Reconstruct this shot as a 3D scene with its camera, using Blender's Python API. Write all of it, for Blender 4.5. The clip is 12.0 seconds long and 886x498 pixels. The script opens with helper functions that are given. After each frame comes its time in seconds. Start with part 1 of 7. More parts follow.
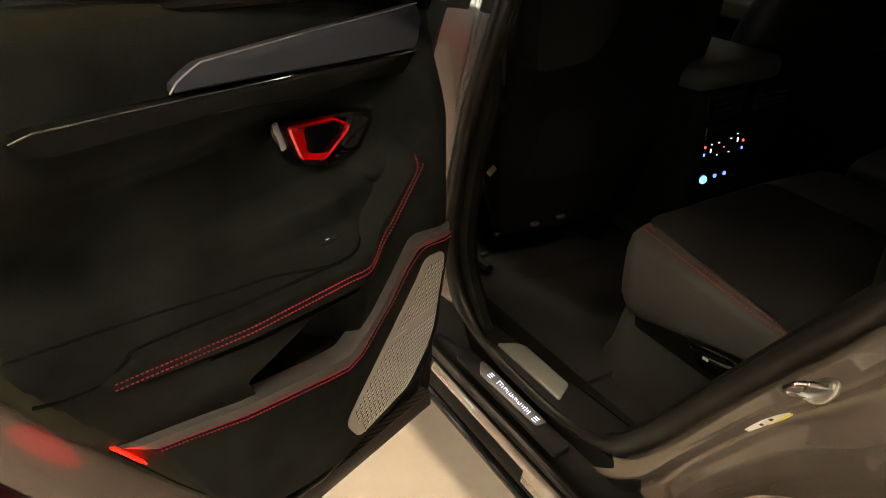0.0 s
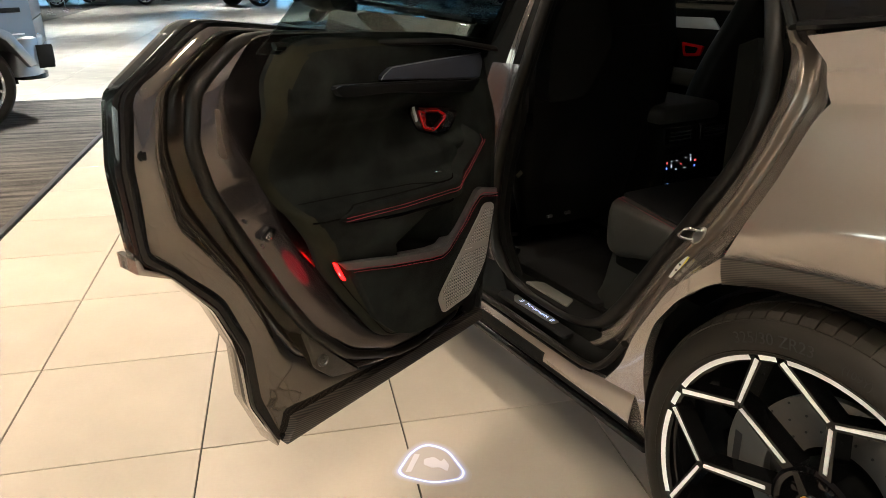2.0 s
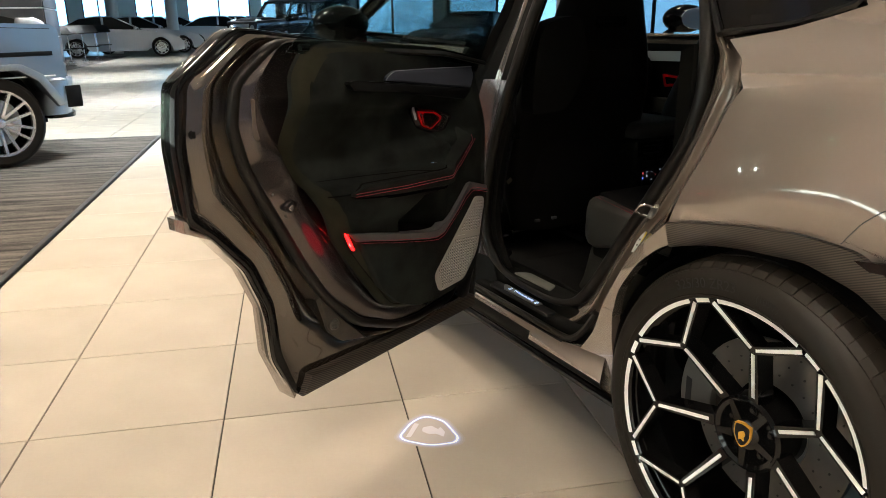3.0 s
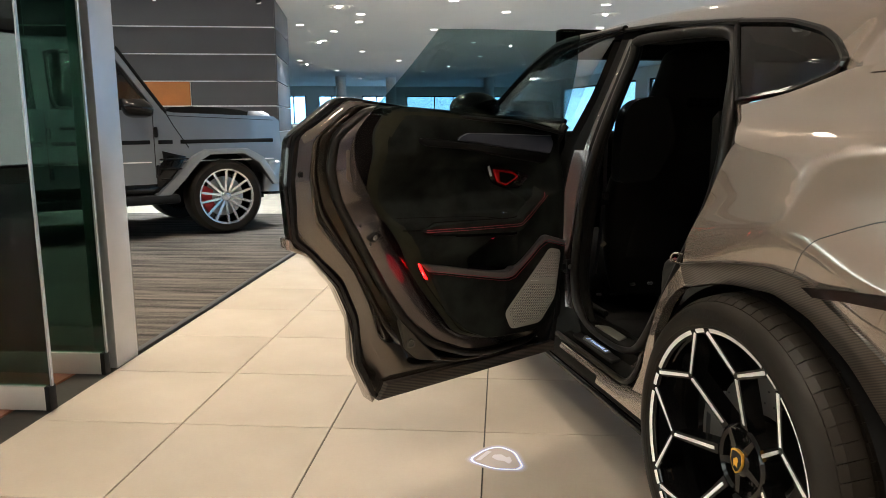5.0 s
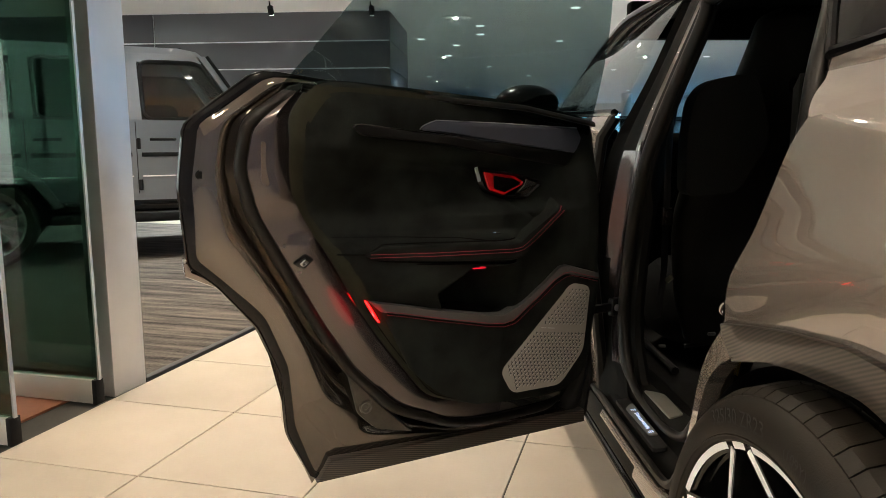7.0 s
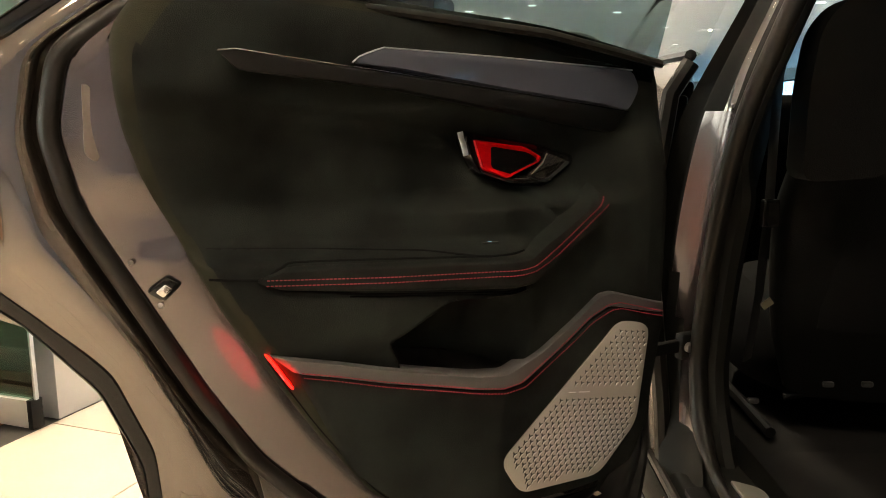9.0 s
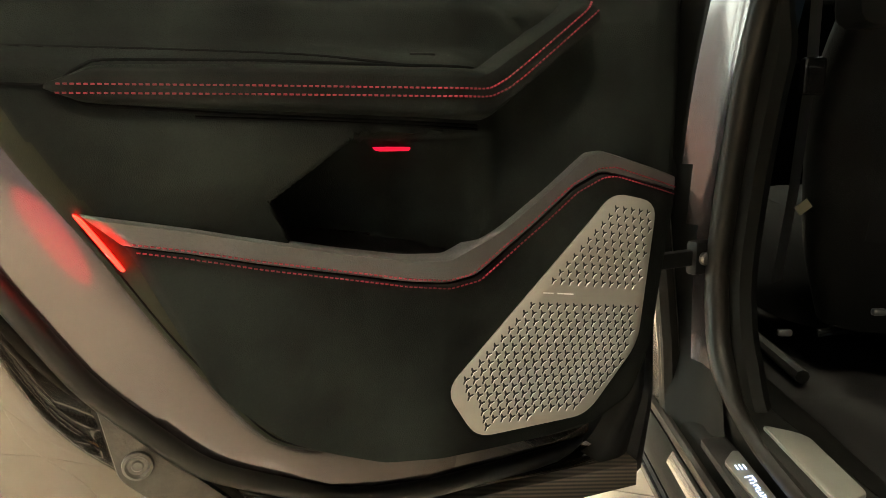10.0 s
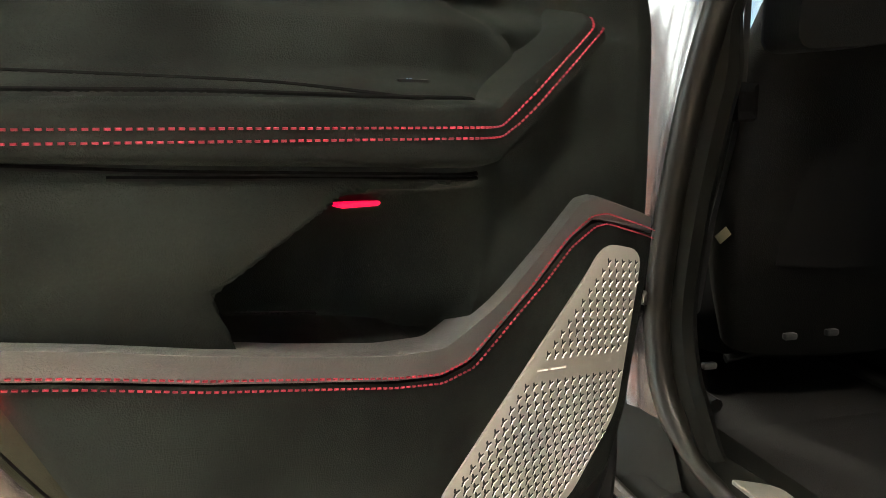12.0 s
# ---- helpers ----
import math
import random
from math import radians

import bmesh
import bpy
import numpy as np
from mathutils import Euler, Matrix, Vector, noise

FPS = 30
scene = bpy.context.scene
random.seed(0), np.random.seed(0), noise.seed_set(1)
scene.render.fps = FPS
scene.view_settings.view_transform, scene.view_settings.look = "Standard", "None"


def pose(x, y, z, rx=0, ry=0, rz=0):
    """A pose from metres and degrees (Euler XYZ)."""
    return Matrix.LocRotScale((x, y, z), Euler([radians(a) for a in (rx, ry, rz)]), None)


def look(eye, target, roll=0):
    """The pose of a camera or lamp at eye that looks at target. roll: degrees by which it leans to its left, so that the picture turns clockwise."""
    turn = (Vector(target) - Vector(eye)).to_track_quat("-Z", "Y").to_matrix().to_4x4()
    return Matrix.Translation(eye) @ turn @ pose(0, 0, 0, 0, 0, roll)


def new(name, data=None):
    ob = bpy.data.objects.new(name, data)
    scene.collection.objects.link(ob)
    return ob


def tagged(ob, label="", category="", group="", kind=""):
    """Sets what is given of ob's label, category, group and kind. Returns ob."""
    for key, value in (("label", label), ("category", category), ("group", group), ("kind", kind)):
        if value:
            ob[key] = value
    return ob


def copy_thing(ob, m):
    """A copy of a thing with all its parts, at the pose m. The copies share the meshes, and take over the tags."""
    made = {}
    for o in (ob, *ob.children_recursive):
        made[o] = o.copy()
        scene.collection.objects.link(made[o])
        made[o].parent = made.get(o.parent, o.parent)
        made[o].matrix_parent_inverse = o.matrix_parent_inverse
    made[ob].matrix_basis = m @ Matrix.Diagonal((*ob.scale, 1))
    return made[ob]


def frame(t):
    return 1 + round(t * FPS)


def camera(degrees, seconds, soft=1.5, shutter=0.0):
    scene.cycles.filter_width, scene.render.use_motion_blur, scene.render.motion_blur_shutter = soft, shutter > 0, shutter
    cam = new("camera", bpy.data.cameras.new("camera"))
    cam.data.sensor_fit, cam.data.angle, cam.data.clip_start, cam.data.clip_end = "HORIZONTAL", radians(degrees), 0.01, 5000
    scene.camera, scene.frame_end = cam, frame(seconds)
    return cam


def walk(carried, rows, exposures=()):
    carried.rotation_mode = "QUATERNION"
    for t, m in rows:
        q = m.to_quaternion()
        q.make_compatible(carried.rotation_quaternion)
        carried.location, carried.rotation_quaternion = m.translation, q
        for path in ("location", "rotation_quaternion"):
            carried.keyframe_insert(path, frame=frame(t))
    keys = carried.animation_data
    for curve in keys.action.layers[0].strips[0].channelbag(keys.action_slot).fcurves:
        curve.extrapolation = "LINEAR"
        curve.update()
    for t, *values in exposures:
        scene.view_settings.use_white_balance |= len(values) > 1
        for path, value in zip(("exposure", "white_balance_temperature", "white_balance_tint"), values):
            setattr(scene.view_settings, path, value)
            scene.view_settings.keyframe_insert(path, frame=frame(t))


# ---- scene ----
cam = camera(62.1, 12.0, 0.85)
PATH = [
    (0, (-1.591, 0.064, 1.32), (-0.706, 1.578, 0.357), 0.1),
    (0.5, (-1.745, -0.11, 1.356), (-0.88, 1.408, 0.382), -0.4),
    (1, (-1.902, -0.281, 1.362), (-1.031, 1.264, 0.438), -0.6),
    (1.5, (-1.991, -0.462, 1.343), (-1.097, 1.126, 0.519), -0.6),
    (2, (-2.1, -0.621, 1.341), (-1.197, 1.009, 0.614), -0.6),
    (2.5, (-2.194, -0.767, 1.299), (-1.272, 0.88, 0.638), -0.4),
    (4.3, (-2.258, -1.317, 1.216), (-1.59, 0.522, 0.803), -0.6),
    (4.5, (-2.198, -1.357, 1.199), (-1.602, 0.513, 0.815), -0.4),
    (5, (-2.013, -1.418, 1.173), (-1.581, 0.505, 0.834), -0.3),
    (5.5, (-1.835, -1.394, 1.163), (-1.515, 0.553, 0.84), -0.2),
    (6, (-1.679, -1.194, 1.167), (-1.445, 0.767, 0.846), -0.1),
    (6.5, (-1.569, -0.988, 1.145), (-1.429, 0.981, 0.824), -0.0),
    (7, (-1.479, -0.84, 1.093), (-1.415, 1.139, 0.805), -0.3),
    (8.8, (-1.347, -0.242, 1.076), (-1.436, 1.73, 0.748), -0.3),
    (9, (-1.329, -0.164, 1.047), (-1.408, 1.806, 0.709), -0.2),
    (9.5, (-1.285, 0.005, 0.925), (-1.375, 1.972, 0.577), -0.3),
    (10, (-1.262, 0.141, 0.83), (-1.328, 2.106, 0.468), -0.4),
    (10.5, (-1.26, 0.225, 0.786), (-1.191, 2.192, 0.436), -0.6),
    (11, (-1.291, 0.276, 0.767), (-1.07, 2.235, 0.428), -0.8),
    (11.5, (-1.335, 0.313, 0.753), (-0.986, 2.254, 0.42), -1.1),
    (12, (-1.4, 0.332, 0.855), (-0.957, 2.253, 0.518), -0.7),
]
EXPOSURES = [(0, 0.50, 7500, 8), (0.7, 0.52, 7150, 8), (1.5, 0.17, 6700, 8), (2.5, -0.1, 6500, 8), (4.5, -0.25, 6400, 8), (5.5, -0.3, 6450, 8), (7.0, -0.1, 6550, 8), (8.8, 0.66, 7250, 10), (9.5, 1.08, 7050, 3), (10.5, 1.45, 6400, -3), (11.3, 1.69, 6250, -3), (12.0, 1.9, 6150, 3)]
walk(cam, [(t, look(eye, target, roll)) for t, eye, target, roll in PATH], EXPOSURES)


# ---- light, world, exposure ----
world = bpy.data.worlds.new("sky")
scene.world = world
world.use_nodes = True
wn = world.node_tree
sky = wn.nodes.new("ShaderNodeTexSky")
sky.sky_type, sky.sun_disc = "NISHITA", False
sky.sun_elevation, sky.sun_rotation = radians(32), radians(60)
wn.links.new(sky.outputs[0], wn.nodes["Background"].inputs[0])
wn.nodes["Background"].inputs[1].default_value = 0.1
sun = new("sun", bpy.data.lights.new("sun", "SUN"))
sun.data.energy, sun.data.angle, sun.data.color = 2.0, radians(0.5), (1, 0.95, 0.88)
sun.matrix_world = look((20, 20, 25), (0, 0, 0))

CEIL = 3.25


def downlight_lamp(x, y, watts, warm=(1.0, 0.84, 0.67), size=0.34):
    data = bpy.data.lights.new("downlight_lamp", "AREA")
    data.shape, data.size, data.energy, data.color = "DISK", size, watts, warm
    data.spread = radians(105)
    ob = new("downlight_lamp", data)
    ob.matrix_world = pose(x, y, CEIL - 0.012)
    return ob


COOL = (0.9, 0.97, 1.0)
NEAR_LAMPS = [(x, y) for y in (-3.4, -0.9, 2.5, 4.6) for x in (-4.2, -2.75, -1.45, 1.4)]
FAR_LAMPS = [(x, y) for y in (7.5, 12.5, 18.5, 26.0) for x in (-0.8, 4.4)] + [(-3.6, 9.2), (-6.4, 7.6)]
for lx, ly in NEAR_LAMPS:
    downlight_lamp(lx, ly, 22 if lx > 0 else 40 if lx == -2.75 else 30)
# added cool lamp that brightens the off-road car
downlight_lamp(-4.4, 5.3, 60, COOL, 0.3)
# added pale lilac lamps that brighten the unseen south wall
for lx in (-3.4, 0.6):
    downlight_lamp(lx, -6.8, 60, (0.97, 0.92, 1.0), 0.3)
for lx, ly in FAR_LAMPS:
    downlight_lamp(lx, ly, 190, COOL, 0.4)

# ---- materials ----


def mat(name, base, rough=0.5, metal=0.0, coat=0.0, grain=0.0, grain_size=40.0, stain=0.0, stain_size=3.0,
        bump=0.0, bump_size=200.0, emit=None, power=0.0, sheen=0.0, rough_var=0.0, spec=0.5):
    """A surface with fine grain, broad stains and relief, in metres."""
    m = bpy.data.materials.new(name)
    m.use_nodes = True
    n, l = m.node_tree.nodes, m.node_tree.links
    p = n["Principled BSDF"]
    p.inputs["Base Color"].default_value = (*base, 1)
    p.inputs["Roughness"].default_value = rough
    p.inputs["Metallic"].default_value = metal
    p.inputs["Coat Weight"].default_value = coat
    p.inputs["Coat Roughness"].default_value = 0.03
    p.inputs["Sheen Weight"].default_value = sheen
    p.inputs["Specular IOR Level"].default_value = spec
    if emit:
        p.inputs["Emission Color"].default_value = (*emit, 1)
        p.inputs["Emission Strength"].default_value = power
    co = n.new("ShaderNodeTexCoord")

    def noise_node(size, detail=4):
        t = n.new("ShaderNodeTexNoise")
        t.inputs["Scale"].default_value, t.inputs["Detail"].default_value = size, detail
        l.new(co.outputs["Object"], t.inputs["Vector"])
        return t

    if grain or stain:
        a, b = noise_node(grain_size), noise_node(stain_size, 6)
        va = n.new("ShaderNodeMapRange")
        va.inputs["To Min"].default_value, va.inputs["To Max"].default_value = 1 - grain, 1 + grain
        vb = n.new("ShaderNodeMapRange")
        vb.inputs["From Min"].default_value, vb.inputs["From Max"].default_value = 0.3, 0.7
        vb.inputs["To Min"].default_value, vb.inputs["To Max"].default_value = 1 - stain, 1 + stain
        l.new(a.outputs["Fac"], va.inputs["Value"])
        l.new(b.outputs["Fac"], vb.inputs["Value"])
        mul = n.new("ShaderNodeMath")
        mul.operation = "MULTIPLY"
        l.new(va.outputs[0], mul.inputs[0])
        l.new(vb.outputs[0], mul.inputs[1])
        col = n.new("ShaderNodeVectorMath")
        col.operation = "SCALE"
        col.inputs[0].default_value = base
        l.new(mul.outputs[0], col.inputs["Scale"])
        l.new(col.outputs[0], p.inputs["Base Color"])
        if rough_var:
            vr = n.new("ShaderNodeMapRange")
            vr.inputs["To Min"].default_value, vr.inputs["To Max"].default_value = rough - rough_var, rough + rough_var
            l.new(b.outputs["Fac"], vr.inputs["Value"])
            l.new(vr.outputs[0], p.inputs["Roughness"])
    if bump:
        bn = n.new("ShaderNodeBump")
        bn.inputs["Strength"].default_value, bn.inputs["Distance"].default_value = bump, 0.002
        t = noise_node(bump_size)
        l.new(t.outputs["Fac"], bn.inputs["Height"])
        l.new(bn.outputs[0], p.inputs["Normal"])
    return m


def glass_mat(name, tint, gloss=1.0, rough=0.0):
    m = bpy.data.materials.new(name)
    m.use_nodes = True
    n, l = m.node_tree.nodes, m.node_tree.links
    n.remove(n["Principled BSDF"])
    clear, shine, mix, lw, pw5, fr = (n.new("ShaderNodeBsdfTransparent"), n.new("ShaderNodeBsdfGlossy"), n.new("ShaderNodeMixShader"), n.new("ShaderNodeLayerWeight"), n.new("ShaderNodeMath"), n.new("ShaderNodeMath"))
    clear.inputs[0].default_value = (*tint, 1)
    shine.inputs["Roughness"].default_value = rough
    shine.inputs[0].default_value = (gloss, gloss, gloss, 1)
    # Schlick's gloss, alike on both faces of a pane
    lw.inputs[0].default_value = 0.5
    pw5.operation, pw5.inputs[1].default_value = "POWER", 5.0
    fr.operation, fr.inputs[1].default_value, fr.inputs[2].default_value = "MULTIPLY_ADD", 0.96, 0.035
    l.new(lw.outputs["Facing"], pw5.inputs[0])
    l.new(pw5.outputs[0], fr.inputs[0])
    l.new(fr.outputs[0], mix.inputs[0])
    l.new(clear.outputs[0], mix.inputs[1])
    l.new(shine.outputs[0], mix.inputs[2])
    l.new(mix.outputs[0], n["Material Output"].inputs[0])
    return m


def carbon_mat():
    """Twill weave under clear lacquer."""
    m = mat("carbon_fibre", (0.06, 0.05, 0.04), 0.4, 0.2, coat=0.45)
    n, l = m.node_tree.nodes, m.node_tree.links
    co, wv, ramp = n.new("ShaderNodeTexCoord"), n.new("ShaderNodeTexWave"), n.new("ShaderNodeValToRGB")
    mp = n.new("ShaderNodeMapping")
    mp.inputs["Rotation"].default_value = (radians(24), 0, 0)
    wv.bands_direction = "Z"
    wv.inputs["Scale"].default_value = 66.0
    wv.inputs["Distortion"].default_value = 0.6
    wv.inputs["Detail Scale"].default_value = 40.0
    ramp.color_ramp.elements[0].color = (0.004, 0.0035, 0.003, 1)
    ramp.color_ramp.elements[1].color = (0.064, 0.053, 0.042, 1)
    l.new(co.outputs["Object"], mp.inputs[0])
    l.new(mp.outputs[0], wv.inputs[0])
    l.new(wv.outputs["Fac"], ramp.inputs[0])
    l.new(ramp.outputs[0], n["Principled BSDF"].inputs["Base Color"])
    return m


def tile_mat():
    m = mat("porcelain_tile", (0.43, 0.38, 0.315), 0.24, grain=0.03, grain_size=90, stain=0.06, stain_size=2.5, bump=0.02, bump_size=60, rough_var=0.05)
    n, l = m.node_tree.nodes, m.node_tree.links
    p = n["Principled BSDF"]
    src = p.inputs["Base Color"].links[0].from_socket
    info, mr, sc = n.new("ShaderNodeObjectInfo"), n.new("ShaderNodeMapRange"), n.new("ShaderNodeVectorMath")
    mr.inputs["To Min"].default_value, mr.inputs["To Max"].default_value = 0.95, 1.04
    sc.operation = "SCALE"
    l.new(info.outputs["Random"], mr.inputs["Value"])
    l.new(src, sc.inputs[0])
    l.new(mr.outputs[0], sc.inputs["Scale"])
    l.new(sc.outputs[0], p.inputs["Base Color"])
    return m


def carpet_mat():
    """Dark loop carpet with uneven streaks across."""
    m = mat("streaked_carpet", (0.05, 0.047, 0.043), 0.95, bump=0.6, bump_size=400, spec=0.1)
    n, l = m.node_tree.nodes, m.node_tree.links
    co, mp, t, f, ramp = (n.new("ShaderNodeTexCoord"), n.new("ShaderNodeMapping"), n.new("ShaderNodeTexNoise"), n.new("ShaderNodeTexNoise"), n.new("ShaderNodeValToRGB"))
    mp.inputs["Scale"].default_value = (0.7, 9.0, 1.0)
    t.inputs["Scale"].default_value, t.inputs["Detail"].default_value, t.inputs["Roughness"].default_value = 1.6, 5, 0.65
    f.inputs["Scale"].default_value = 130
    mx = n.new("ShaderNodeMath")
    mx.operation = "MULTIPLY_ADD"
    mx.inputs[1].default_value, mx.inputs[2].default_value = 0.35, -0.17
    ad = n.new("ShaderNodeMath")
    ad.operation = "ADD"
    ramp.color_ramp.elements[0].position, ramp.color_ramp.elements[0].color = 0.36, (0.024, 0.022, 0.02, 1)
    ramp.color_ramp.elements[1].position, ramp.color_ramp.elements[1].color = 0.66, (0.115, 0.102, 0.088, 1)
    l.new(co.outputs["Object"], mp.inputs[0])
    l.new(mp.outputs[0], t.inputs["Vector"])
    l.new(co.outputs["Object"], f.inputs["Vector"])
    l.new(f.outputs["Fac"], mx.inputs[0])
    l.new(t.outputs["Fac"], ad.inputs[0])
    l.new(mx.outputs[0], ad.inputs[1])
    l.new(ad.outputs[0], ramp.inputs[0])
    l.new(ramp.outputs[0], n["Principled BSDF"].inputs["Base Color"])
    return m


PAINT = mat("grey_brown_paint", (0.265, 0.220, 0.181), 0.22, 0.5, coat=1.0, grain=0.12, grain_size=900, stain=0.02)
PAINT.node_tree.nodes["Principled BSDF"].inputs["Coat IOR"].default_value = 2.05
# darker copies of the body paint, with the openings' shade in the colour
PAINT_PILLAR_SHADE = mat("shaded_pillar_paint", (0.100, 0.087, 0.088), 0.17, 0.92, coat=0.3, grain=0.1, grain_size=800, stain=0.04)
PAINT_STRIP_SHADE = mat("shaded_strip_paint", (0.110, 0.096, 0.094), 0.19, 0.9, coat=0.3, grain=0.1, grain_size=800, stain=0.04)
PAINT_DEEP_SHADE = mat("deep_shaded_paint", (0.088, 0.072, 0.056), 0.11, 0.9, coat=1.0, grain=0.06, grain_size=700, stain=0.03)
PAINT_DEEP_SHADE.node_tree.nodes["Principled BSDF"].inputs["Coat IOR"].default_value = 1.9
PAINT_REAR_SHADE = mat("shaded_rear_jamb_paint", (0.16, 0.130, 0.104), 0.27, 0.6, coat=0.5, grain=0.08, grain_size=800, stain=0.05)
PLATE = mat("brushed_sill_plate", (0.13, 0.132, 0.122), 0.42, 0.75, grain=0.08, grain_size=600, stain=0.1, stain_size=20)
BOLT = mat("dull_bolt_steel", (0.13, 0.125, 0.115), 0.33, 0.9, grain=0.12, grain_size=300, stain=0.3, stain_size=60)
GLOSS_BLACK = mat("gloss_black", (0.004, 0.004, 0.004), 0.08, grain=0.1, stain=0.1, spec=0.35)
SATIN_BLACK = mat("satin_black_plastic", (0.006, 0.006, 0.006), 0.55, spec=0.14, grain=0.1, grain_size=500, stain=0.1, bump=0.15, bump_size=900)
SILL_BLACK = mat("black_sill_plastic", (0.0042, 0.0043, 0.0037), 0.55, spec=0.09, grain=0.1, grain_size=400, stain=0.15, stain_size=8, bump=0.15, bump_size=700)
RUBBER = mat("door_seal_rubber", (0.0068, 0.0062, 0.0052), 0.40, spec=0.22, grain=0.1, grain_size=150, stain=0.15, stain_size=8)
TYRE = mat("tyre_rubber", (0.0105, 0.0082, 0.0056), 0.55, spec=0.19, grain=0.15, grain_size=150, stain=0.2, stain_size=7, bump=0.15, bump_size=400)
SUEDE = mat("black_suede", (0.0094, 0.0112, 0.0099), 0.95, grain=0.3, grain_size=500, stain=0.7, stain_size=10, bump=0.35, bump_size=900, spec=0.1)
ROLL = mat("olive_black_edge_fabric", (0.0128, 0.0125, 0.0070), 0.8, grain=0.25, grain_size=600, stain=0.25, stain_size=14, bump=0.3, bump_size=900, spec=0.12)
SEAM = mat("sewn_seam", (0.004, 0.004, 0.004), 0.95, spec=0.0)
LEATHER = mat("dark_grey_leather", (0.056, 0.057, 0.056), 0.5, grain=0.15, grain_size=400, stain=0.12, stain_size=6, bump=0.4, bump_size=700)
STITCH = mat("red_thread", (0.28, 0.010, 0.028), 0.6, grain=0.15, grain_size=300)
RED_GLOSS = mat("red_lacquer", (0.42, 0.002, 0.005), 0.18, coat=1.0, grain=0.03)
RED_LAMP = mat("red_lamp_lens", (0.6, 0.02, 0.01), 0.2, emit=(1.0, 0.003, 0.004), power=17.0)
RED_LED = mat("pocket_led", (0.6, 0.02, 0.05), 0.3, emit=(1.0, 0.0, 0.03), power=0.6)
GRILLE = mat("brushed_aluminium", (0.40, 0.38, 0.335), 0.40, 0.5, grain=0.06, grain_size=900, stain=0.05, stain_size=12)
GRILLE_HOLE = mat("grille_slots", (0.012, 0.012, 0.012), 0.7)
CHROME = mat("chrome", (0.75, 0.75, 0.75), 0.1, 1.0, stain=0.05)
STEEL = mat("zinc_steel", (0.5, 0.49, 0.47), 0.3, 1.0, grain=0.1, stain=0.15, stain_size=40)
BLUE_TRIM = mat("blue_grey_inlay", (0.060, 0.068, 0.090), 0.38, 0.3, grain=0.25, grain_size=1200, stain=0.08, coat=0.3)
CARBON = carbon_mat()
TILE = tile_mat()
GROUT = mat("dark_grout", (0.03, 0.026, 0.021), 0.8, grain=0.2, stain=0.2)
CARPET = carpet_mat()
CARPET_EDGE = mat("carpet_edge_strip", (0.012, 0.012, 0.012), 0.6)
CABIN_CARPET = mat("cabin_carpet", (0.013, 0.0127, 0.0125), 0.95, grain=0.4, grain_size=500, stain=0.2, bump=0.6, bump_size=700, spec=0.1)
WALL_WHITE = mat("white_plaster", (0.74, 0.7, 0.64), 0.7, grain=0.02, stain=0.04, stain_size=0.6, bump=0.05, bump_size=120)
CEIL_WHITE = mat("white_ceiling", (0.8, 0.78, 0.76), 0.8, grain=0.02, stain=0.03, stain_size=0.4)
GREY_PANEL = mat("anthracite_panel", (0.055, 0.053, 0.060), 0.45, grain=0.06, grain_size=60, stain=0.06, stain_size=1.0, rough_var=0.06)
JOINT_WHITE = mat("white_joint", (0.88, 0.88, 0.9), 0.5, stain=0.05)
ORANGE_PANEL = mat("orange_wood_panel", (0.42, 0.145, 0.035), 0.4, grain=0.1, grain_size=30, stain=0.12, stain_size=2.0)
POST_MAT = mat("satin_aluminium", (0.46, 0.48, 0.51), 0.38, 0.6, grain=0.03, grain_size=200, stain=0.05, stain_size=5)
RAIL_MAT = mat("brushed_rail_aluminium", (0.52, 0.50, 0.46), 0.42, 0.35, grain=0.05, grain_size=300, stain=0.06, stain_size=4)
BROWN_FLOOR = mat("terracotta_floor", (0.24, 0.085, 0.04), 0.5, grain=0.1, stain=0.15)
CLEAR = glass_mat("tinted_door_glass", (0.48, 0.55, 0.55))
CAR_GLASS = glass_mat("dark_car_glass", (0.008, 0.009, 0.010))
LIGHT_GLASS = glass_mat("light_car_glass", (0.72, 0.78, 0.78))
TINT_GLASS = glass_mat("tinted_car_glass", (0.30, 0.34, 0.35))
PARTITION = glass_mat("smoked_partition_glass", (0.25, 0.36, 0.31))
WHITE_RIM = mat("diamond_cut_rim", (0.9, 0.88, 0.85), 0.35, 0.0, grain=0.03, stain=0.04)
BLUE_DAY = mat("daylight_backdrop", (0.5, 0.7, 0.9), 0.8, emit=(0.36, 0.66, 1.0), power=7.0)
WEST_DAY = mat("hazy_daylight_backdrop", (0.7, 0.85, 1.0), 0.8, emit=(1.0, 0.92, 0.84), power=9.0)
WHITE_DAY = mat("bright_daylight_backdrop", (0.8, 0.9, 1.0), 0.8, emit=(0.30, 0.58, 0.95), power=4.0)

# ---- mesh helpers ----


def part(name, bm, material, parent=None, label="", angle=38, loose=False):
    """Links bm as one mesh object, a part of parent."""
    if not loose:
        bmesh.ops.recalc_face_normals(bm, faces=bm.faces)
    me = bpy.data.meshes.new(name)
    bm.to_mesh(me)
    bm.free()
    me.shade_smooth()
    me.set_sharp_from_angle(angle=radians(angle))
    for m in material if isinstance(material, (list, tuple)) else [material]:
        me.materials.append(m)
    ob = new(name, me)
    if parent:
        ob.parent = parent
    if label:
        ob["label"] = label
    return ob


def thing(name, label, category, group="", kind="", at=(0, 0, 0)):
    ob = new(name)
    ob.empty_display_size = 0.1
    ob.location = at
    return tagged(ob, label, category, group, kind)


def lerp(a, b, t):
    return a + (b - a) * t


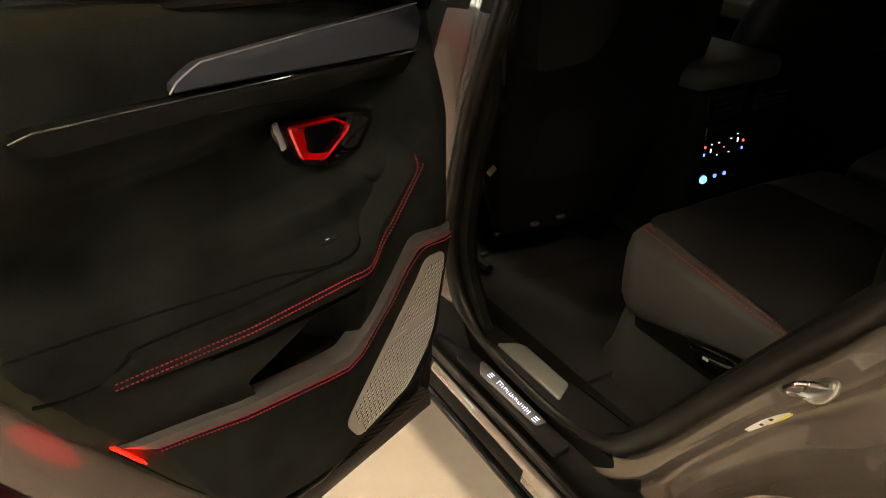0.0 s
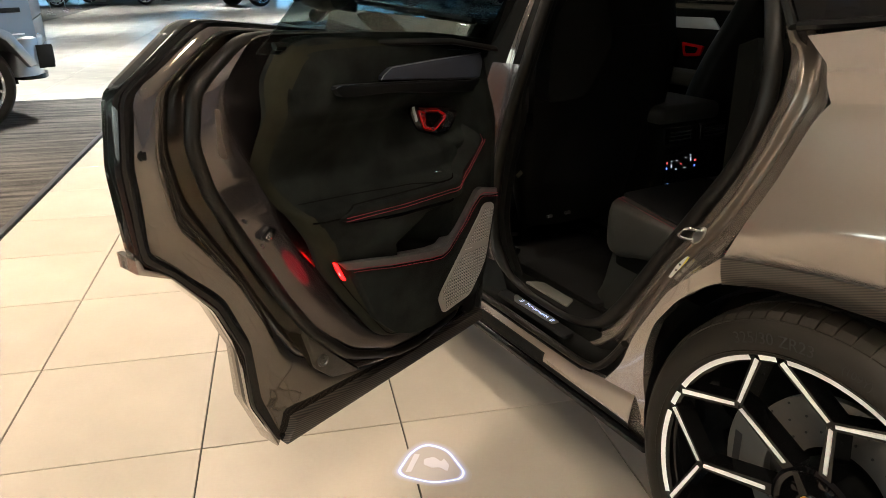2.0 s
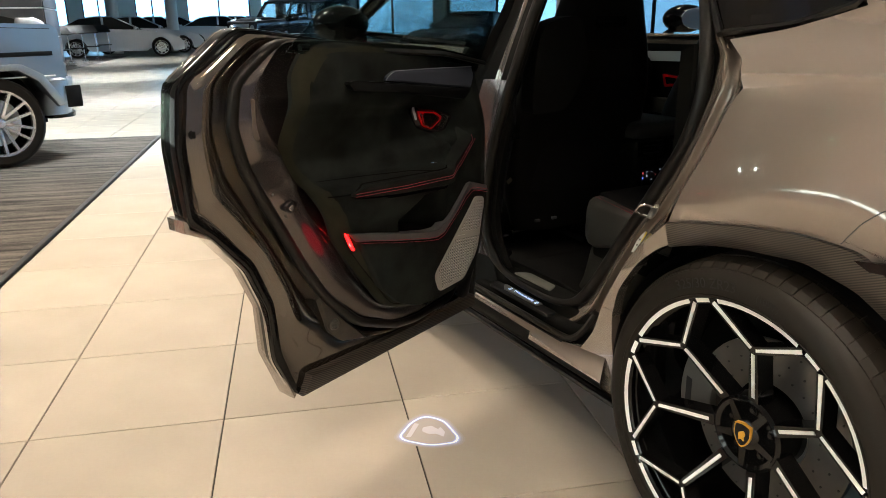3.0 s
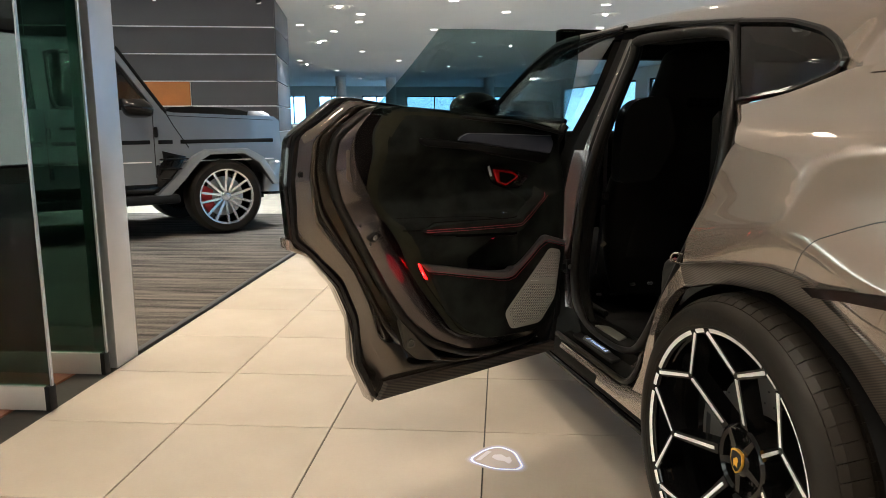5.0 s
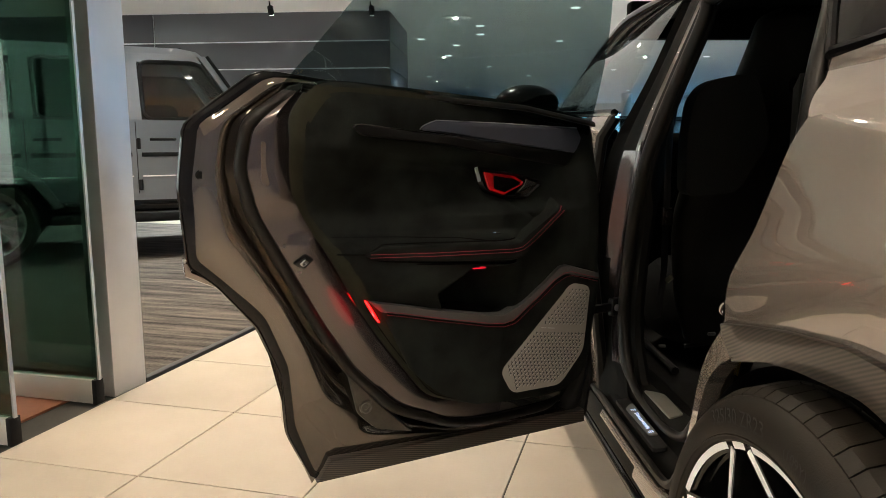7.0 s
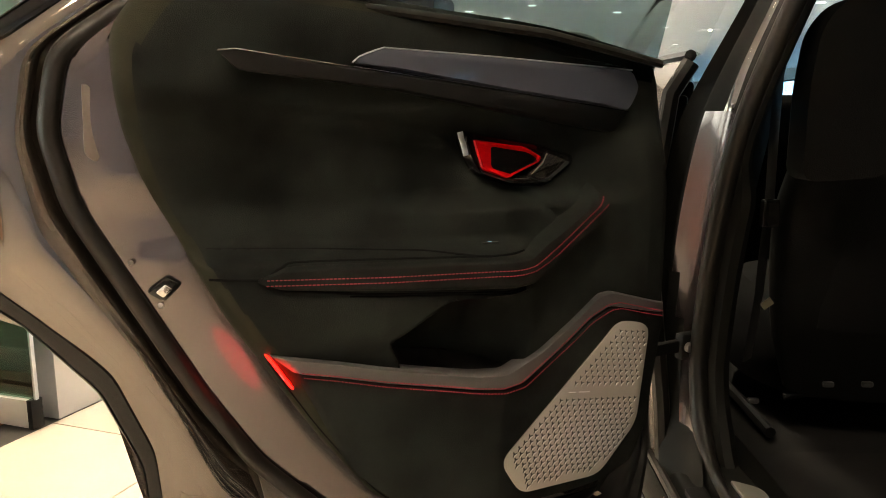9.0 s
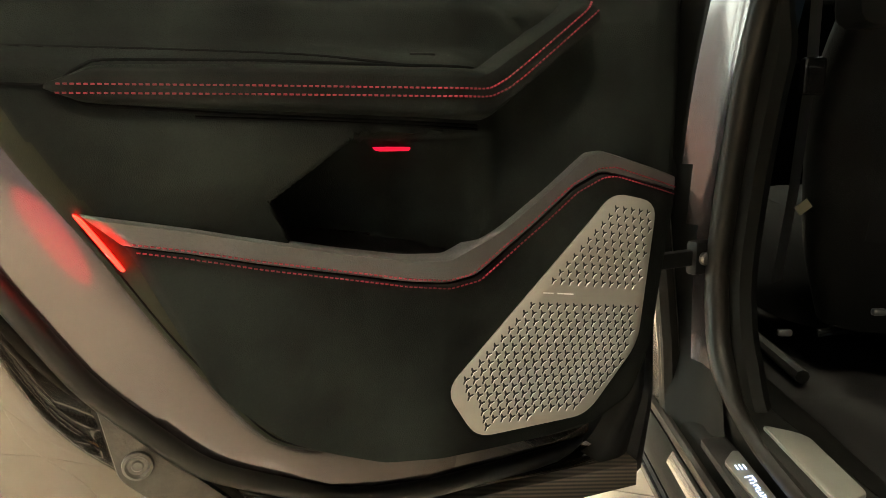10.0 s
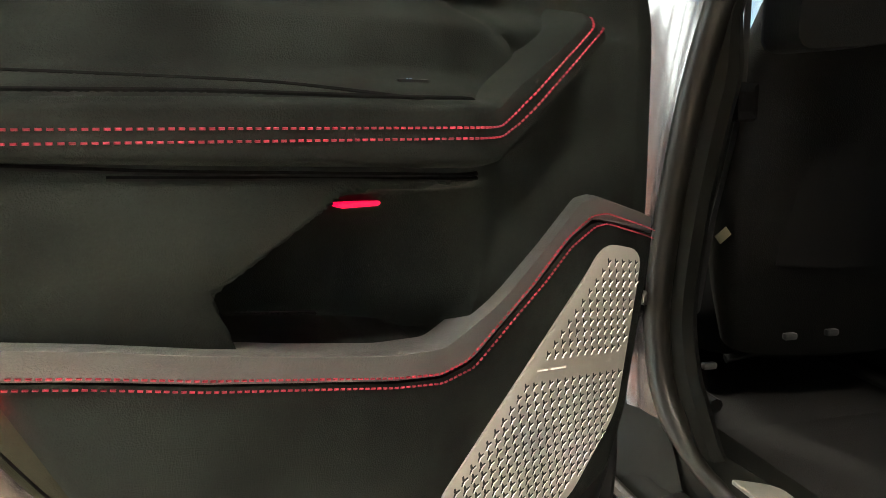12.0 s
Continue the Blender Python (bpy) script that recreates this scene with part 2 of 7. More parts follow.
def sstep(a, b, x):
    t = min(max((x - a) / (b - a), 0), 1)
    return t * t * (3 - 2 * t)


def flat_path(pts, n, closed=False):
    """n points evenly along a polyline."""
    pts = [Vector(p) for p in pts]
    if closed:
        pts = pts + [pts[0]]
    d = [0]
    for a, b in zip(pts, pts[1:]):
        d.append(d[-1] + (b - a).length)
    out = []
    for i in range(n):
        s = d[-1] * i / (n if closed else n - 1)
        j = max(k for k in range(len(d)) if d[k] <= s + 1e-9)
        j = min(j, len(pts) - 2)
        out.append(pts[j].lerp(pts[j + 1], (s - d[j]) / max(d[j + 1] - d[j], 1e-9)))
    return out


def knots(pts, k):
    """k steps between each pair of control points, so that lists of equal length match."""
    pts = [Vector(p) for p in pts]
    out = [a.lerp(b, i / k) for a, b in zip(pts, pts[1:]) for i in range(k)]
    return out + [pts[-1]]


def softened(pts, rounds=2, closed=False):
    for _ in range(rounds):
        q = list(pts)
        for i in range(len(pts)):
            if closed or 0 < i < len(pts) - 1:
                q[i] = pts[i] * 0.5 + (pts[i - 1] + pts[(i + 1) % len(pts)]) * 0.25
        pts = q
    return pts


def rounded(pts, r, steps=4):
    """A closed outline with its corners rounded."""
    pts, out = [Vector(p) for p in pts], []
    for i, p in enumerate(pts):
        a, b = pts[i - 1] - p, pts[(i + 1) % len(pts)] - p
        k = min(r, a.length * 0.45, b.length * 0.45)
        a, b = p + a.normalized() * k, p + b.normalized() * k
        for j in range(steps + 1):
            t = j / steps
            out.append(a * (1 - t) ** 2 + p * (2 * t * (1 - t)) + b * t * t)
    return out


def sheet(rows, closed=False, bm=None):
    """A surface through rows of points, all of one length."""
    bm = bm or bmesh.new()
    vs = [[bm.verts.new(p) for p in r] for r in rows]
    for a, b in zip(vs, vs[1:]):
        n = len(a)
        for i in range(n if closed else n - 1):
            j = (i + 1) % n
            bm.faces.new((a[i], a[j], b[j], b[i]))
    return bm, vs


def prism(outline, c0, c1, place, bevel=0.0, seg=2, bm=None):
    """An outline in a plane, pulled from c0 to c1; place(a, b, c) gives the world point."""
    own = bmesh.new()
    lo = [own.verts.new(place(p[0], p[1], c0)) for p in outline]
    hi = [own.verts.new(place(p[0], p[1], c1)) for p in outline]
    own.faces.new(lo)
    top = own.faces.new(hi)
    n = len(outline)
    for i in range(n):
        own.faces.new((lo[i], lo[(i + 1) % n], hi[(i + 1) % n], hi[i]))
    bmesh.ops.recalc_face_normals(own, faces=own.faces)
    if bevel:
        bmesh.ops.bevel(own, geom=list(top.edges), offset=bevel, segments=seg, affect="EDGES", profile=0.5)
    if bm is None:
        return own
    return merged(bm, own)


def merged(bm, other):
    me = bpy.data.meshes.new("scratch")
    other.to_mesh(me)
    other.free()
    bm.from_mesh(me)
    bpy.data.meshes.remove(me)
    return bm


def box(x0, x1, y0, y1, z0, z1, bevel=0.0, m=None, seg=2, bm=None):
    own = bmesh.new()
    bmesh.ops.create_cube(own, size=1, matrix=Matrix.Translation(((x0 + x1) / 2, (y0 + y1) / 2, (z0 + z1) / 2)) @ Matrix.Diagonal((x1 - x0, y1 - y0, z1 - z0, 1)))
    if bevel:
        bmesh.ops.bevel(own, geom=own.edges, offset=bevel, segments=seg, affect="EDGES", profile=0.5)
    if m:
        own.transform(m)
    return own if bm is None else merged(bm, own)


def cyl(r, depth, m, seg=24, bevel=0.0, r2=None, bm=None):
    own = bmesh.new()
    bmesh.ops.create_cone(own, cap_ends=True, segments=seg, radius1=r, radius2=r if r2 is None else r2, depth=depth)
    if bevel:
        bmesh.ops.bevel(own, geom=[e for e in own.edges if len(e.link_faces) == 2 and abs(e.calc_face_angle(0)) > 1], offset=bevel, segments=2, affect="EDGES")
    own.transform(m)
    return own if bm is None else merged(bm, own)


def tube(path, radius, sides=10, squash=1.0, closed=False, bm=None):
    """A round bar along a path of points."""
    bm = bm or bmesh.new()
    path = [Vector(p) for p in path]
    rows, up = [], None
    n = len(path)
    for i, p in enumerate(path):
        a = path[i - 1] if closed or i else p
        b = path[(i + 1) % n] if closed or i < n - 1 else p
        t = (b - a).normalized()
        if up is None:
            up = t.orthogonal().normalized()
        up = (up - t * up.dot(t)).normalized()
        side = t.cross(up)
        r = radius[i] if isinstance(radius, list) else radius
        rows.append([p + (up * math.cos(k) + side * math.sin(k) * squash) * r for k in (2 * math.pi * j / sides for j in range(sides))])
    if closed:
        rows.append(rows[0])
    _, vs = sheet(rows, True, bm)
    if closed:
        bmesh.ops.remove_doubles(bm, verts=bm.verts, dist=1e-5)
    else:
        bm.faces.new(vs[0])
        bm.faces.new(vs[-1])
    return bm


def lathe(profile, place, seg=48, bm=None):
    """profile: (radius, height) pairs turned round an axis; place(x, y, h) gives the world point."""
    rows = [[place(r * math.cos(a), r * math.sin(a), h) for r, h in profile] for a in (2 * math.pi * i / seg for i in range(seg))]
    bm, vs = sheet(rows + [rows[0]], False, bm)
    bmesh.ops.remove_doubles(bm, verts=bm.verts, dist=1e-5)
    return bm

# ---- the showroom ----
G0 = Vector((-1.276, 1.149, 0))
GA = radians(17.2)
E1, E2 = Vector((math.sin(GA), math.cos(GA), 0)), Vector((math.cos(GA), -math.sin(GA), 0))


def grid_place(b, a, z=0.0):
    """b metres along the joints' second direction, a along the first, from a joint crossing."""
    return G0 + E2 * b + E1 * a + Vector((0, 0, z))


GRID = Matrix((E2, E1, (0, 0, 1))).transposed().to_4x4()
GRID.translation = G0

floor = part("floor", box(-14, 14, -10, 44, -0.2, -0.008), GROUT)
tagged(floor, "beige porcelain tiled showroom floor with thin dark joints", "floor", kind="structure")
ceiling = part("ceiling", box(-14, 14, -10, 44, CEIL, CEIL + 0.2), CEIL_WHITE)
tagged(ceiling, "flat white showroom ceiling with recessed lights", "ceiling", kind="structure")


def setting(name, bm, material, label, category, **kw):
    return tagged(part(name, bm, material, **kw), label, category, kind="structure")


# unseen wall, kept pale lilac for the door's painted edge to reflect
wall_south = setting("wall_south", box(-14, 14, -10.2, -10, -0.2, CEIL + 0.2), mat("lilac_plaster", (0.66, 0.62, 0.64), 0.7, grain=0.03, stain=0.05, stain_size=0.6), "plain pale lilac plaster showroom wall", "wall")


def window_wall(name, along, fixed, spans, z0, z1, lo, hi, label):
    """A wall with openings that go through it, along x or y."""
    bm = bmesh.new()

    def block(a, b, c, d):
        if along == "x":
            box(a, b, fixed, fixed + 0.25, c, d, bm=bm)
        else:
            box(fixed, fixed + 0.25, a, b, c, d, bm=bm)

    block(lo, hi, -0.2, z0)
    block(lo, hi, z1, CEIL + 0.2)
    at = lo
    for a, b in spans:
        block(at, a, z0, z1)
        at = b
    block(at, hi, z0, z1)
    return setting(name, bm, WALL_WHITE, label, "wall")


NORTH_SPANS = [(-6.6, -3.6), (-1.6, -0.2), (0.5, 2.0), (3.0, 4.7), (5.6, 9.0), (9.6, 12.4)]
EAST_SPANS = [(-8.0, -4.6), (-4.2, -0.8), (-0.4, 3.0), (3.4, 6.8), (7.2, 10.6), (11.0, 17.0), (18.0, 25.0), (26.0, 34.0)]
WEST_SPANS = [(-9.0, -6.2), (-5.6, -2.4), (-1.8, 1.6), (2.2, 5.6), (6.2, 9.6), (10.0, 12.4)]
window_wall("wall_west", "y", -14.25, WEST_SPANS, 0.3, 3.05, -10, 44, "white side wall with wide showroom windows")
window_wall("wall_north", "x", 42.0, NORTH_SPANS, 0.9, 2.72, -14, 14, "white far wall with a row of bright windows")
window_wall("wall_east", "y", 12.0, EAST_SPANS, 0.35, 2.8, -10, 42, "white side wall with tall showroom windows")


def window_unit(i, along, fixed, a, b, z0, z1):
    def bx(p, q, r, s, d0, d1, bm=None):
        if along == "x":
            return box(p, q, fixed + d0, fixed + d1, r, s, bm=bm)
        return box(fixed + d0, fixed + d1, p, q, r, s, bm=bm)

    frame_bm = bx(a, b, z0, z0 + 0.06, 0.08, 0.16)
    bx(a, b, z1 - 0.06, z1, 0.08, 0.16, frame_bm)
    for p in (a, (a + b) / 2 - 0.03, b - 0.06):
        bx(p, p + 0.06, z0 + 0.06, z1 - 0.06, 0.08, 0.16, frame_bm)
    w = part(f"window_{i}", frame_bm, SATIN_BLACK)
    tagged(w, "dark framed showroom window with clear panes", "window", kind="structure")
    for p, q in ((a + 0.06, (a + b) / 2 - 0.03), ((a + b) / 2 + 0.03, b - 0.06)):
        pane = part("pane", bx(p, q, z0 + 0.06, z1 - 0.06, 0.115, 0.121), LIGHT_GLASS, w)
        pane.visible_shadow = False


for i, (a, b) in enumerate(NORTH_SPANS):
    window_unit(i + 1, "x", 42.0, a, b, 0.9, 2.72)
for i, (a, b) in enumerate(EAST_SPANS):
    window_unit(i + 21, "y", 12.0, a, b, 0.35, 2.8)
for i, (a, b) in enumerate(WEST_SPANS):
    window_unit(i + 41, "y", -14.25, a, b, 0.3, 3.05)
setting("backdrop", box(-16.1, -16, -12, 14, -1, 5), WEST_DAY, "plain hazy daylight outside the windows", "backdrop")
setting("backdrop", box(-15.9, 16, 45, 45.1, -1, 5), BLUE_DAY, "plain bright blue daylight outside the windows", "backdrop")
setting("backdrop", box(14.5, 14.6, -12, 45, -1, 5), WHITE_DAY, "plain white daylight outside the windows", "backdrop")

# carpet beside the tiles
carpet = part("carpet", box(-9.0, -1.845, 0.86, 6.62, -0.007, 0.012, 0.003), CARPET)
carpet.matrix_world = GRID
tagged(carpet, "dark grey carpet with uneven brown streaks", "carpet", kind="structure")
strip_bm = box(-1.845, -1.81, 0.86, 6.62, -0.007, 0.014, 0.002)
box(-9.0, -1.81, 6.62, 6.65, -0.007, 0.014, 0.002, bm=strip_bm)
strip = part("trim", strip_bm, CARPET_EDGE)
strip.matrix_world = GRID
tagged(strip, "black metal edging strip of the carpet", "trim", kind="structure")
brown = part("floor_terracotta", box(-9.0, -1.97, -6.0, 0.60, -0.007, 0.003), BROWN_FLOOR)
brown.matrix_world = GRID
tagged(brown, "reddish brown floor behind the glass doors", "floor", kind="structure")

# panelled wall behind the off-roader
WA = Vector((-1.95, 11.7, 0))
WALLM = Matrix.Translation(WA) @ pose(0, 0, 0, 0, 0, -6)
pw = part("wall_panelled", box(-12.0, -0.02, 0.03, 2.6, -0.1, CEIL), JOINT_WHITE)
pw.matrix_world = WALLM
tagged(pw, "anthracite panelled wall with thin white joints and orange panels", "wall", kind="structure")
heights = [-0.05, 0.15, 0.59, 1.03, 1.467, 1.878, 2.322, 2.765, CEIL - 0.002]
for z0, z1 in zip(heights, heights[1:]):
    cuts = [-12.0, -8.0, -4.0, 0.0] if abs(z0 - 1.467) > 0.01 else [-12.0, -8.0, -5.0, -2.38, -1.43, 0.0]
    for a, b in zip(cuts, cuts[1:]):
        orange = abs(z0 - 1.467) < 0.01 and -8.1 < a < -1.5
        ob = part("panel", box(a + 0.006, b - 0.006, 0.018, 0.04, z0 + 0.010, z1 - 0.010, 0.002), ORANGE_PANEL if orange else GREY_PANEL, pw, "orange veneered wall panel" if orange else "")
    part("panel", box(-0.03, 0.012, 0.05, 2.5, z0 + 0.010, z1 - 0.010, 0.002), GREY_PANEL, pw)

# glass sliding doors with aluminium rails and their post
post = part("post", box(-1.91, -1.80, 0.63, 0.84, 0, CEIL, 0.004), POST_MAT)
post.matrix_world = GRID
tagged(post, "satin aluminium post of a glass partition", "post", kind="structure")


def glass_door(b_end, a, label):
    d = thing("glass_sliding_door", label, "glass door", "glass doors beside the carpet")
    rail = box(b_end - 0.80, b_end - 0.022, a - 0.022, a + 0.022, 0.006, 0.108, 0.003)
    part("bottom_rail", rail, RAIL_MAT, d, "brushed aluminium bottom rail")
    part("end_cap", box(b_end - 0.022, b_end, a - 0.024, a + 0.024, 0.004, 0.110, 0.003), SATIN_BLACK, d)
    part("pane", box(b_end - 0.80, b_end - 0.004, a - 0.006, a + 0.006, 0.108, CEIL - 0.13), PARTITION, d)
    part("top_rail", box(b_end - 0.80, b_end, a - 0.022, a + 0.022, CEIL - 0.13, CEIL - 0.003, 0.003), POST_MAT, d)
    part("edge_seal", box(b_end - 0.004, b_end + 0.004, a - 0.007, a + 0.007, 0.108, CEIL - 0.13), POST_MAT, d)
    d.matrix_world = GRID
    return d


glass_door(-1.80, 0.545, "smoked glass sliding door with an aluminium bottom rail")
glass_door(-1.79, 0.10, "smoked glass sliding door standing in front of another")


BULB = mat("bulb_glow", (0.9, 0.88, 0.84), 0.4, emit=(1.0, 0.9, 0.78), power=70.0)


def downlight(x, y, r):
    d = lathe([(r * 0.72, -0.002), (r * 0.78, -0.012), (r, -0.010), (r * 1.03, -0.002)], lambda a, b, h: Vector((a + x, b + y, CEIL + h)), 20)
    ob = part("ceiling_light", d, CEIL_WHITE)
    tagged(ob, "round recessed ceiling downlight with a white rim", "light", "ceiling lights")
    bulb = lathe([(0.001, -0.034), (0.020, -0.032), (0.036, -0.026), (0.042, -0.016), (0.036, -0.014), (0.001, -0.014)], lambda a, b, h: Vector((a + x, b + y, CEIL + h)), 14)
    part("bulb", bulb, BULB, ob, "glowing warm white bulb")


for lx, ly in NEAR_LAMPS:
    downlight(lx, ly, 0.17)
# rims for the three added lamps
downlight(-4.4, 5.3, 0.22)
for lx in (-3.4, 0.6):
    downlight(lx, -6.8, 0.22)
for lx, ly in FAR_LAMPS:
    downlight(lx, ly, 0.28)

# ---- the open rear door of the car ----
HINGE, DA = Vector((-0.96, 1.06, 0)), radians(20)
DU, DV = Vector((-math.cos(DA), -math.sin(DA), 0)), Vector((math.sin(DA), -math.cos(DA), 0))


def dp(u, z, v):
    """A point of the door: u back from its hinge, z up, v into the cabin."""
    return HINGE + DU * u + DV * v + Vector((0, 0, z))


def skin(u, z):
    """How far the lining stands into the cabin."""
    v = float(np.interp(u, [0, 0.05, 0.1, 0.37, 0.55, 0.69, 0.86, 1.0], [-0.01, 0, 0.02, 0.075, 0.072, 0.052, 0.03, 0.02]))
    if z < 0.72:
        v += 0.167 * (z - 0.72) * (1 - sstep(0.4, 0.65, u))
    v += 0.05 * sstep(0.69, 0.83, z) * (1 - sstep(0.868, 0.893, z)) * sstep(0.30, 0.40, u) * (1 - sstep(0.74, 0.86, u))
    top = float(np.interp(u, [0.05, 0.113, 0.2, 0.55, 0.75, 0.87], [-0.035, -0.012, 0.012, 0.088, 0.134, 0.13]))
    v = lerp(v, top, sstep(0.93, 1.1, z))
    # the scoop in which the handle sits
    return v - 0.034 * sstep(0.925, 0.955, z) * (1 - sstep(1.03, 1.075, z)) * (1 - sstep(0.46, 0.60, u)) * sstep(0.08, 0.2, u)


def inside_depth(poly, x, y):
    """Distance to the outline, positive inside."""
    n, inside, best = len(poly), False, 9.0
    for i in range(n):
        (x0, y0), (x1, y1) = poly[i - 1], poly[i]
        if (y0 > y) != (y1 > y) and x < (x1 - x0) * (y - y0) / (y1 - y0) + x0:
            inside = not inside
        dx, dy = x1 - x0, y1 - y0
        t = min(max(((x - x0) * dx + (y - y0) * dy) / (dx * dx + dy * dy), 0), 1)
        best = min(best, math.hypot(x - x0 - t * dx, y - y0 - t * dy))
    return best if inside else -best


car = thing("car", "grey-brown sports SUV with its rear door open", "car")

OUTER = [(0.90, 1.252), (1.060, 1.135), (1.078, 1.0), (1.066, 0.83), (1.01, 0.782), (0.925, 0.68), (0.876, 0.56), (0.868, 0.42), (0.81, 0.292), (0.45, 0.312), (0.05, 0.334), (0.035, 0.45), (0.052, 0.9), (0.06, 1.140), (0.30, 1.184), (0.56, 1.206)]
SEAL = [(0.82, 1.212), (0.930, 1.135), (0.950, 1.04), (0.928, 0.945), (0.882, 0.855), (0.835, 0.765), (0.785, 0.672), (0.715, 0.565), (0.61, 0.462), (0.45, 0.395), (0.14, 0.388), (0.085, 0.47), (0.085, 0.9), (0.075, 1.130), (0.30, 1.174), (0.56, 1.196)]
LINING = [(0.812, 1.222), (0.864, 1.150), (0.862, 1.045), (0.842, 0.957), (0.794, 0.875), (0.748, 0.788), (0.702, 0.710), (0.647, 0.624), (0.550, 0.494), (0.43, 0.448), (0.15, 0.430), (0.058, 0.475), (0.048, 0.85), (0.052, 1.148), (0.30, 1.187), (0.56, 1.208)]


def ring(ctrl, k=8, soft=3):
    return softened(knots([*ctrl, ctrl[0]], k)[:-1], soft, True)


r_out, r_seal, r_lin = ring(OUTER, soft=1), ring(SEAL), ring(LINING)


def behind(p, h):
    """Height of the painted metal, never through the lining."""
    return min(h, skin(p.x, p.y) - 0.036)


mid3 = [a.lerp(b, 0.35) for a, b in zip(r_seal, r_lin)]
rows = [
    [dp(p.x, p.y, -0.105) for p in r_out],
    [dp(p.x, p.y, -0.052) for p in r_out],
    [dp(p.x, p.y, -0.050) for p in [a.lerp(b, 0.12) for a, b in zip(r_out, r_seal)]],
    *[[dp(p.x, p.y, h - 0.008 * sstep(0.5, 0.4, p.y)) for p in [a.lerp(b, k) for a, b in zip(r_out, r_seal)]] for k, h in ((0.26, -0.050), (0.34, -0.0445), (0.43, -0.0400), (0.52, -0.0375), (0.60, -0.0370), (0.68, -0.0390), (0.76, -0.0440), (0.83, -0.0510), (0.90, -0.0560))],
    [dp(p.x, p.y, behind(p, -0.012)) for p in r_seal],
    [dp(p.x, p.y, behind(p, 0.000)) for p in mid3],
    [dp(p.x, p.y, behind(p, 0.008)) for p in [a.lerp(b, 0.75) for a, b in zip(r_seal, r_lin)]],
    [dp(p.x, p.y, behind(p, 0.004)) for p in [a.lerp(b, 1.04) for a, b in zip(r_seal, r_lin)]],
]
bm, vs = sheet(rows, True)
bm.faces.new(vs[-1])
# one paint in two tones: the strip is coloured lighter than the shaded edge
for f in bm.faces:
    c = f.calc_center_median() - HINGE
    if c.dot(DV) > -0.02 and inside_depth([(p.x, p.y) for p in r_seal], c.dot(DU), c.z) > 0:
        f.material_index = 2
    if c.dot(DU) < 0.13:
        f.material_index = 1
door = part("door", bm, [PAINT_DEEP_SHADE, SATIN_BLACK, PAINT_STRIP_SHADE], car, "open rear door with a black suede lining")

# outer skin, a little larger, bulging outwards
big = [p + (p - Vector((0.5, 0.8))).normalized() * (0.001 + 0.003 * sstep(0.75, 0.70, p.y)) for p in ring(OUTER, soft=1)]
hub2 = Vector((0.5, 0.8))
rows = [[dp(p.x, p.y, -0.062) for p in big], [dp(p.x, p.y, -0.074) for p in big]]
for k in (0.06, 0.2, 0.4, 0.6, 0.8, 0.97):
    rows.append([dp(q.x, q.y, -0.08 - 0.05 * math.sin(k * math.pi / 2)) for q in [p.lerp(hub2, k) for p in big]])
bm, vs = sheet(rows, True)
bm.faces.new(vs[-1])
part("outer_skin", bm, PAINT, door)
# seals of the door
def edge_band():
    """A broad rubber lip, thickest at the rear upper corner, that thins out along the wheel arch."""
    rows = [[] for _ in range(9)]
    for a, b in zip(r_out, r_seal):
        way = (b - a).normalized()
        wide = lerp(0.016, 0.031, sstep(0.70, 0.95, a.y) * sstep(0.6, 0.8, a.x)) + 0.012 * sstep(0.30, 0.45, a.y) * sstep(0.75, 0.85, a.x) * sstep(0.80, 0.70, a.y)
        deep = -0.05 * sstep(0.2, 0.1, a.x)
        for row, (k, h) in zip(rows, ((-0.06, -0.090), (-0.10, -0.062), (-0.06, -0.0505), (0.04, -0.0475), (0.12, -0.0490), (0.20, -0.0480), (0.60, -0.0470), (0.94, -0.0470), (1.0, -0.056))):
            p = a + way * wide * k
            row.append(dp(p.x, p.y, h + deep))
    return sheet(rows, True)[0]


part("edge_seal", edge_band(), GLOSS_BLACK, door, "broad black rubber edge seal", angle=60)
part("door_seal", tube([dp(p.x, p.y, behind(p, -0.014) - 0.02 * sstep(0.2, 0.1, p.x)) for p in [a.lerp(b, 0.97) for a, b in zip(r_out, r_seal)]], 0.0155, 12, 0.8, True), RUBBER, door, "black rubber main seal")


def field(outline, centre, rings, lift, edge=None):
    """A padded surface over the lining; lift(k, u, z) is the height over it, k from 0 at the edge to 1."""
    c = Vector(centre)
    rows = []
    if edge is not None:
        rows.append([dp(p.x, p.y, skin(p.x, p.y) + edge) for p in outline])
    for i in range(rings):
        k = i / rings
        row = []
        for p in outline:
            q = p.lerp(c, k)
            row.append(dp(q.x, q.y, skin(q.x, q.y) + lift(k, q.x, q.y)))
        rows.append(row)
    bm, vs = sheet(rows, True)
    bm.faces.new(vs[-1])
    return bm


POCKET = [(0.541, 0.752), (0.488, 0.794), (0.464, 0.811), (0.33, 0.812), (0.296, 0.812), (0.335, 0.70), (0.352, 0.680), (0.52, 0.706)]


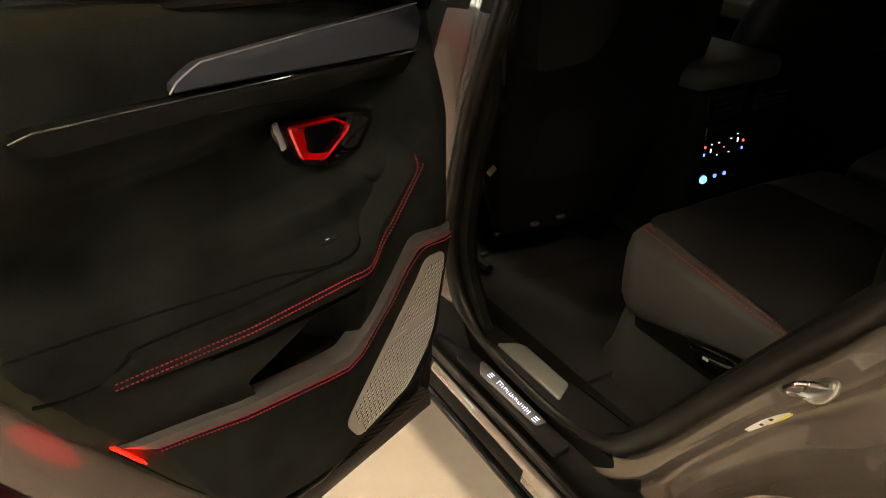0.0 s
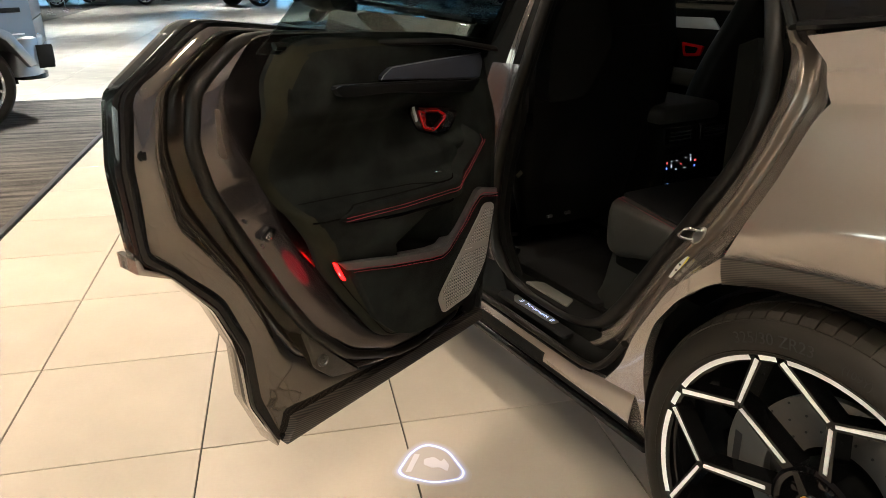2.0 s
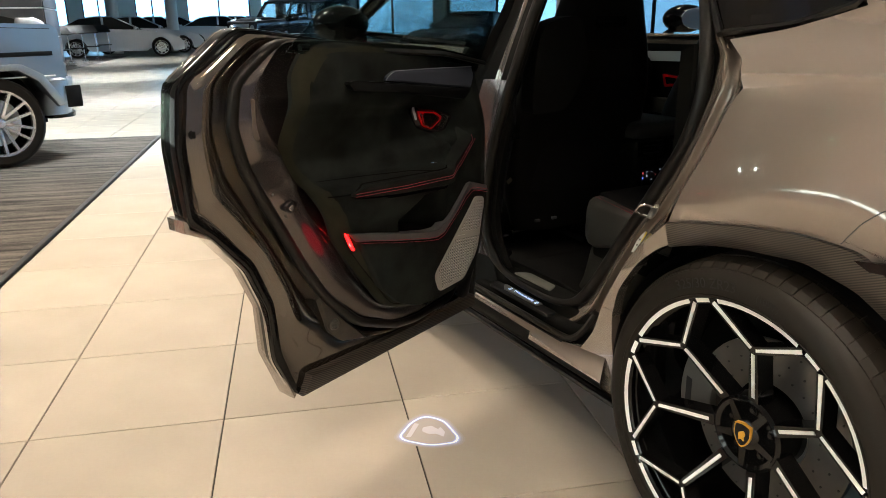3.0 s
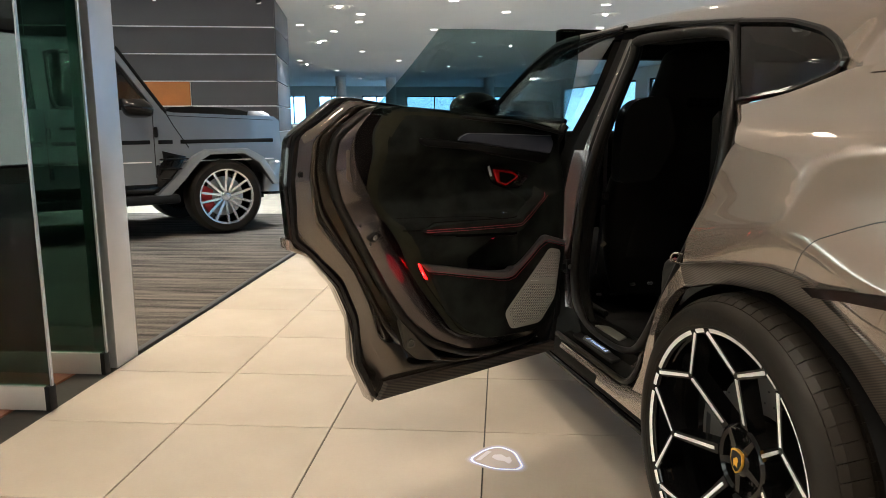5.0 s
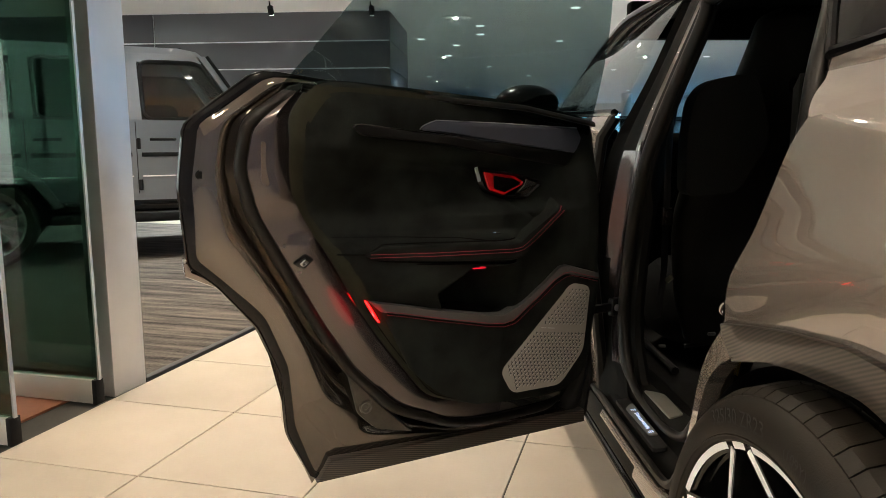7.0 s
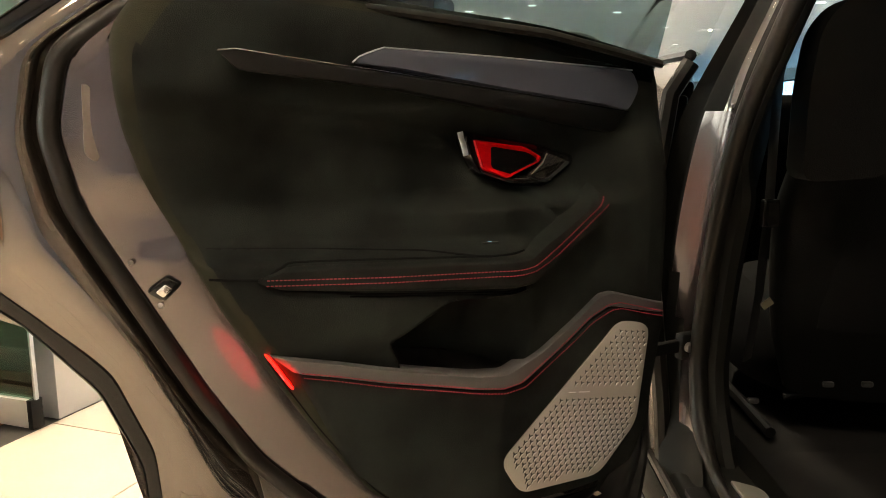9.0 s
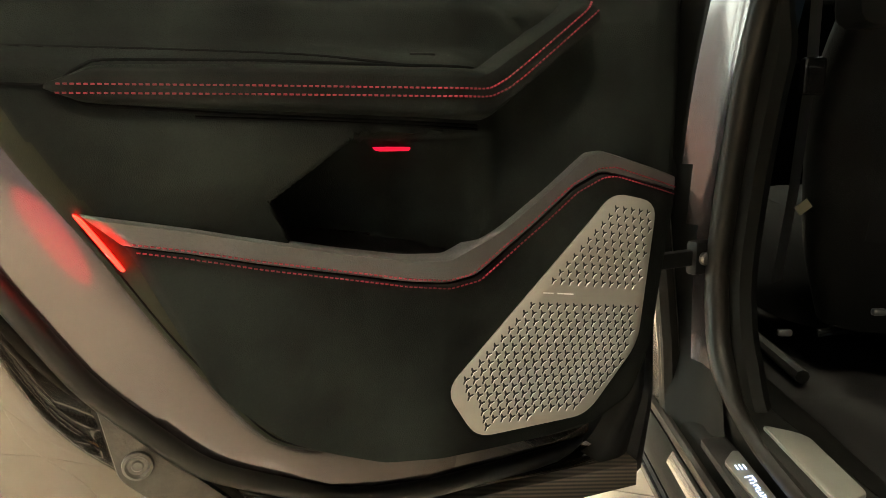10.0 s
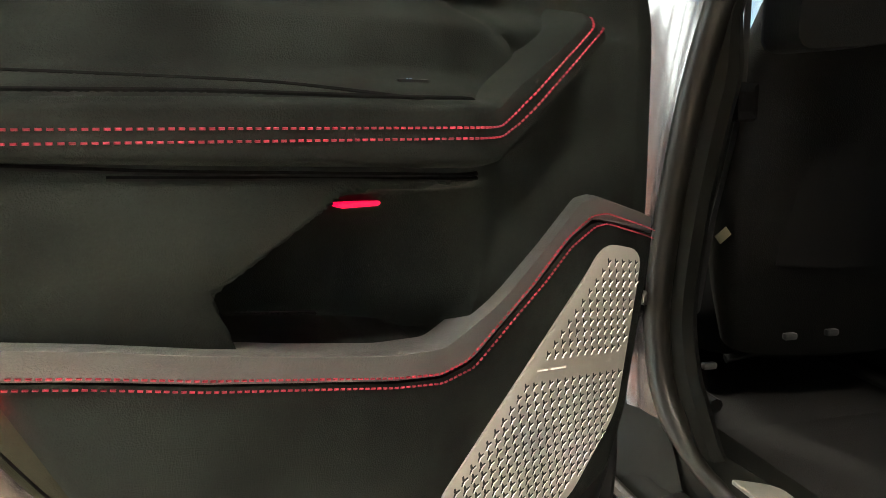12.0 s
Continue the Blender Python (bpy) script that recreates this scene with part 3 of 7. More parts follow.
def lining_lift(k, u, z):
    h = -0.036 * (1 - math.sqrt(1 - max(0.0, 1 - k / 0.120) ** 2)) * sstep(0.25, 0.5, u) - 0.012 * (1 - sstep(0, 0.05, k)) * sstep(0.5, 0.25, u)
    if 0.28 < u < 0.56 and 0.66 < z < 0.83:
        h -= 0.095 * sstep(0.31, 0.42, u) * sstep(-0.002, 0.008, inside_depth(POCKET, u, z))
    # soft fold below the shoulder and the scoop round the handle
    fold = float(np.interp(u, [0.2, 0.27, 0.45, 0.65, 0.87], [0.86, 0.905, 1.035, 1.056, 1.078]))
    h -= 0.007 * math.exp(-((z - fold) / 0.007) ** 2) * sstep(0.2, 0.3, u)
    h -= 0.014 * (1 - sstep(fold - 0.022, fold, z)) * sstep(0.40, 0.50, u) * sstep(0.88, 0.95, z)
    return h


fine = flat_path(r_lin, 260, True)
bm = field(fine, (0.42, 0.78), 88, lining_lift, -0.05)


def in_roll(f):
    """Faces of the sewn roll that runs down the lining's rear edge."""
    c = f.calc_center_median() - HINGE
    u, z = c.dot(DU), c.z
    return u > 0.36 and z < 1.205 and max((Vector((u, z)) - Vector((0.42, 0.78))).length / max((p - Vector((0.42, 0.78))).length, 0.01) for p in [min(fine, key=lambda q: ((q - Vector((0.42, 0.78))).normalized() - (Vector((u, z)) - Vector((0.42, 0.78))).normalized()).length)]) > 0.885 + 0.05 * sstep(0.75, 0.95, z)


roll = bm.copy()
far_off = {i for i, f in enumerate(bm.faces) if not 0 < i // 260 <= 11 or not in_roll(f)}
bmesh.ops.delete(roll, geom=[f for i, f in enumerate(roll.faces) if i in far_off], context="FACES")
bmesh.ops.delete(bm, geom=[f for i, f in enumerate(bm.faces) if i not in far_off], context="FACES")
lining = part("lining", bm, SUEDE, door, "black suede door lining", angle=60)
part("lining_roll", roll, ROLL, door, "dark olive sewn edge of the lining", angle=60)
line = [p.lerp(Vector((0.42, 0.78)), 0.040) for p in fine]
line = [p for p in line if p.x > 0.45 and p.y < 0.74]
part("roll_seam", tube([dp(p.x, p.y, skin(p.x, p.y) + lining_lift(0.040, p.x, p.y)) for p in line], 0.0012, 6), SEAM, door, "dark sewn seam")


def band(lower, upper, prof, k=10, rows=9, soft=2, v0=0.0):
    """A padded band between two edges on the lining; prof(r) is its height across."""
    a, b = softened(knots(lower, k), soft), softened(knots(upper, k), soft)
    out = []
    for j in range(rows):
        r = 0.5 - 0.5 * math.cos(math.pi * j / (rows - 1))
        row = []
        n = len(a)
        for i, (p, q) in enumerate(zip(a, b)):
            m = p.lerp(q, r)
            end = sstep(0, 0.025, i / (n - 1)) * sstep(1, 0.985, i / (n - 1))
            row.append(dp(m.x, m.y, skin(m.x, m.y) + v0 + (prof(r, m.x) - v0) * (0.35 + 0.65 * end)))
        out.append(row)
    bm, vs = sheet(out)
    # back edges, so that the band is solid
    back = [[dp(p.x, p.y, skin(p.x, p.y) - 0.02) for p in e] for e in (a, b)]
    sheet([back[0], out[0]], bm=bm)
    sheet([back[1], out[-1]], bm=bm)
    for i in (0, -1):
        loop = [bm.verts.new(r[i]) for r in [back[0], *out, back[1]]]
        bm.faces.new(loop)
    bmesh.ops.remove_doubles(bm, verts=bm.verts, dist=1e-5)
    return bm


def stitches(path, lift, pitch=0.0050, length=0.0034, width=0.0008, name="stitching", owner=None, soft=3):
    """A row of short raised threads along a line on the lining."""
    owner = owner or door
    up = lift if callable(lift) else (lambda u: lift)
    line = softened(knots(path, 24), soft * 4)
    total = sum((b - a).length for a, b in zip(line, line[1:]))
    n = int(total / pitch)
    pts = flat_path(line, n)
    bm = bmesh.new()
    for a, b in zip(pts, pts[1:]):
        t = (b - a).normalized()
        s = Vector((-t.y, t.x))
        e = a + t * length
        quad = [(a - s * width, 0.0), (a + s * width, 0.0), (e + s * width, 0.0), (e - s * width, 0.0)]
        lo = [bm.verts.new(dp(q.x, q.y, skin(q.x, q.y) + up(q.x) - 0.0008)) for q, _ in quad]
        ins = [((a + t * 0.0006) - s * width * 0.5), ((a + t * 0.0006) + s * width * 0.5), ((e - t * 0.0006) + s * width * 0.5), ((e - t * 0.0006) - s * width * 0.5)]
        hi = [bm.verts.new(dp(q.x, q.y, skin(q.x, q.y) + up(q.x) + 0.0009)) for q in ins]
        bm.faces.new(hi)
        for i in range(4):
            bm.faces.new((lo[i], lo[(i + 1) % 4], hi[(i + 1) % 4], hi[i]))
    return part(name, bm, STITCH, owner, "red stitching", loose=False)


# armrest with its rising grip


def arm_lift(u):
    return float(np.interp(u, [0.2, 0.30, 0.40, 0.8], [0.045, 0.043, 0.010, 0.009]))


def flat_top(r, edge):
    return min(1.0, r / edge, (1 - r) / edge) ** 0.6


arm_lo = [(0.712, 0.851), (0.684, 0.839), (0.542, 0.832), (0.340, 0.822), (0.318, 0.834), (0.2000, 0.9250)]
arm_hi = [(0.712, 0.855), (0.675, 0.871), (0.542, 0.872), (0.348, 0.871), (0.328, 0.880), (0.206, 0.9560)]
part("armrest", band(arm_lo, arm_hi, lambda r, u: -0.006 + (arm_lift(u) + 0.006) * flat_top(r, 0.12), rows=17), SUEDE, door, "black suede armrest", angle=60)


def arm_stitch(path):
    return stitches(path, lambda u: arm_lift(u) + 0.0006)


arm_stitch([(0.702, 0.8550), (0.542, 0.8535), (0.343, 0.8515), (0.318, 0.8625), (0.212, 0.9410)])
arm_stitch([(0.703, 0.8480), (0.542, 0.8465), (0.341, 0.8445), (0.314, 0.8545), (0.212, 0.9310)])
GROOVES = [
    [(0.772, 0.8885), (0.70, 0.887), (0.6175, 0.8850), (0.497, 0.8805), (0.410, 0.8700)],
    [(0.770, 0.8560), (0.735, 0.8550), (0.706, 0.8540)],
    [(0.704, 0.8545), (0.690, 0.8655), (0.674, 0.8745), (0.5512, 0.8745), (0.414, 0.8715), (0.350, 0.8715)],
    [(0.704, 0.8530), (0.694, 0.8455), (0.682, 0.8390), (0.576, 0.8310), (0.484, 0.8260), (0.345, 0.8185)],
    [(0.60, 0.8285), (0.484, 0.8235), (0.40, 0.8185), (0.345, 0.8150)],
]
for seam in GROOVES:
    part("seam", tube([dp(p.x, p.y, skin(p.x, p.y) + 0.0002) for p in softened(knots(seam, 10), 3)], 0.0019, 6, 0.6), SEAM, door, "dark sewn seam")
# leather rail over the pocket's edge and the loudspeaker
rail_hi = [(0.700, 0.747), (0.613, 0.731), (0.545, 0.7165), (0.476, 0.7015), (0.412, 0.690), (0.367, 0.688), (0.313, 0.712), (0.251, 0.752), (0.202, 0.787), (0.179, 0.789), (0.060, 0.754)]
rail_lo = [(0.668, 0.7165), (0.615, 0.7075), (0.547, 0.6935), (0.477, 0.6795), (0.411, 0.6660), (0.370, 0.6615), (0.338, 0.6655), (0.285, 0.7045), (0.2205, 0.7510), (0.182, 0.7665), (0.060, 0.7375)]
part("rail", band(rail_lo, rail_hi, lambda r, u: 0.004 + 0.0085 * flat_top(r, 0.07), rows=17), LEATHER, door, "dark grey leather rail")
low_lo = [(0.60, 0.575), (0.565, 0.54), (0.53, 0.508), (0.48, 0.482), (0.43, 0.460), (0.36, 0.454), (0.30, 0.450), (0.22, 0.446), (0.15, 0.450), (0.095, 0.475), (0.066, 0.56)]
low_hi = [(p[0], p[1] + 0.0015) for p in rail_lo]
part("lower_panel", band(low_lo, low_hi, lambda r, u: -0.002 + 0.0135 * flat_top(r, 0.010), rows=31, soft=4), SUEDE, door, "black suede lower panel", angle=60)
stitches([(0.660, 0.7190), (0.615, 0.7115), (0.547, 0.6975), (0.477, 0.6835), (0.411, 0.6700), (0.371, 0.6652), (0.342, 0.6690), (0.288, 0.7080), (0.223, 0.7545), (0.187, 0.7700), (0.163, 0.7705), (0.066, 0.7425)], 0.0134, soft=1)
stitches([(0.657, 0.7110), (0.616, 0.7040), (0.547, 0.6895), (0.476, 0.6752), (0.410, 0.6615), (0.366, 0.6560), (0.332, 0.6605), (0.281, 0.6985), (0.216, 0.7450), (0.180, 0.7595), (0.160, 0.7602), (0.066, 0.7340)], 0.0122, soft=1)
# loudspeaker grille
SPK = [(0.167, 0.743), (0.102, 0.728), (0.100, 0.550), (0.168, 0.466), (0.325, 0.473), (0.367, 0.540)]
spk = flat_path(rounded(SPK, 0.022, 6), 120, True)
part("speaker_grille", field(spk, (0.19, 0.585), 10, lambda k, u, z: 0.014 + 0.0035 * sstep(0, 0.06, k), 0.002), GRILLE, door, "brushed aluminium loudspeaker grille")


def grille_slots():
    """Three-armed slots in slanting rows, larger towards the grille's foot, each with bright bevelled edges."""
    slots, rims = bmesh.new(), bmesh.new()
    upper = [(0.160, 0.734), (0.109, 0.717), (0.113, 0.620), (0.250, 0.645)]
    lower = [(0.274, 0.629), (0.113, 0.602), (0.121, 0.527), (0.182, 0.484), (0.318, 0.486), (0.351, 0.549)]
    ax, ay = Vector((-0.0118, -0.00205)), Vector((0.0086, -0.0083))
    for i in range(-30, 31):
        for j in range(-30, 31):
            c = Vector((0.268, 0.6255)) + ax * i + ay * j
            if max(inside_depth(upper, c.x, c.y), inside_depth(lower, c.x, c.y)) < 0.0:
                continue
            size = lerp(0.0042, 0.0056, sstep(0.70, 0.50, c.y))
            for a in (72, 165, 288):
                d = Vector((math.cos(radians(a)), math.sin(radians(a))))
                s = Vector((-d.y, d.x))
                w0, w1 = size * 0.24, size * 0.13
                quad = [c - s * w0, c + s * w0, c + d * size * 0.6 + s * w0, c + d * size + s * w1, c + d * size - s * w1, c + d * size * 0.6 - s * w0]
                slots.faces.new([slots.verts.new(dp(q.x, q.y, skin(q.x, q.y) + 0.0181)) for q in quad])
                if a != 72:
                    side = -s if a == 288 else s
                    q0, q1 = c + side * w0 + d * size * 0.15, c + d * size + side * w1
                    lip = [q0, q1, q1 + side * 0.0008, q0 + side * 0.0008]
                    f = [dp(q.x, q.y, skin(q.x, q.y) + h) for q, h in zip(lip, (0.0180, 0.0180, 0.0188, 0.0188))]
                    rims.faces.new([rims.verts.new(q) for q in f])
    tagged(part("perforation", slots, GRILLE_HOLE, door, "dark three-armed slots of the grille"), kind="stuff")
    tagged(part("perforation_edge", rims, WHITE_RIM, door, "bright bevelled slot edges"), kind="stuff")


grille_slots()
for b0, b1 in ((0.2540, 0.2395), (0.2345, 0.2120)):
    z0, z1 = 0.6385 + (b0 - 0.254) * 0.174, 0.6385 + (b1 - 0.254) * 0.174
    part("name_bar", prism([(b0, z0), (b1, z1), (b1, z1 - 0.0014), (b0, z0 - 0.0014)], 0, 1, lambda a, b, c: dp(a, b, skin(a, b) + 0.0176 + 0.0006 * c)), WHITE_RIM, door, "small pale bar of lettering")
# trim strip and inlay
trim = [(0.7475, 1.1271), (0.7274, 1.1296), (0.3873, 1.0923), (0.1444, 1.0633), (0.1616, 1.0312), (0.3859, 1.0641), (0.5547, 1.0911), (0.7254, 1.1070)]
trim = flat_path(rounded(trim, 0.006, 3), 110, True)
part("trim_strip", field(trim, (0.45, 1.085), 4, lambda k, u, z: 0.018 + 0.004 * sstep(0, 0.3, k), 0.0), SATIN_BLACK, door, "satin black trim strip")
part("trim_edge", tube([dp(p.x, p.y, skin(p.x, p.y) + 0.019) for p in flat_path([(0.7475, 1.1271), (0.7274, 1.1296), (0.3873, 1.0923), (0.1444, 1.0633)], 60)], 0.0011, 6), CHROME, door, "thin bright trim edge")
inlay = [(0.5888, 1.1203), (0.5782, 1.1290), (0.5481, 1.1399), (0.3749, 1.1352), (0.1340, 1.1257), (0.1162, 1.0991), (0.1405, 1.0644), (0.3856, 1.0934)]
inlay = flat_path(rounded(inlay, 0.008, 3), 90, True)
part("inlay", field(inlay, (0.34, 1.105), 5, lambda k, u, z: 0.012 + 0.004 * sstep(0, 0.15, k), 0.0), BLUE_TRIM, door, "blue-grey textured inlay")
part("inlay_edge", tube([dp(p.x, p.y, skin(p.x, p.y) + 0.013) for p in flat_path([(0.5888, 1.1203), (0.5782, 1.1290), (0.5481, 1.1399), (0.3749, 1.1352), (0.1340, 1.1257)], 40)], 0.0010, 6), POST_MAT, door)
# inner handle
H_OUT = [(0.4276, 1.0339), (0.4177, 1.0361), (0.2894, 1.0143), (0.2347, 0.9983), (0.2330, 0.9866), (0.2863, 0.9542), (0.3539, 0.9572), (0.4084, 0.9754), (0.4206, 0.9996), (0.4283, 1.0218)]
h_out = flat_path(rounded(H_OUT, 0.012, 5), 110, True)
hc = sum(h_out, Vector((0, 0))) / len(h_out)
part("handle_bezel", field(h_out, hc, 9, lambda k, u, z: 0.004 + 0.010 * sstep(0, 0.12, k) - 0.008 * sstep(0.14, 0.30, k), -0.01), GLOSS_BLACK, door, "gloss black handle bezel")
H_RED = [(0.4081, 1.0244), (0.3217, 1.0129), (0.2935, 0.9978), (0.2984, 0.9898), (0.3565, 0.9678), (0.3970, 0.9819)]
H_CUP = [(0.4016, 1.0201), (0.3207, 1.0085), (0.2981, 0.9966), (0.3027, 0.9915), (0.3572, 0.9723), (0.3920, 0.9838)]
H_DEEP = [(0.3642, 1.0099), (0.3136, 1.0020), (0.2980, 0.9926), (0.3035, 0.9889), (0.3401, 0.9736), (0.3734, 0.9835)]
red_a, red_b, red_c = (flat_path(rounded(o, 0.006, 4), 90, True) for o in (H_RED, H_CUP, H_DEEP))
rows = [[dp(p.x, p.y, skin(p.x, p.y) + h) for p in r] for r, h in ((red_a, 0.004), (red_a, 0.012), ([a.lerp(b, 0.5) for a, b in zip(red_a, red_b)], 0.0140), (red_b, 0.012), (red_c, 0.003))]
part("pull_frame", sheet(rows, True)[0], RED_GLOSS, door, "red lacquered pull handle frame", angle=50)
part("pull_cup", field(red_c, sum(red_c, Vector((0, 0))) / len(red_c), 5, lambda k, u, z: 0.003 - 0.010 * sstep(0, 0.6, k)), GLOSS_BLACK, door, "gloss black pull cup")
part("lock_light", prism(rounded([(0.3351, 0.9941), (0.3213, 0.9898), (0.3276, 0.9846), (0.3375, 0.9877)], 0.001, 2), -0.004, 0.0005, lambda a, b, c: dp(a, b, skin(a, b) + c)), mat("lock_glow", (0.5, 0.7, 1), 0.4, emit=(0.4, 0.6, 1.0), power=0.7), door, "small blue-white lock light")
lever = rounded([(0.2850, 1.0051), (0.2470, 0.9926), (0.2585, 0.9815), (0.2849, 0.9628), (0.3023, 0.9652), (0.3176, 0.9725), (0.2942, 0.9895)], 0.005, 3)
part("lever", prism(lever, 0.000, 0.012, lambda a, b, c: dp(a, b, skin(a, b) + c), 0.004), mat("dark_chrome", (0.20, 0.19, 0.17), 0.16, 0.9, stain=0.05), door, "dark chrome door lever")
part("lever_edge", tube([dp(u, z, skin(u, z) + 0.0135) for u, z in [(0.3238, 0.9701), (0.3051, 0.9639), (0.2917, 0.9611), (0.2813, 0.9638)]], 0.0014, 8), CHROME, door, "small chrome edge")
part("bezel_edge", tube([dp(u, z, skin(u, z) + 0.0120) for u, z in [(0.4271, 1.0342), (0.4256, 1.0263), (0.4217, 1.0153), (0.4192, 1.0016)]], 0.0055, 8, 0.45), POST_MAT, door, "satin metal bezel edge")
# window switch on the armrest
part("window_switch", box(-0.012, 0.012, -0.008, 0.008, -0.004, 0.0015, 0.001, Matrix.Translation(dp(0.398, 0.8835, 0.0850)) @ pose(0, 0, 0, 0, 0, 20)), SATIN_BLACK, door, "black window switch")
part("switch_light", box(-0.0028, 0.0028, -0.002, 0.002, 0.0012, 0.0019, 0, Matrix.Translation(dp(0.398, 0.8835, 0.0850)) @ pose(0, 0, 0, 0, 0, 20)), mat("switch_glow", (0.4, 0.6, 1), 0.4, emit=(0.35, 0.6, 1.0), power=1.5), door, "small blue-white switch light")
# red edge lamp, its light on the painted edge, and the pocket light
GLOW = 0.013
LAMP = rounded([(0.7075, 0.7475), (0.7005, 0.7440), (0.6690, 0.6915), (0.6735, 0.6925)], 0.003, 3)


def on_roll(a, b, c):
    """A point over the sewn roll, which falls away towards the door's edge."""
    return dp(a, b, skin(a, b) - 0.012 * sstep(0.680, 0.705, a + 0.55 * (0.72 - b)) + c)


part("edge_lamp", prism(LAMP, -0.02, 0.004, on_roll, 0.002), RED_LAMP, door, "lit red edge lamp")
part("lamp_core", prism(rounded([(0.7010, 0.7390), (0.6985, 0.7375), (0.6800, 0.7060), (0.6820, 0.7055)], 0.001, 2), 0.001, 0.0048, on_roll), mat("lamp_core", (0.9, 0.3, 0.2), 0.3, emit=(1.0, 0.06, 0.07), power=11.0), door, "glowing red lamp core")
glow = bpy.data.lights.new("edge_lamp_light", "AREA")
glow.shape = "ELLIPSE"
glow.energy, glow.color, glow.size, glow.size_y = GLOW, (1.0, 0.0, 0.045), 0.042, 0.115
glow.spread = radians(165)
glow_ob = new("edge_lamp_light", glow)
along = (DU * 0.5 + Vector((0, 0, 0.87))).normalized()
glow_ob.matrix_world = Matrix.Translation(dp(0.744, 0.712, 0.046)) @ Matrix((along.cross(DV), along, DV)).transposed().to_4x4()
part("pocket_light", prism(rounded([(0.4325, 0.7970), (0.393, 0.7968), (0.397, 0.7930), (0.4285, 0.7930)], 0.0015, 2), 0.010, 0.034, dp), RED_LED, door, "lit red pocket light")
# window glass, frameless


def glass_place(a, b, c):
    lean = (b - 1.17) / 0.28
    return dp(a, b, 0.018 + 0.06 * (a - 0.1) / 0.6 + 0.092 * lean + 0.015 * math.sin(math.pi * lean) + c)


g_top = flat_path([(0.690, 1.432), (0.50, 1.444), (0.30, 1.454), (0.112, 1.462)], 30)
g_bot = flat_path([(0.885, 1.200), (0.09, 1.110)], 30)
rows = [[glass_place(q.x, q.y, 0.0) for q in [a.lerp(b, k) for a, b in zip(g_bot, g_top)]] for k in np.linspace(0, 1, 14)]
bm, vs = sheet(rows)
bmesh.ops.recalc_face_normals(bm, faces=bm.faces)
bmesh.ops.solidify(bm, geom=bm.faces, thickness=0.004)
part("door_glass", bm, CLEAR, door, "tinted frameless window glass")
part("glass_edge", tube([glass_place(p.x, p.y, 0.002) for p in flat_path(rounded([(0.885, 1.215), (0.690, 1.432), (0.105, 1.462)], 0.004, 2)[3:-3], 60)], 0.0016, 6), mat("glass_edge", (0.3, 0.36, 0.34), 0.2), door, "pale polished glass edge")
part("glass_seal", tube([dp(u, float(np.interp(u, [0.1, 0.3, 0.56, 0.86], [1.134, 1.170, 1.190, 1.208])), 0.022 + 0.06 * (u - 0.1) / 0.6 + 0.008) for u in np.linspace(0.84, 0.10, 30)], 0.009, 8, 0.6), RUBBER, door, "black rubber glass seal")
# lock, bolts, cover and stickers in the door edge


part("lock", prism(rounded([(0.850, 0.830), (0.824, 0.850), (0.804, 0.838), (0.828, 0.815)], 0.006, 3), -0.02, 0.014, dp, 0.003), GLOSS_BLACK, door, "black door lock opening")
part("latch", prism(rounded([(0.838, 0.830), (0.826, 0.840), (0.816, 0.833), (0.829, 0.822)], 0.002, 2), 0.008, 0.018, dp, 0.001), CHROME, door, "bright steel latch")
for u, z in ((0.867, 0.868), (0.834, 0.808), (0.679, 0.582)):
    part("screw", cyl(0.0038, 0.004, Matrix.Translation(dp(u, z, -0.0015)) @ DV.to_track_quat("Z", "Y").to_matrix().to_4x4(), 12, 0.002), STEEL, door, "small steel screw")
part("edge_cover", prism(rounded([(0.908, 1.098), (0.886, 1.092), (0.884, 1.010), (0.898, 0.998), (0.911, 1.010)], 0.006, 3), -0.006, 0.004, dp, 0.003), mat("beige_cover", (0.085, 0.066, 0.055), 0.4, stain=0.05), door, "beige plastic cover plate")
pad = rounded([(0.722, 0.556), (0.702, 0.450), (0.655, 0.405), (0.56, 0.385), (0.600, 0.425), (0.655, 0.478)], 0.012, 3)
part("access_cover", prism(pad, -0.06, -0.030, dp, 0.004), mat("cast_cover", (0.05, 0.044, 0.036), 0.45, 0.3, grain=0.2, grain_size=300, stain=0.3, stain_size=25, bump=0.6, bump_size=160), door, "rough dark cover plate")
part("grommet", lathe([(0.0, -0.026), (0.005, -0.0255), (0.0065, -0.0275), (0.010, -0.0275), (0.0125, -0.024), (0.0155, -0.0255), (0.0165, -0.032)], lambda a, b, h: dp(0.682 + a, 0.466 + b, h), 22), BOLT, door, "round pressed steel bolt")
part("grommet", cyl(0.011, 0.012, Matrix.Translation(dp(1.030, 1.026, -0.0485)) @ DV.to_track_quat("Z", "Y").to_matrix().to_4x4(), 18, 0.003), SATIN_BLACK, door, "round black grommet")
# carbon strip along the foot and the flared arch piece
foot = [(0.805, 0.296), (0.07, 0.338), (0.07, 0.372), (0.77, 0.345)]
part("foot_trim", prism(foot, -0.06, -0.026, dp, 0.004), CARBON, door, "carbon fibre lower strip")
flare = [(1.074, 0.836), (1.072, 0.806), (1.008, 0.776), (0.922, 0.673), (0.872, 0.555), (0.868, 0.425), (0.812, 0.282), (0.80, 0.30), (0.856, 0.43), (0.862, 0.55), (0.912, 0.678), (1.0, 0.785), (1.058, 0.815), (1.062, 0.836)]
part("arch_flare", prism(flare, -0.125, -0.054, dp, 0.005), PAINT, door, "grey-brown wheel arch flare")

# ---- the car's body ----
XC = -0.03


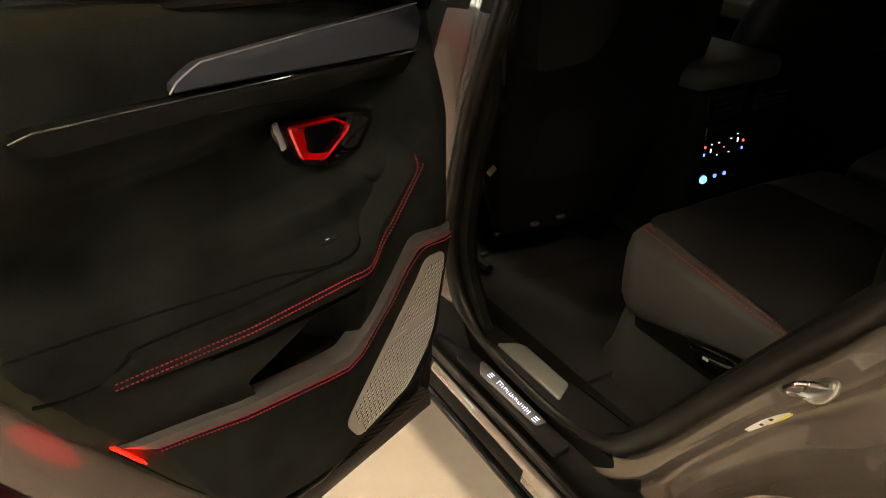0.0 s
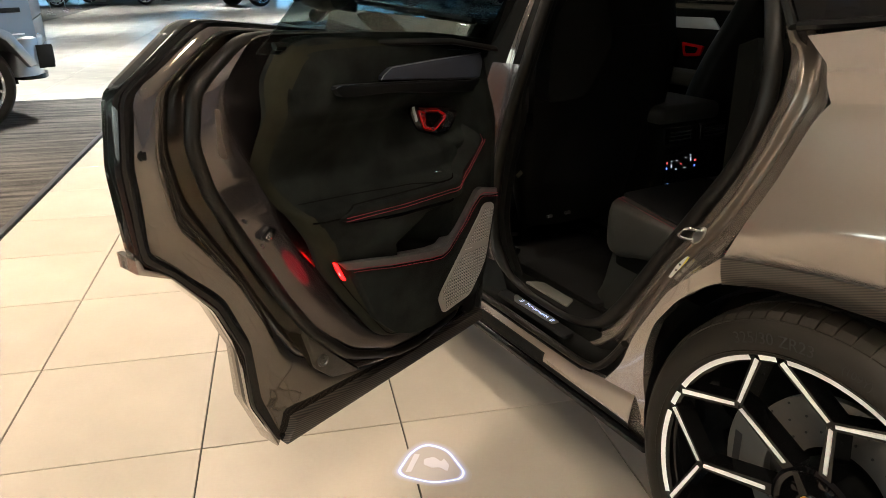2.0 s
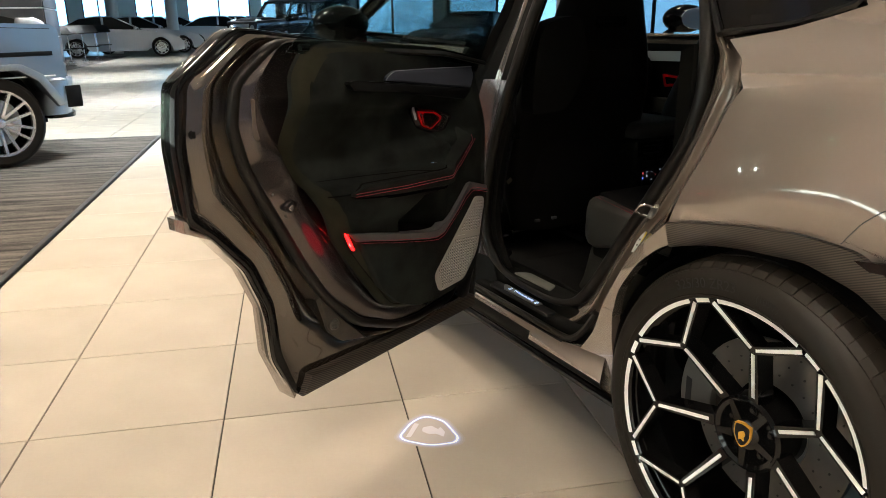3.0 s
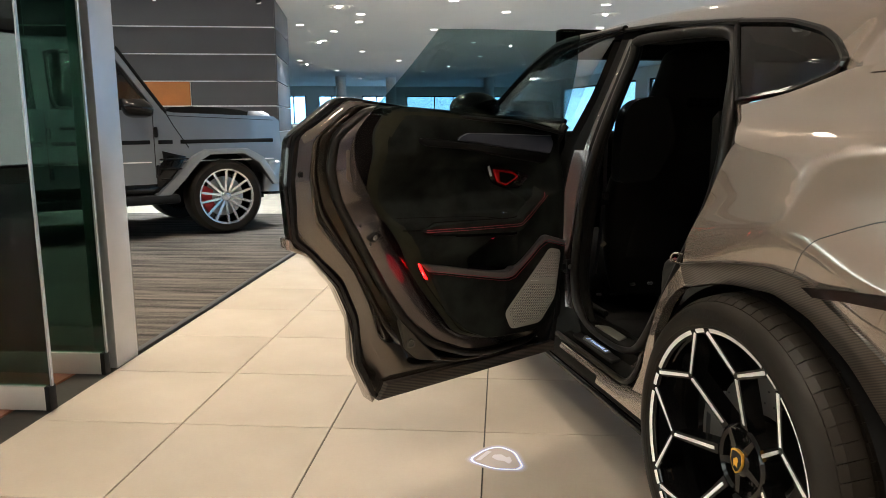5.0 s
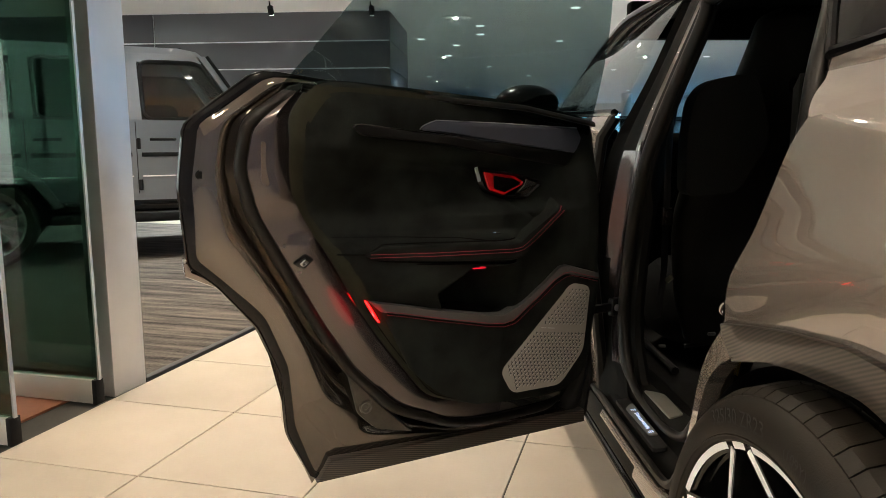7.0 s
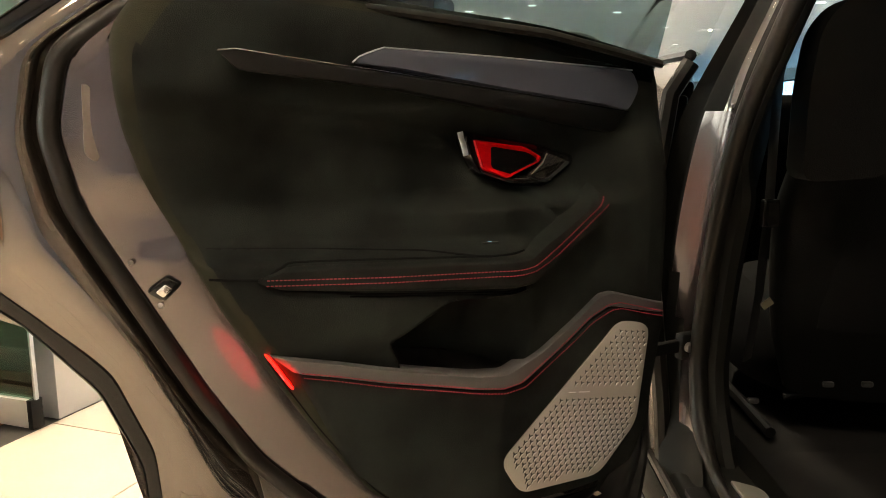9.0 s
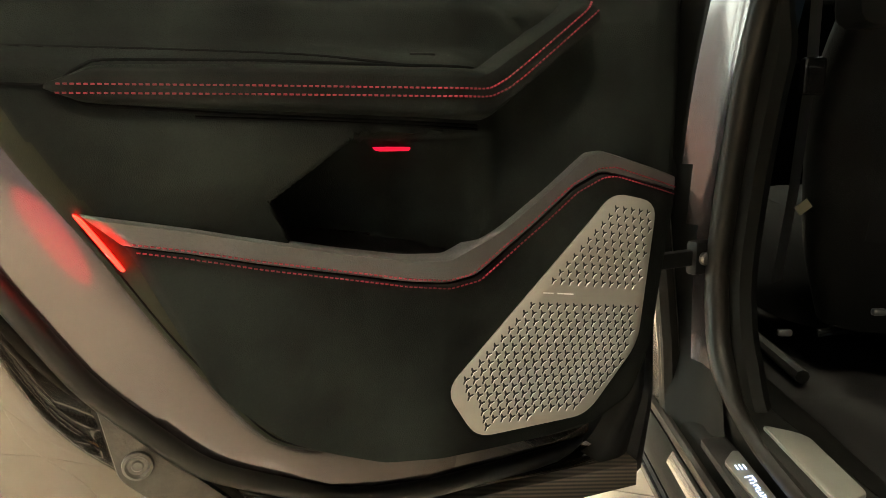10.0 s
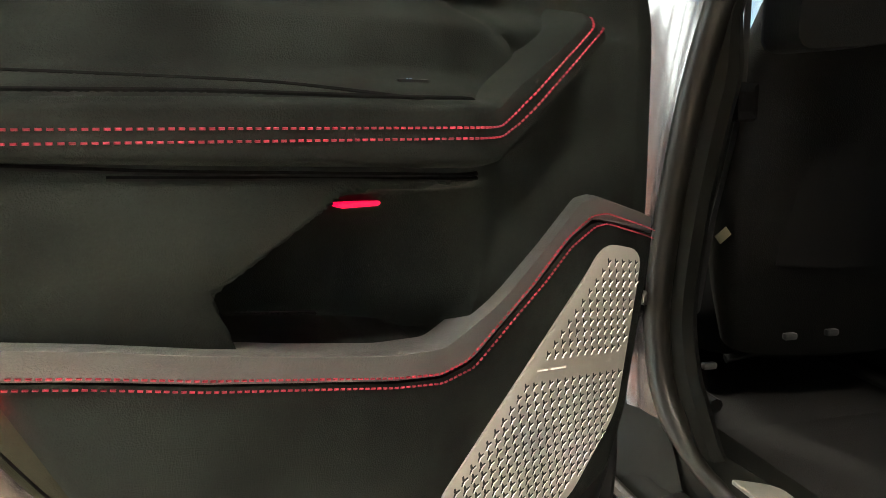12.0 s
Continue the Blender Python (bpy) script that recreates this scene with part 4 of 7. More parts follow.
def side_x(y, z):
    """How far out the car's left side stands."""
    zc = sum(float(np.interp(y + e, [-1.1, -0.36, -0.227, -0.204, -0.092, 0.05, 0.212, 0.3], [0.80, 0.892, 0.950, 0.963, 0.961, 0.936, 0.894, 0.87])) for e in (-0.05, -0.025, 0.0, 0.025, 0.05)) / 5
    under = 0.24 * min(max(zc - z, 0.0), 0.085) * sstep(0.34, 0.2, y)
    z = z - (zc - 0.91) * sstep(0.76, 0.86, z) * sstep(1.12, 1.0, z)
    x = under + sum(float(np.interp(z + e, [0.22, 0.30, 0.45, 0.70, 0.86, 0.91, 0.95, 1.08, 1.13, 1.165, 1.20, 1.24, 1.30, 1.46],
                        [-0.945, -0.955, -0.965, -0.995, -1.02, -1.022, -1.005, -0.985, -0.972, -0.945, -0.885, -0.83, -0.785, -0.72])) for e in (-0.03, -0.018, -0.006, 0.006, 0.018, 0.03)) / 6
    flare = math.exp(-((y + 0.08) / 0.30) ** 2) * math.exp(-((z - 0.86) / 0.13) ** 2)
    return x - 0.024 * flare + 0.05 * sstep(-0.45, -1.2, y) + 0.01 * sstep(0.3, 0.5, y)


def sp(y, z, d=0.0):
    return Vector((side_x(y, z) + d, y, z))


def coons(bottom, top, front, back, nu, nv, place):
    """A patch between four edges that share their corners."""
    b, t, f, r = (softened(flat_path(e, n), 1) for e, n in ((bottom, nu), (top, nu), (front, nv), (back, nv)))
    rows = []
    for j in range(nv):
        v = j / (nv - 1)
        row = []
        for i in range(nu):
            u = i / (nu - 1)
            p = b[i] * (1 - v) + t[i] * v + f[j] * (1 - u) + r[j] * u - (b[0] * (1 - u) * (1 - v) + b[-1] * u * (1 - v) + t[0] * (1 - u) * v + t[-1] * u * v)
            row.append(place(p.x, p.y))
        rows.append(row)
    return rows


SHUT = [(0.492, 0.575), (0.385, 0.690), (0.285, 0.775), (0.240, 0.825), (0.207, 0.888), (0.168, 0.988), (0.134, 1.088), (0.116, 1.122)]
LIP_OUT = [(0.250, 0.815), (0.16, 0.834), (0.05, 0.855), (-0.09, 0.873), (-0.20, 0.866), (-0.33, 0.797), (-0.417, 0.739), (-0.453, 0.688), (-0.462, 0.60)]
LIP_IN = [(0.262, 0.748), (0.15, 0.782), (0.05, 0.800), (-0.09, 0.812), (-0.20, 0.784), (-0.286, 0.722), (-0.367, 0.631), (-0.395, 0.605), (-0.428, 0.585)]
TOPC = [(0.116, 1.122), (-0.1, 1.148), (-0.4, 1.158), (-1.1, 1.15)]
bm = bmesh.new()
sheet(coons(LIP_OUT, TOPC, [(0.250, 0.815), *SHUT[4:]], [(-0.462, 0.60), (-1.1, 0.60), (-1.1, 1.15)], 70, 60, sp), bm=bm)
sheet([[sp(y, z) for y in np.linspace(-0.452, -1.1, 14)] for z in np.linspace(0.26, 0.604, 10)], bm=bm)
# narrow piece between door and wheel arch
arch_f = [(0.440, 0.232), (0.476, 0.405), (0.474, 0.49), (0.443, 0.578), (0.368, 0.672), (0.290, 0.738), (0.245, 0.762)]
shut_f = [(0.730, 0.232), (0.628, 0.318), (0.555, 0.41), (0.508, 0.52), (0.400, 0.680), (0.310, 0.762), (0.246, 0.820)]
a, b = softened(knots(arch_f, 6), 2), softened(knots(shut_f, 6), 2)
sheet([[sp(p.lerp(q, k).x, p.lerp(q, k).y) for p, q in zip(a, b)] for k in (0, 0.1, 0.35, 0.65, 0.9, 1)], bm=bm)
sheet([[sp(p.x, p.y) for p in a], [sp(p.x, p.y, 0.03) for p in a]], bm=bm)
# shoulder below the side window and the tail
BELT = [(0.250, 1.212), (0.12, 1.236), (0.02, 1.268), (-0.03, 1.286), (-0.25, 1.287), (-1.1, 1.24)]
sheet(coons(TOPC, BELT, [(0.116, 1.122), (0.165, 1.175), (0.250, 1.212)], [(-1.1, 1.15), (-1.1, 1.24)], 60, 14, sp), bm=bm)


def roof_z(y):
    return float(np.interp(y, [-1.1, -0.6, 0.0, 0.5, 1.3, 2.0, 2.4], [1.33, 1.46, 1.565, 1.605, 1.632, 1.61, 1.56]))


def drip(y):
    """Edge of the roof over the windows: place on the side."""
    z = float(np.interp(y, [-1.1, -0.25, -0.03, -0.004, 0.022, 0.05, 0.116, 0.25, 0.51, 0.917, 1.395, 1.82, 2.4], [1.226, 1.274, 1.270, 1.278, 1.318, 1.345, 1.384, 1.422, 1.457, 1.497, 1.523, 1.518, 1.43]))
    x = float(np.interp(y, [-1.1, -0.25, -0.03, 0.116, 0.25, 0.51, 2.0, 2.4], [-0.745, -0.795, -0.797, -0.75, -0.735, -0.722, -0.715, -0.70]))
    if y < -0.03:
        x = side_x(y, z) - 0.003
    return x, z


rows = []
for y in [-1.1, -0.8, -0.5, -0.25, -0.1, -0.03, -0.004, 0.022, 0.05, 0.116, 0.18, 0.25, 0.35, 0.51, 0.7, 0.917, 1.15, 1.395, 1.6, 1.82, 1.98]:
    dx, dz = drip(y)
    row = []
    for i in range(25):
        r = i / 12
        q = r if r <= 1 else 2 - r
        k = math.sin(q * math.pi / 2) ** 0.62
        x = lerp(dx, XC, q) if r <= 1 else lerp(XC, 2 * XC - dx, r - 1)
        row.append(Vector((x, y, lerp(dz, roof_z(y), k))))
    rows.append(row)
sheet(rows, bm=bm)
body = part("body", bm, PAINT, car, "grey-brown metallic rear quarter and roof", angle=50)

# door jamb behind the shut line, with its lip
jam_out = [(0.700, 0.262), (0.628, 0.318), (0.555, 0.41), (0.502, 0.535), (0.385, 0.690), (0.285, 0.775), (0.207, 0.888), (0.168, 0.988), (0.116, 1.122), (0.165, 1.175), (0.250, 1.212)]
jam_in = [(0.800, 0.375), (0.740, 0.410), (0.680, 0.455), (0.615, 0.545), (0.520, 0.700), (0.430, 0.825), (0.372, 0.915), (0.330, 1.000), (0.292, 1.110), (0.300, 1.175), (0.335, 1.225)]
a, b = softened(knots(jam_out, 6), 2), softened(knots(jam_in, 6), 2)


rows = []
JK = [0, 0.03, 0.09, 0.15, 0.24, 0.50, 0.58, 0.66, 0.90, 1.0]
JD = [0.0, 0.008, 0.014, 0.034, 0.046, 0.044, 0.036, 0.010, 0.006, 0.02]
for k in np.linspace(0, 1, 34):
    d = sum(float(np.interp(min(max(k + e, 0), 1), JK, JD)) for e in (-0.024, -0.012, 0.0, 0.012, 0.024)) / 5 if k > 0.02 else 0.0
    row = []
    for p, q in zip(a, b):
        m = p.lerp(q, k)
        base = lerp(side_x(p.x, p.y), float(np.interp(q.y, [0.37, 1.05, 1.12, 1.225], [-0.878, -0.874, -0.870, -0.838])), k)
        row.append(Vector((base + d, m.x, m.y)))
    rows.append(row)
jamb_rows = rows
part("rear_jamb", sheet(rows)[0], PAINT_REAR_SHADE, car, "grey-brown painted door jamb", angle=60)

# seal round the opening
LOOP = [(-0.725, 1.12, 1.462), (-0.725, 0.80, 1.452), (-0.725, 0.50, 1.430), (-0.79, 0.40, 1.31), (-0.845, 0.335, 1.20), (-0.868, 0.310, 1.08), (-0.872, 0.352, 0.955), (-0.873, 0.435, 0.832), (-0.874, 0.530, 0.690),
        (-0.876, 0.640, 0.520), (-0.878, 0.700, 0.445), (-0.880, 0.78, 0.405), (-0.881, 0.88, 0.394), (-0.881, 1.03, 0.396), (-0.882, 1.14, 0.414), (-0.884, 1.215, 0.475), (-0.884, 1.246, 0.58), (-0.882, 1.222, 0.74), (-0.880, 1.178, 0.90), (-0.870, 1.112, 1.06), (-0.80, 1.115, 1.24), (-0.73, 1.10, 1.42)]
loop = softened(knots([*LOOP, LOOP[0]], 6)[:-1], 5, True)
def seal_r(p):
    """Slimmer where it passes between the sill plates."""
    return 0.0185 - 0.0070 * sstep(0.46, 0.41, p.z)


part("opening_seal", tube(loop, [seal_r(p) for p in loop], 12, 1.0, True), RUBBER, car, "thick black rubber door seal")
loop2 = [p + Vector((0.034 - 0.020 * sstep(0.95, 1.05, p.y) * sstep(0.9, 1.0, p.z), 0, 0)) + (Vector((0, 0.80, 0.9)) - Vector((0, p.y, p.z))).normalized() * 0.006 - Vector((0, 0, 0.03)) * sstep(0.47, 0.42, p.z) for p in loop]
part("seal_flange", tube(loop2, [0.022 - 0.010 * sstep(0.95, 1.05, p.y) * sstep(0.9, 1.0, p.z) for p in loop], 8, 1.0, True), SILL_BLACK, car)

# pillar that carries the door
PIL = [(1.47, 1.105, 1.25, -0.722, -0.745), (1.28, 1.110, 1.235, -0.80, -0.83), (1.15, 1.105, 1.27, -0.850, -0.89), (1.05, 1.120, 1.31, -0.866, -0.930), (0.85, 1.195, 1.36, -0.876, -0.948), (0.60, 1.245, 1.40, -0.878, -0.950), (0.46, 1.215, 1.40, -0.882, -0.95), (0.36, 1.13, 1.40, -0.895, -0.952), (0.28, 1.03, 1.40, -0.928, -0.955)]
PK = (0, 0.1, 0.2, 0.3, 0.42, 0.54, 0.61, 0.64, 0.72, 0.82, 0.92, 1)
rows = []
for z, y0, y1, x0, x1 in PIL:
    rows.append([Vector((lerp(x0, x1, sstep(0, 1, k)) + (0.006 if 0.2 < k < 0.6 else 0.03 if 0.66 < k < 0.95 else 0), lerp(y0, y1, k), z)) for k in PK])
rows = [[p for p in r] for r in zip(*[softened(knots(c, 5), 4) for c in zip(*rows)])]
bm = sheet(rows)[0]
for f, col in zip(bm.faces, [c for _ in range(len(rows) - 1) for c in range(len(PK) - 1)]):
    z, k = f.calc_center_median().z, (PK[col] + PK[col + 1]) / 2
    # foot and front part coloured black to stand for shade in the gap
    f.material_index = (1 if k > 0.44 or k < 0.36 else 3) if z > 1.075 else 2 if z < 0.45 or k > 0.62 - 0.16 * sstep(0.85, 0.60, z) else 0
part("pillar", bm, [PAINT_PILLAR_SHADE, SILL_BLACK, SILL_BLACK, PAINT_DEEP_SHADE], car, "painted door pillar, gloss black above the belt", angle=60)
# added black box that stands for the shade in the hinge gap
part("hinge_cover", box(-0.958, -0.895, 1.365, 1.42, 0.28, 1.10, 0.006), SILL_BLACK, car, "black backing that darkens the gap beside the hinges")
# hinges and check strap
part("check_strap", box(-0.115, 0.02, -0.008, 0.008, -0.012, 0.012, 0.003, Matrix.Translation((-0.935, 1.245, 0.612)) @ pose(0, 0, 0, 0, 0, 30)), SATIN_BLACK, car, "black door check strap")
part("strap_bracket", box(-0.022, 0.026, -0.012, 0.010, -0.026, 0.026, 0.005, Matrix.Translation((-0.905, 1.258, 0.612)) @ pose(0, 0, 0, 0, 0, 30)), SATIN_BLACK, car, "black strap bracket")
part("strap_bolt", cyl(0.011, 0.014, Matrix.Translation((-0.905, 1.243, 0.612)) @ pose(0, 0, 0, 90, 0, 30), 6, 0.002), STEEL, car, "steel bolt")
# sill
SILL = [(-0.90, 0.235), (-0.945, 0.243), (-0.962, 0.262), (-0.964, 0.285), (-0.955, 0.312), (-0.946, 0.325), (-0.936, 0.322), (-0.926, 0.330), (-0.918, 0.350), (-0.905, 0.360), (-0.885, 0.366), (-0.86, 0.372)]
ys = [0.50, 0.60, 0.70, 0.85, 1.0, 1.2, 1.4, 1.9, 2.5]
sill_rows = []
for y in ys:
    lift = 0.06 * sstep(0.72, 0.5, y)
    sill_rows.append([Vector((p.x, y, p.y + lift * sstep(0.28, 0.36, p.y))) for p in softened(knots(SILL, 3), 1)])
bm = sheet(sill_rows)[0]
for f in bm.faces:
    c = f.calc_center_median()
    f.material_index = 1 if c.z > 0.320 + 0.06 * sstep(0.72, 0.5, c.y) or c.z < (0.303 if c.y > 0.8 else 0.281) or c.y > 1.12 else 0
part("sill", bm, [PAINT, SILL_BLACK], car, "grey-brown painted sill")
part("sill_blade", tube([Vector((-0.955, y, 0.240)) for y in np.linspace(0.44, 2.4, 12)], 0.015, 10, 0.9), GLOSS_BLACK, car, "gloss black sill blade")
part("sill_seal", tube(softened([Vector((-0.9385, y, 0.335 + 0.16 * sstep(0.72, 0.52, y) ** 2)) for y in np.linspace(0.56, 1.45, 40)], 3), 0.0105, 8), RUBBER, car, "black lower sill seal")


def slanted(y0, y1, x0, x1, skew):
    return [(x0, y0 + skew), (x0, y1 + skew), (x1, y1), (x1, y0)]


def flat_z(z):
    return lambda a, b, c: Vector((a, b, z + c))


part("sill_tray", prism(rounded(slanted(0.80, 1.14, -0.930, -0.893, 0.0), 0.01, 3), 0.0, 0.010, lambda a, b, c: Vector((a, b, 0.363 + c + 0.10 * (a + 0.91))), 0.003), SATIN_BLACK, car, "black moulded sill tray")
plate = part("sill_plate", prism(rounded([(-0.924, 1.055), (-0.904, 1.084), (-0.896, 1.082), (-0.896, 0.868), (-0.918, 0.872)], 0.006, 3), 0.0, 0.004, lambda a, b, c: Vector((a, b, 0.374 + c + 0.10 * (a + 0.91))), 0.0012), PLATE, car, "lit brushed metal sill plate")
SILL_GLOW = mat("sill_letter_glow", (0.7, 0.8, 1), 0.5, emit=(0.40, 0.56, 1.0), power=2.0)
bars = bmesh.new()


def lit(y0, y1, half, lean=0.0, xc=-0.9095):
    prism([(xc - half, y0 + lean), (xc - half, y1 + lean), (xc + half, y1 - lean), (xc + half, y0 - lean)], 0, 0.0006, lambda a, b, c: Vector((a, b, 0.3782 + c + 0.10 * (a + 0.91))), bm=bars)


for k, y0 in enumerate((0.906, 0.911, 0.9165, 0.922, 0.928, 0.934, 0.940, 0.9465, 0.952, 0.9575, 0.963, 0.969, 0.975, 0.981, 0.988, 0.994, 1.002, 1.010)):
    lit(y0, y0 + 0.0017, 0.0054 if k in (0, 2, 17) else 0.0031, -0.0012, -0.9095 + (0.001 if k % 3 else -0.0006))
for y0, y1, x in ((0.917, 0.925, -0.9068), (0.934, 0.942, -0.9120), (0.947, 0.954, -0.9068), (0.963, 0.971, -0.9120), (0.981, 0.990, -0.9068), (0.998, 1.012, -0.9045)):
    lit(y0, y1, 0.0007, 0, x)
for yc in (0.886, 1.036):
    for i in range(3):
        lit(yc - 0.006, yc + 0.006, 0.0008, 0, -0.9145 + i * 0.005)
part("lit_bars", bars, SILL_GLOW, plate, "glowing blue-white lettering bars")
part("tread_plate", prism(rounded([(-0.869, 1.078), (-0.868, 0.872), (-0.824, 0.898), (-0.823, 1.040), (-0.834, 1.056)], 0.008, 4), 0.0, 0.005, flat_z(0.414), 0.002), mat("brushed_tread", (0.26, 0.265, 0.235), 0.38, 0.6, grain=0.06, grain_size=700, stain=0.08, stain_size=15), car, "brushed metal tread plate")
part("sill_cover", prism(rounded([(-0.885, 0.66), (-0.885, 1.22), (-0.87, 1.50), (-0.78, 1.50), (-0.78, 0.60)], 0.02, 3), -0.06, 0.0, flat_z(0.414), 0.012), SILL_BLACK, car, "black inner sill cover")

# door striker and sticker in the jamb


def on_jamb(y, z, twist=0.0):
    """A frame on the jamb: x out of its surface, y across, z along it upwards."""
    best = min(((r, i) for r in range(2, len(jamb_rows) - 2) for i in range(2, len(jamb_rows[0]) - 2)), key=lambda q: (jamb_rows[q[0]][q[1]].yz - Vector((y, z))).length)
    r, i = best
    at = jamb_rows[r][i]
    along = (jamb_rows[r][i + 2] - jamb_rows[r][i - 2]).normalized()
    across = (jamb_rows[r + 2][i] - jamb_rows[r - 2][i]).normalized()
    out = along.cross(across).normalized()
    out = -out if out.x > 0 else out
    across = along.cross(out)
    m = Matrix((out, across, along)).transposed().to_4x4()
    m.translation = at
    return m @ pose(0, 0, 0, twist, 0, 0)


sm = on_jamb(0.400, 0.800)
part("striker_plate", prism([(0.013 * math.cos(t), 0.026 * math.sin(t)) for t in np.linspace(0, 2 * math.pi, 24, endpoint=False)], 0.001, 0.005, lambda a, b, c: sm @ Vector((c, a, b)), 0.002), STEEL, car, "steel striker plate")
part("striker_loop", tube(softened(knots([sm @ Vector(p) for p in [(0.003, 0.0, -0.020), (0.036, -0.004, -0.019), (0.044, -0.006, -0.012), (0.044, -0.006, 0.008), (0.036, -0.004, 0.015), (0.003, 0.0, 0.016)]], 5), 2), 0.0036, 8), CHROME, car, "bright steel striker loop")
for zz in (-0.021, 0.019):
    part("striker_bolt", cyl(0.0042, 0.006, sm @ Matrix.Translation((0.006, 0, zz)) @ pose(0, 0, 0, 0, 90, 0), 10, 0.001), STEEL, car, "steel striker bolt")
sm2 = on_jamb(0.465, 0.692, 6)
sticker = part("sticker", box(0.0010, 0.0018, -0.007, 0.007, -0.044, 0.044, 0, sm2), mat("sticker_white", (0.75, 0.73, 0.66), 0.5, stain=0.04), car, "white and yellow jamb sticker")
part("yellow_edge", box(0.0018, 0.0024, 0.0035, 0.007, -0.044, 0.044, 0, sm2), mat("sticker_yellow", (0.75, 0.6, 0.05), 0.5), sticker)
for zz in (-0.012, 0.010):
    part("sticker_mark", box(0.0018, 0.0024, -0.0035, 0.0005, zz - 0.003, zz + 0.003, 0, sm2), SATIN_BLACK, sticker)

# carbon wheel arch, its liner and a lip under it
a, b = softened(knots(LIP_OUT, 8), 2), softened(knots(LIP_IN, 8), 2)
rows = [[sp(p.x, p.y, 0.012) for p in a]]
for k, d in ((0.0, -0.004), (0.03, -0.0085), (0.25, -0.0095), (0.5, -0.0095), (0.75, -0.0095), (0.97, -0.0085), (1.0, -0.004), (1.0, 0.05)):
    rows.append([sp(p.lerp(q, k).x, p.lerp(q, k).y, d + 0.012 * k * k) for p, q in zip(a, b)])
part("arch_trim", sheet(rows)[0], CARBON, car, "carbon fibre wheel arch trim")
liner = bmesh.new()
rows = []
for x in (-0.985, -0.93, -0.80, -0.58):
    rows.append([Vector((x, 0.432 * math.cos(t) * (1.04 if x > -0.95 else 1.0), 0.385 + 0.418 * math.sin(t))) for t in np.linspace(-0.35, math.pi + 0.35, 40)])
sheet(rows, bm=liner)
liner.faces.new([liner.verts.new(p) for p in rows[-1]])
part("arch_liner", liner, SATIN_BLACK, car, "black wheel arch liner")
part("bumper_gap", tube([sp(p.x, p.y, 0.0005) for p in softened(knots([(-0.165, 0.872), (-0.206, 0.920), (-0.243, 0.953), (-0.302, 0.980), (-0.36, 1.002), (-1.09, 1.10)], 10), 3)], 0.0013, 6), GRILLE_HOLE, car, "dark gap between quarter panel and bumper")
# dark vent line and lower bumper corner behind the arch
vent = [(-0.195, 0.850), (-0.32, 0.872), (-0.44, 0.887), (-1.0, 0.93), (-1.0, 0.885), (-0.44, 0.861), (-0.32, 0.850), (-0.225, 0.836)]
part("vent", prism(vent, -0.004, 0.006, lambda a, b, c: sp(a, b, -0.004 - c)), GLOSS_BLACK, car, "gloss black bumper vent")

# side windows
trim_pts = [(-0.845, 0.285, 1.226), (-0.815, 0.125, 1.243), (-0.79, 0.01, 1.283), (-0.785, 0.002, 1.308), (-0.765, 0.055, 1.350), (-0.75, 0.118, 1.382), (-0.735, 0.25, 1.418), (-0.722, 0.50, 1.450)]
tp_s = softened(knots(trim_pts, 8), 3)
part("window_trim", tube([p + Vector((-0.006, 0, 0)) for p in tp_s], 0.0095, 8, 1.0), GLOSS_BLACK, car, "gloss black window trim")
part("roof_trim", tube([Vector((drip(y)[0] - 0.004, y, drip(y)[1] - 0.006)) for y in np.linspace(0.48, 2.3, 24)], 0.0115, 8), GLOSS_BLACK, car, "gloss black roof edge trim")
edge = [*tp_s]
cen = Vector((-0.785, 0.25, 1.33))
rows = [[p for p in edge], [p.lerp(cen, 0.5) for p in edge], [p.lerp(cen, 0.97) for p in edge]]
bm, vs = sheet(rows, True)
bm.faces.new(vs[-1])
part("quarter_glass", bm, CAR_GLASS, car, "dark quarter window glass")
part("window_post", tube([Vector((-0.722, 0.505, 1.45)), Vector((-0.79, 0.40, 1.33)), Vector((-0.845, 0.30, 1.222))], 0.009, 8), SATIN_BLACK, car)

# front door: skin, glass and mirror
ysf = np.linspace(1.31, 2.45, 14)
zsf = [0.27, 0.35, 0.5, 0.7, 0.86, 0.95, 1.08, 1.14, 1.17]
rows = [[Vector((side_x(0.5, z) + 0.014 - 0.03 * math.sin(math.pi * (y - 1.24) / 1.21) * 0.5, y, z)) for y in ysf] for z in zsf]
fd = part("front_door", sheet(rows)[0], PAINT, car, "closed grey-brown front door")
part("front_door_seal", tube([Vector((side_x(0.5, z) + 0.026, 1.318, z)) for z in np.linspace(0.28, 1.16, 16)], 0.018, 8), RUBBER, fd, "black rubber rear edge seal")
rows = []
for k in np.linspace(0, 1, 8):
    rows.append([Vector((lerp(-0.90, -0.725, k) - 0.015 * math.sin(math.pi * k), lerp(y, min(y, 1.30 + (y - 1.30) * 0.8), k), lerp(1.17 + 0.03 * (y - 1.25), lerp(1.47, 1.42, sstep(1.3, 2.3, y)) + 0.03, k))) for y in np.linspace(1.27, 2.35, 12)])
part("front_glass", sheet(rows)[0], LIGHT_GLASS, fd, "light front window glass")
a_line = softened(knots([(-0.724, 1.20, 1.512), (-0.718, 1.50, 1.518), (-0.715, 1.85, 1.512), (-0.72, 2.2, 1.44), (-0.76, 2.6, 1.28), (-0.82, 2.95, 1.10)], 6), 3)
part("front_pillar", tube(a_line, [lerp(0.014, 0.034, sstep(1.3, 1.95, p.y)) for p in a_line], 10), GLOSS_BLACK, car, "black windscreen pillar")
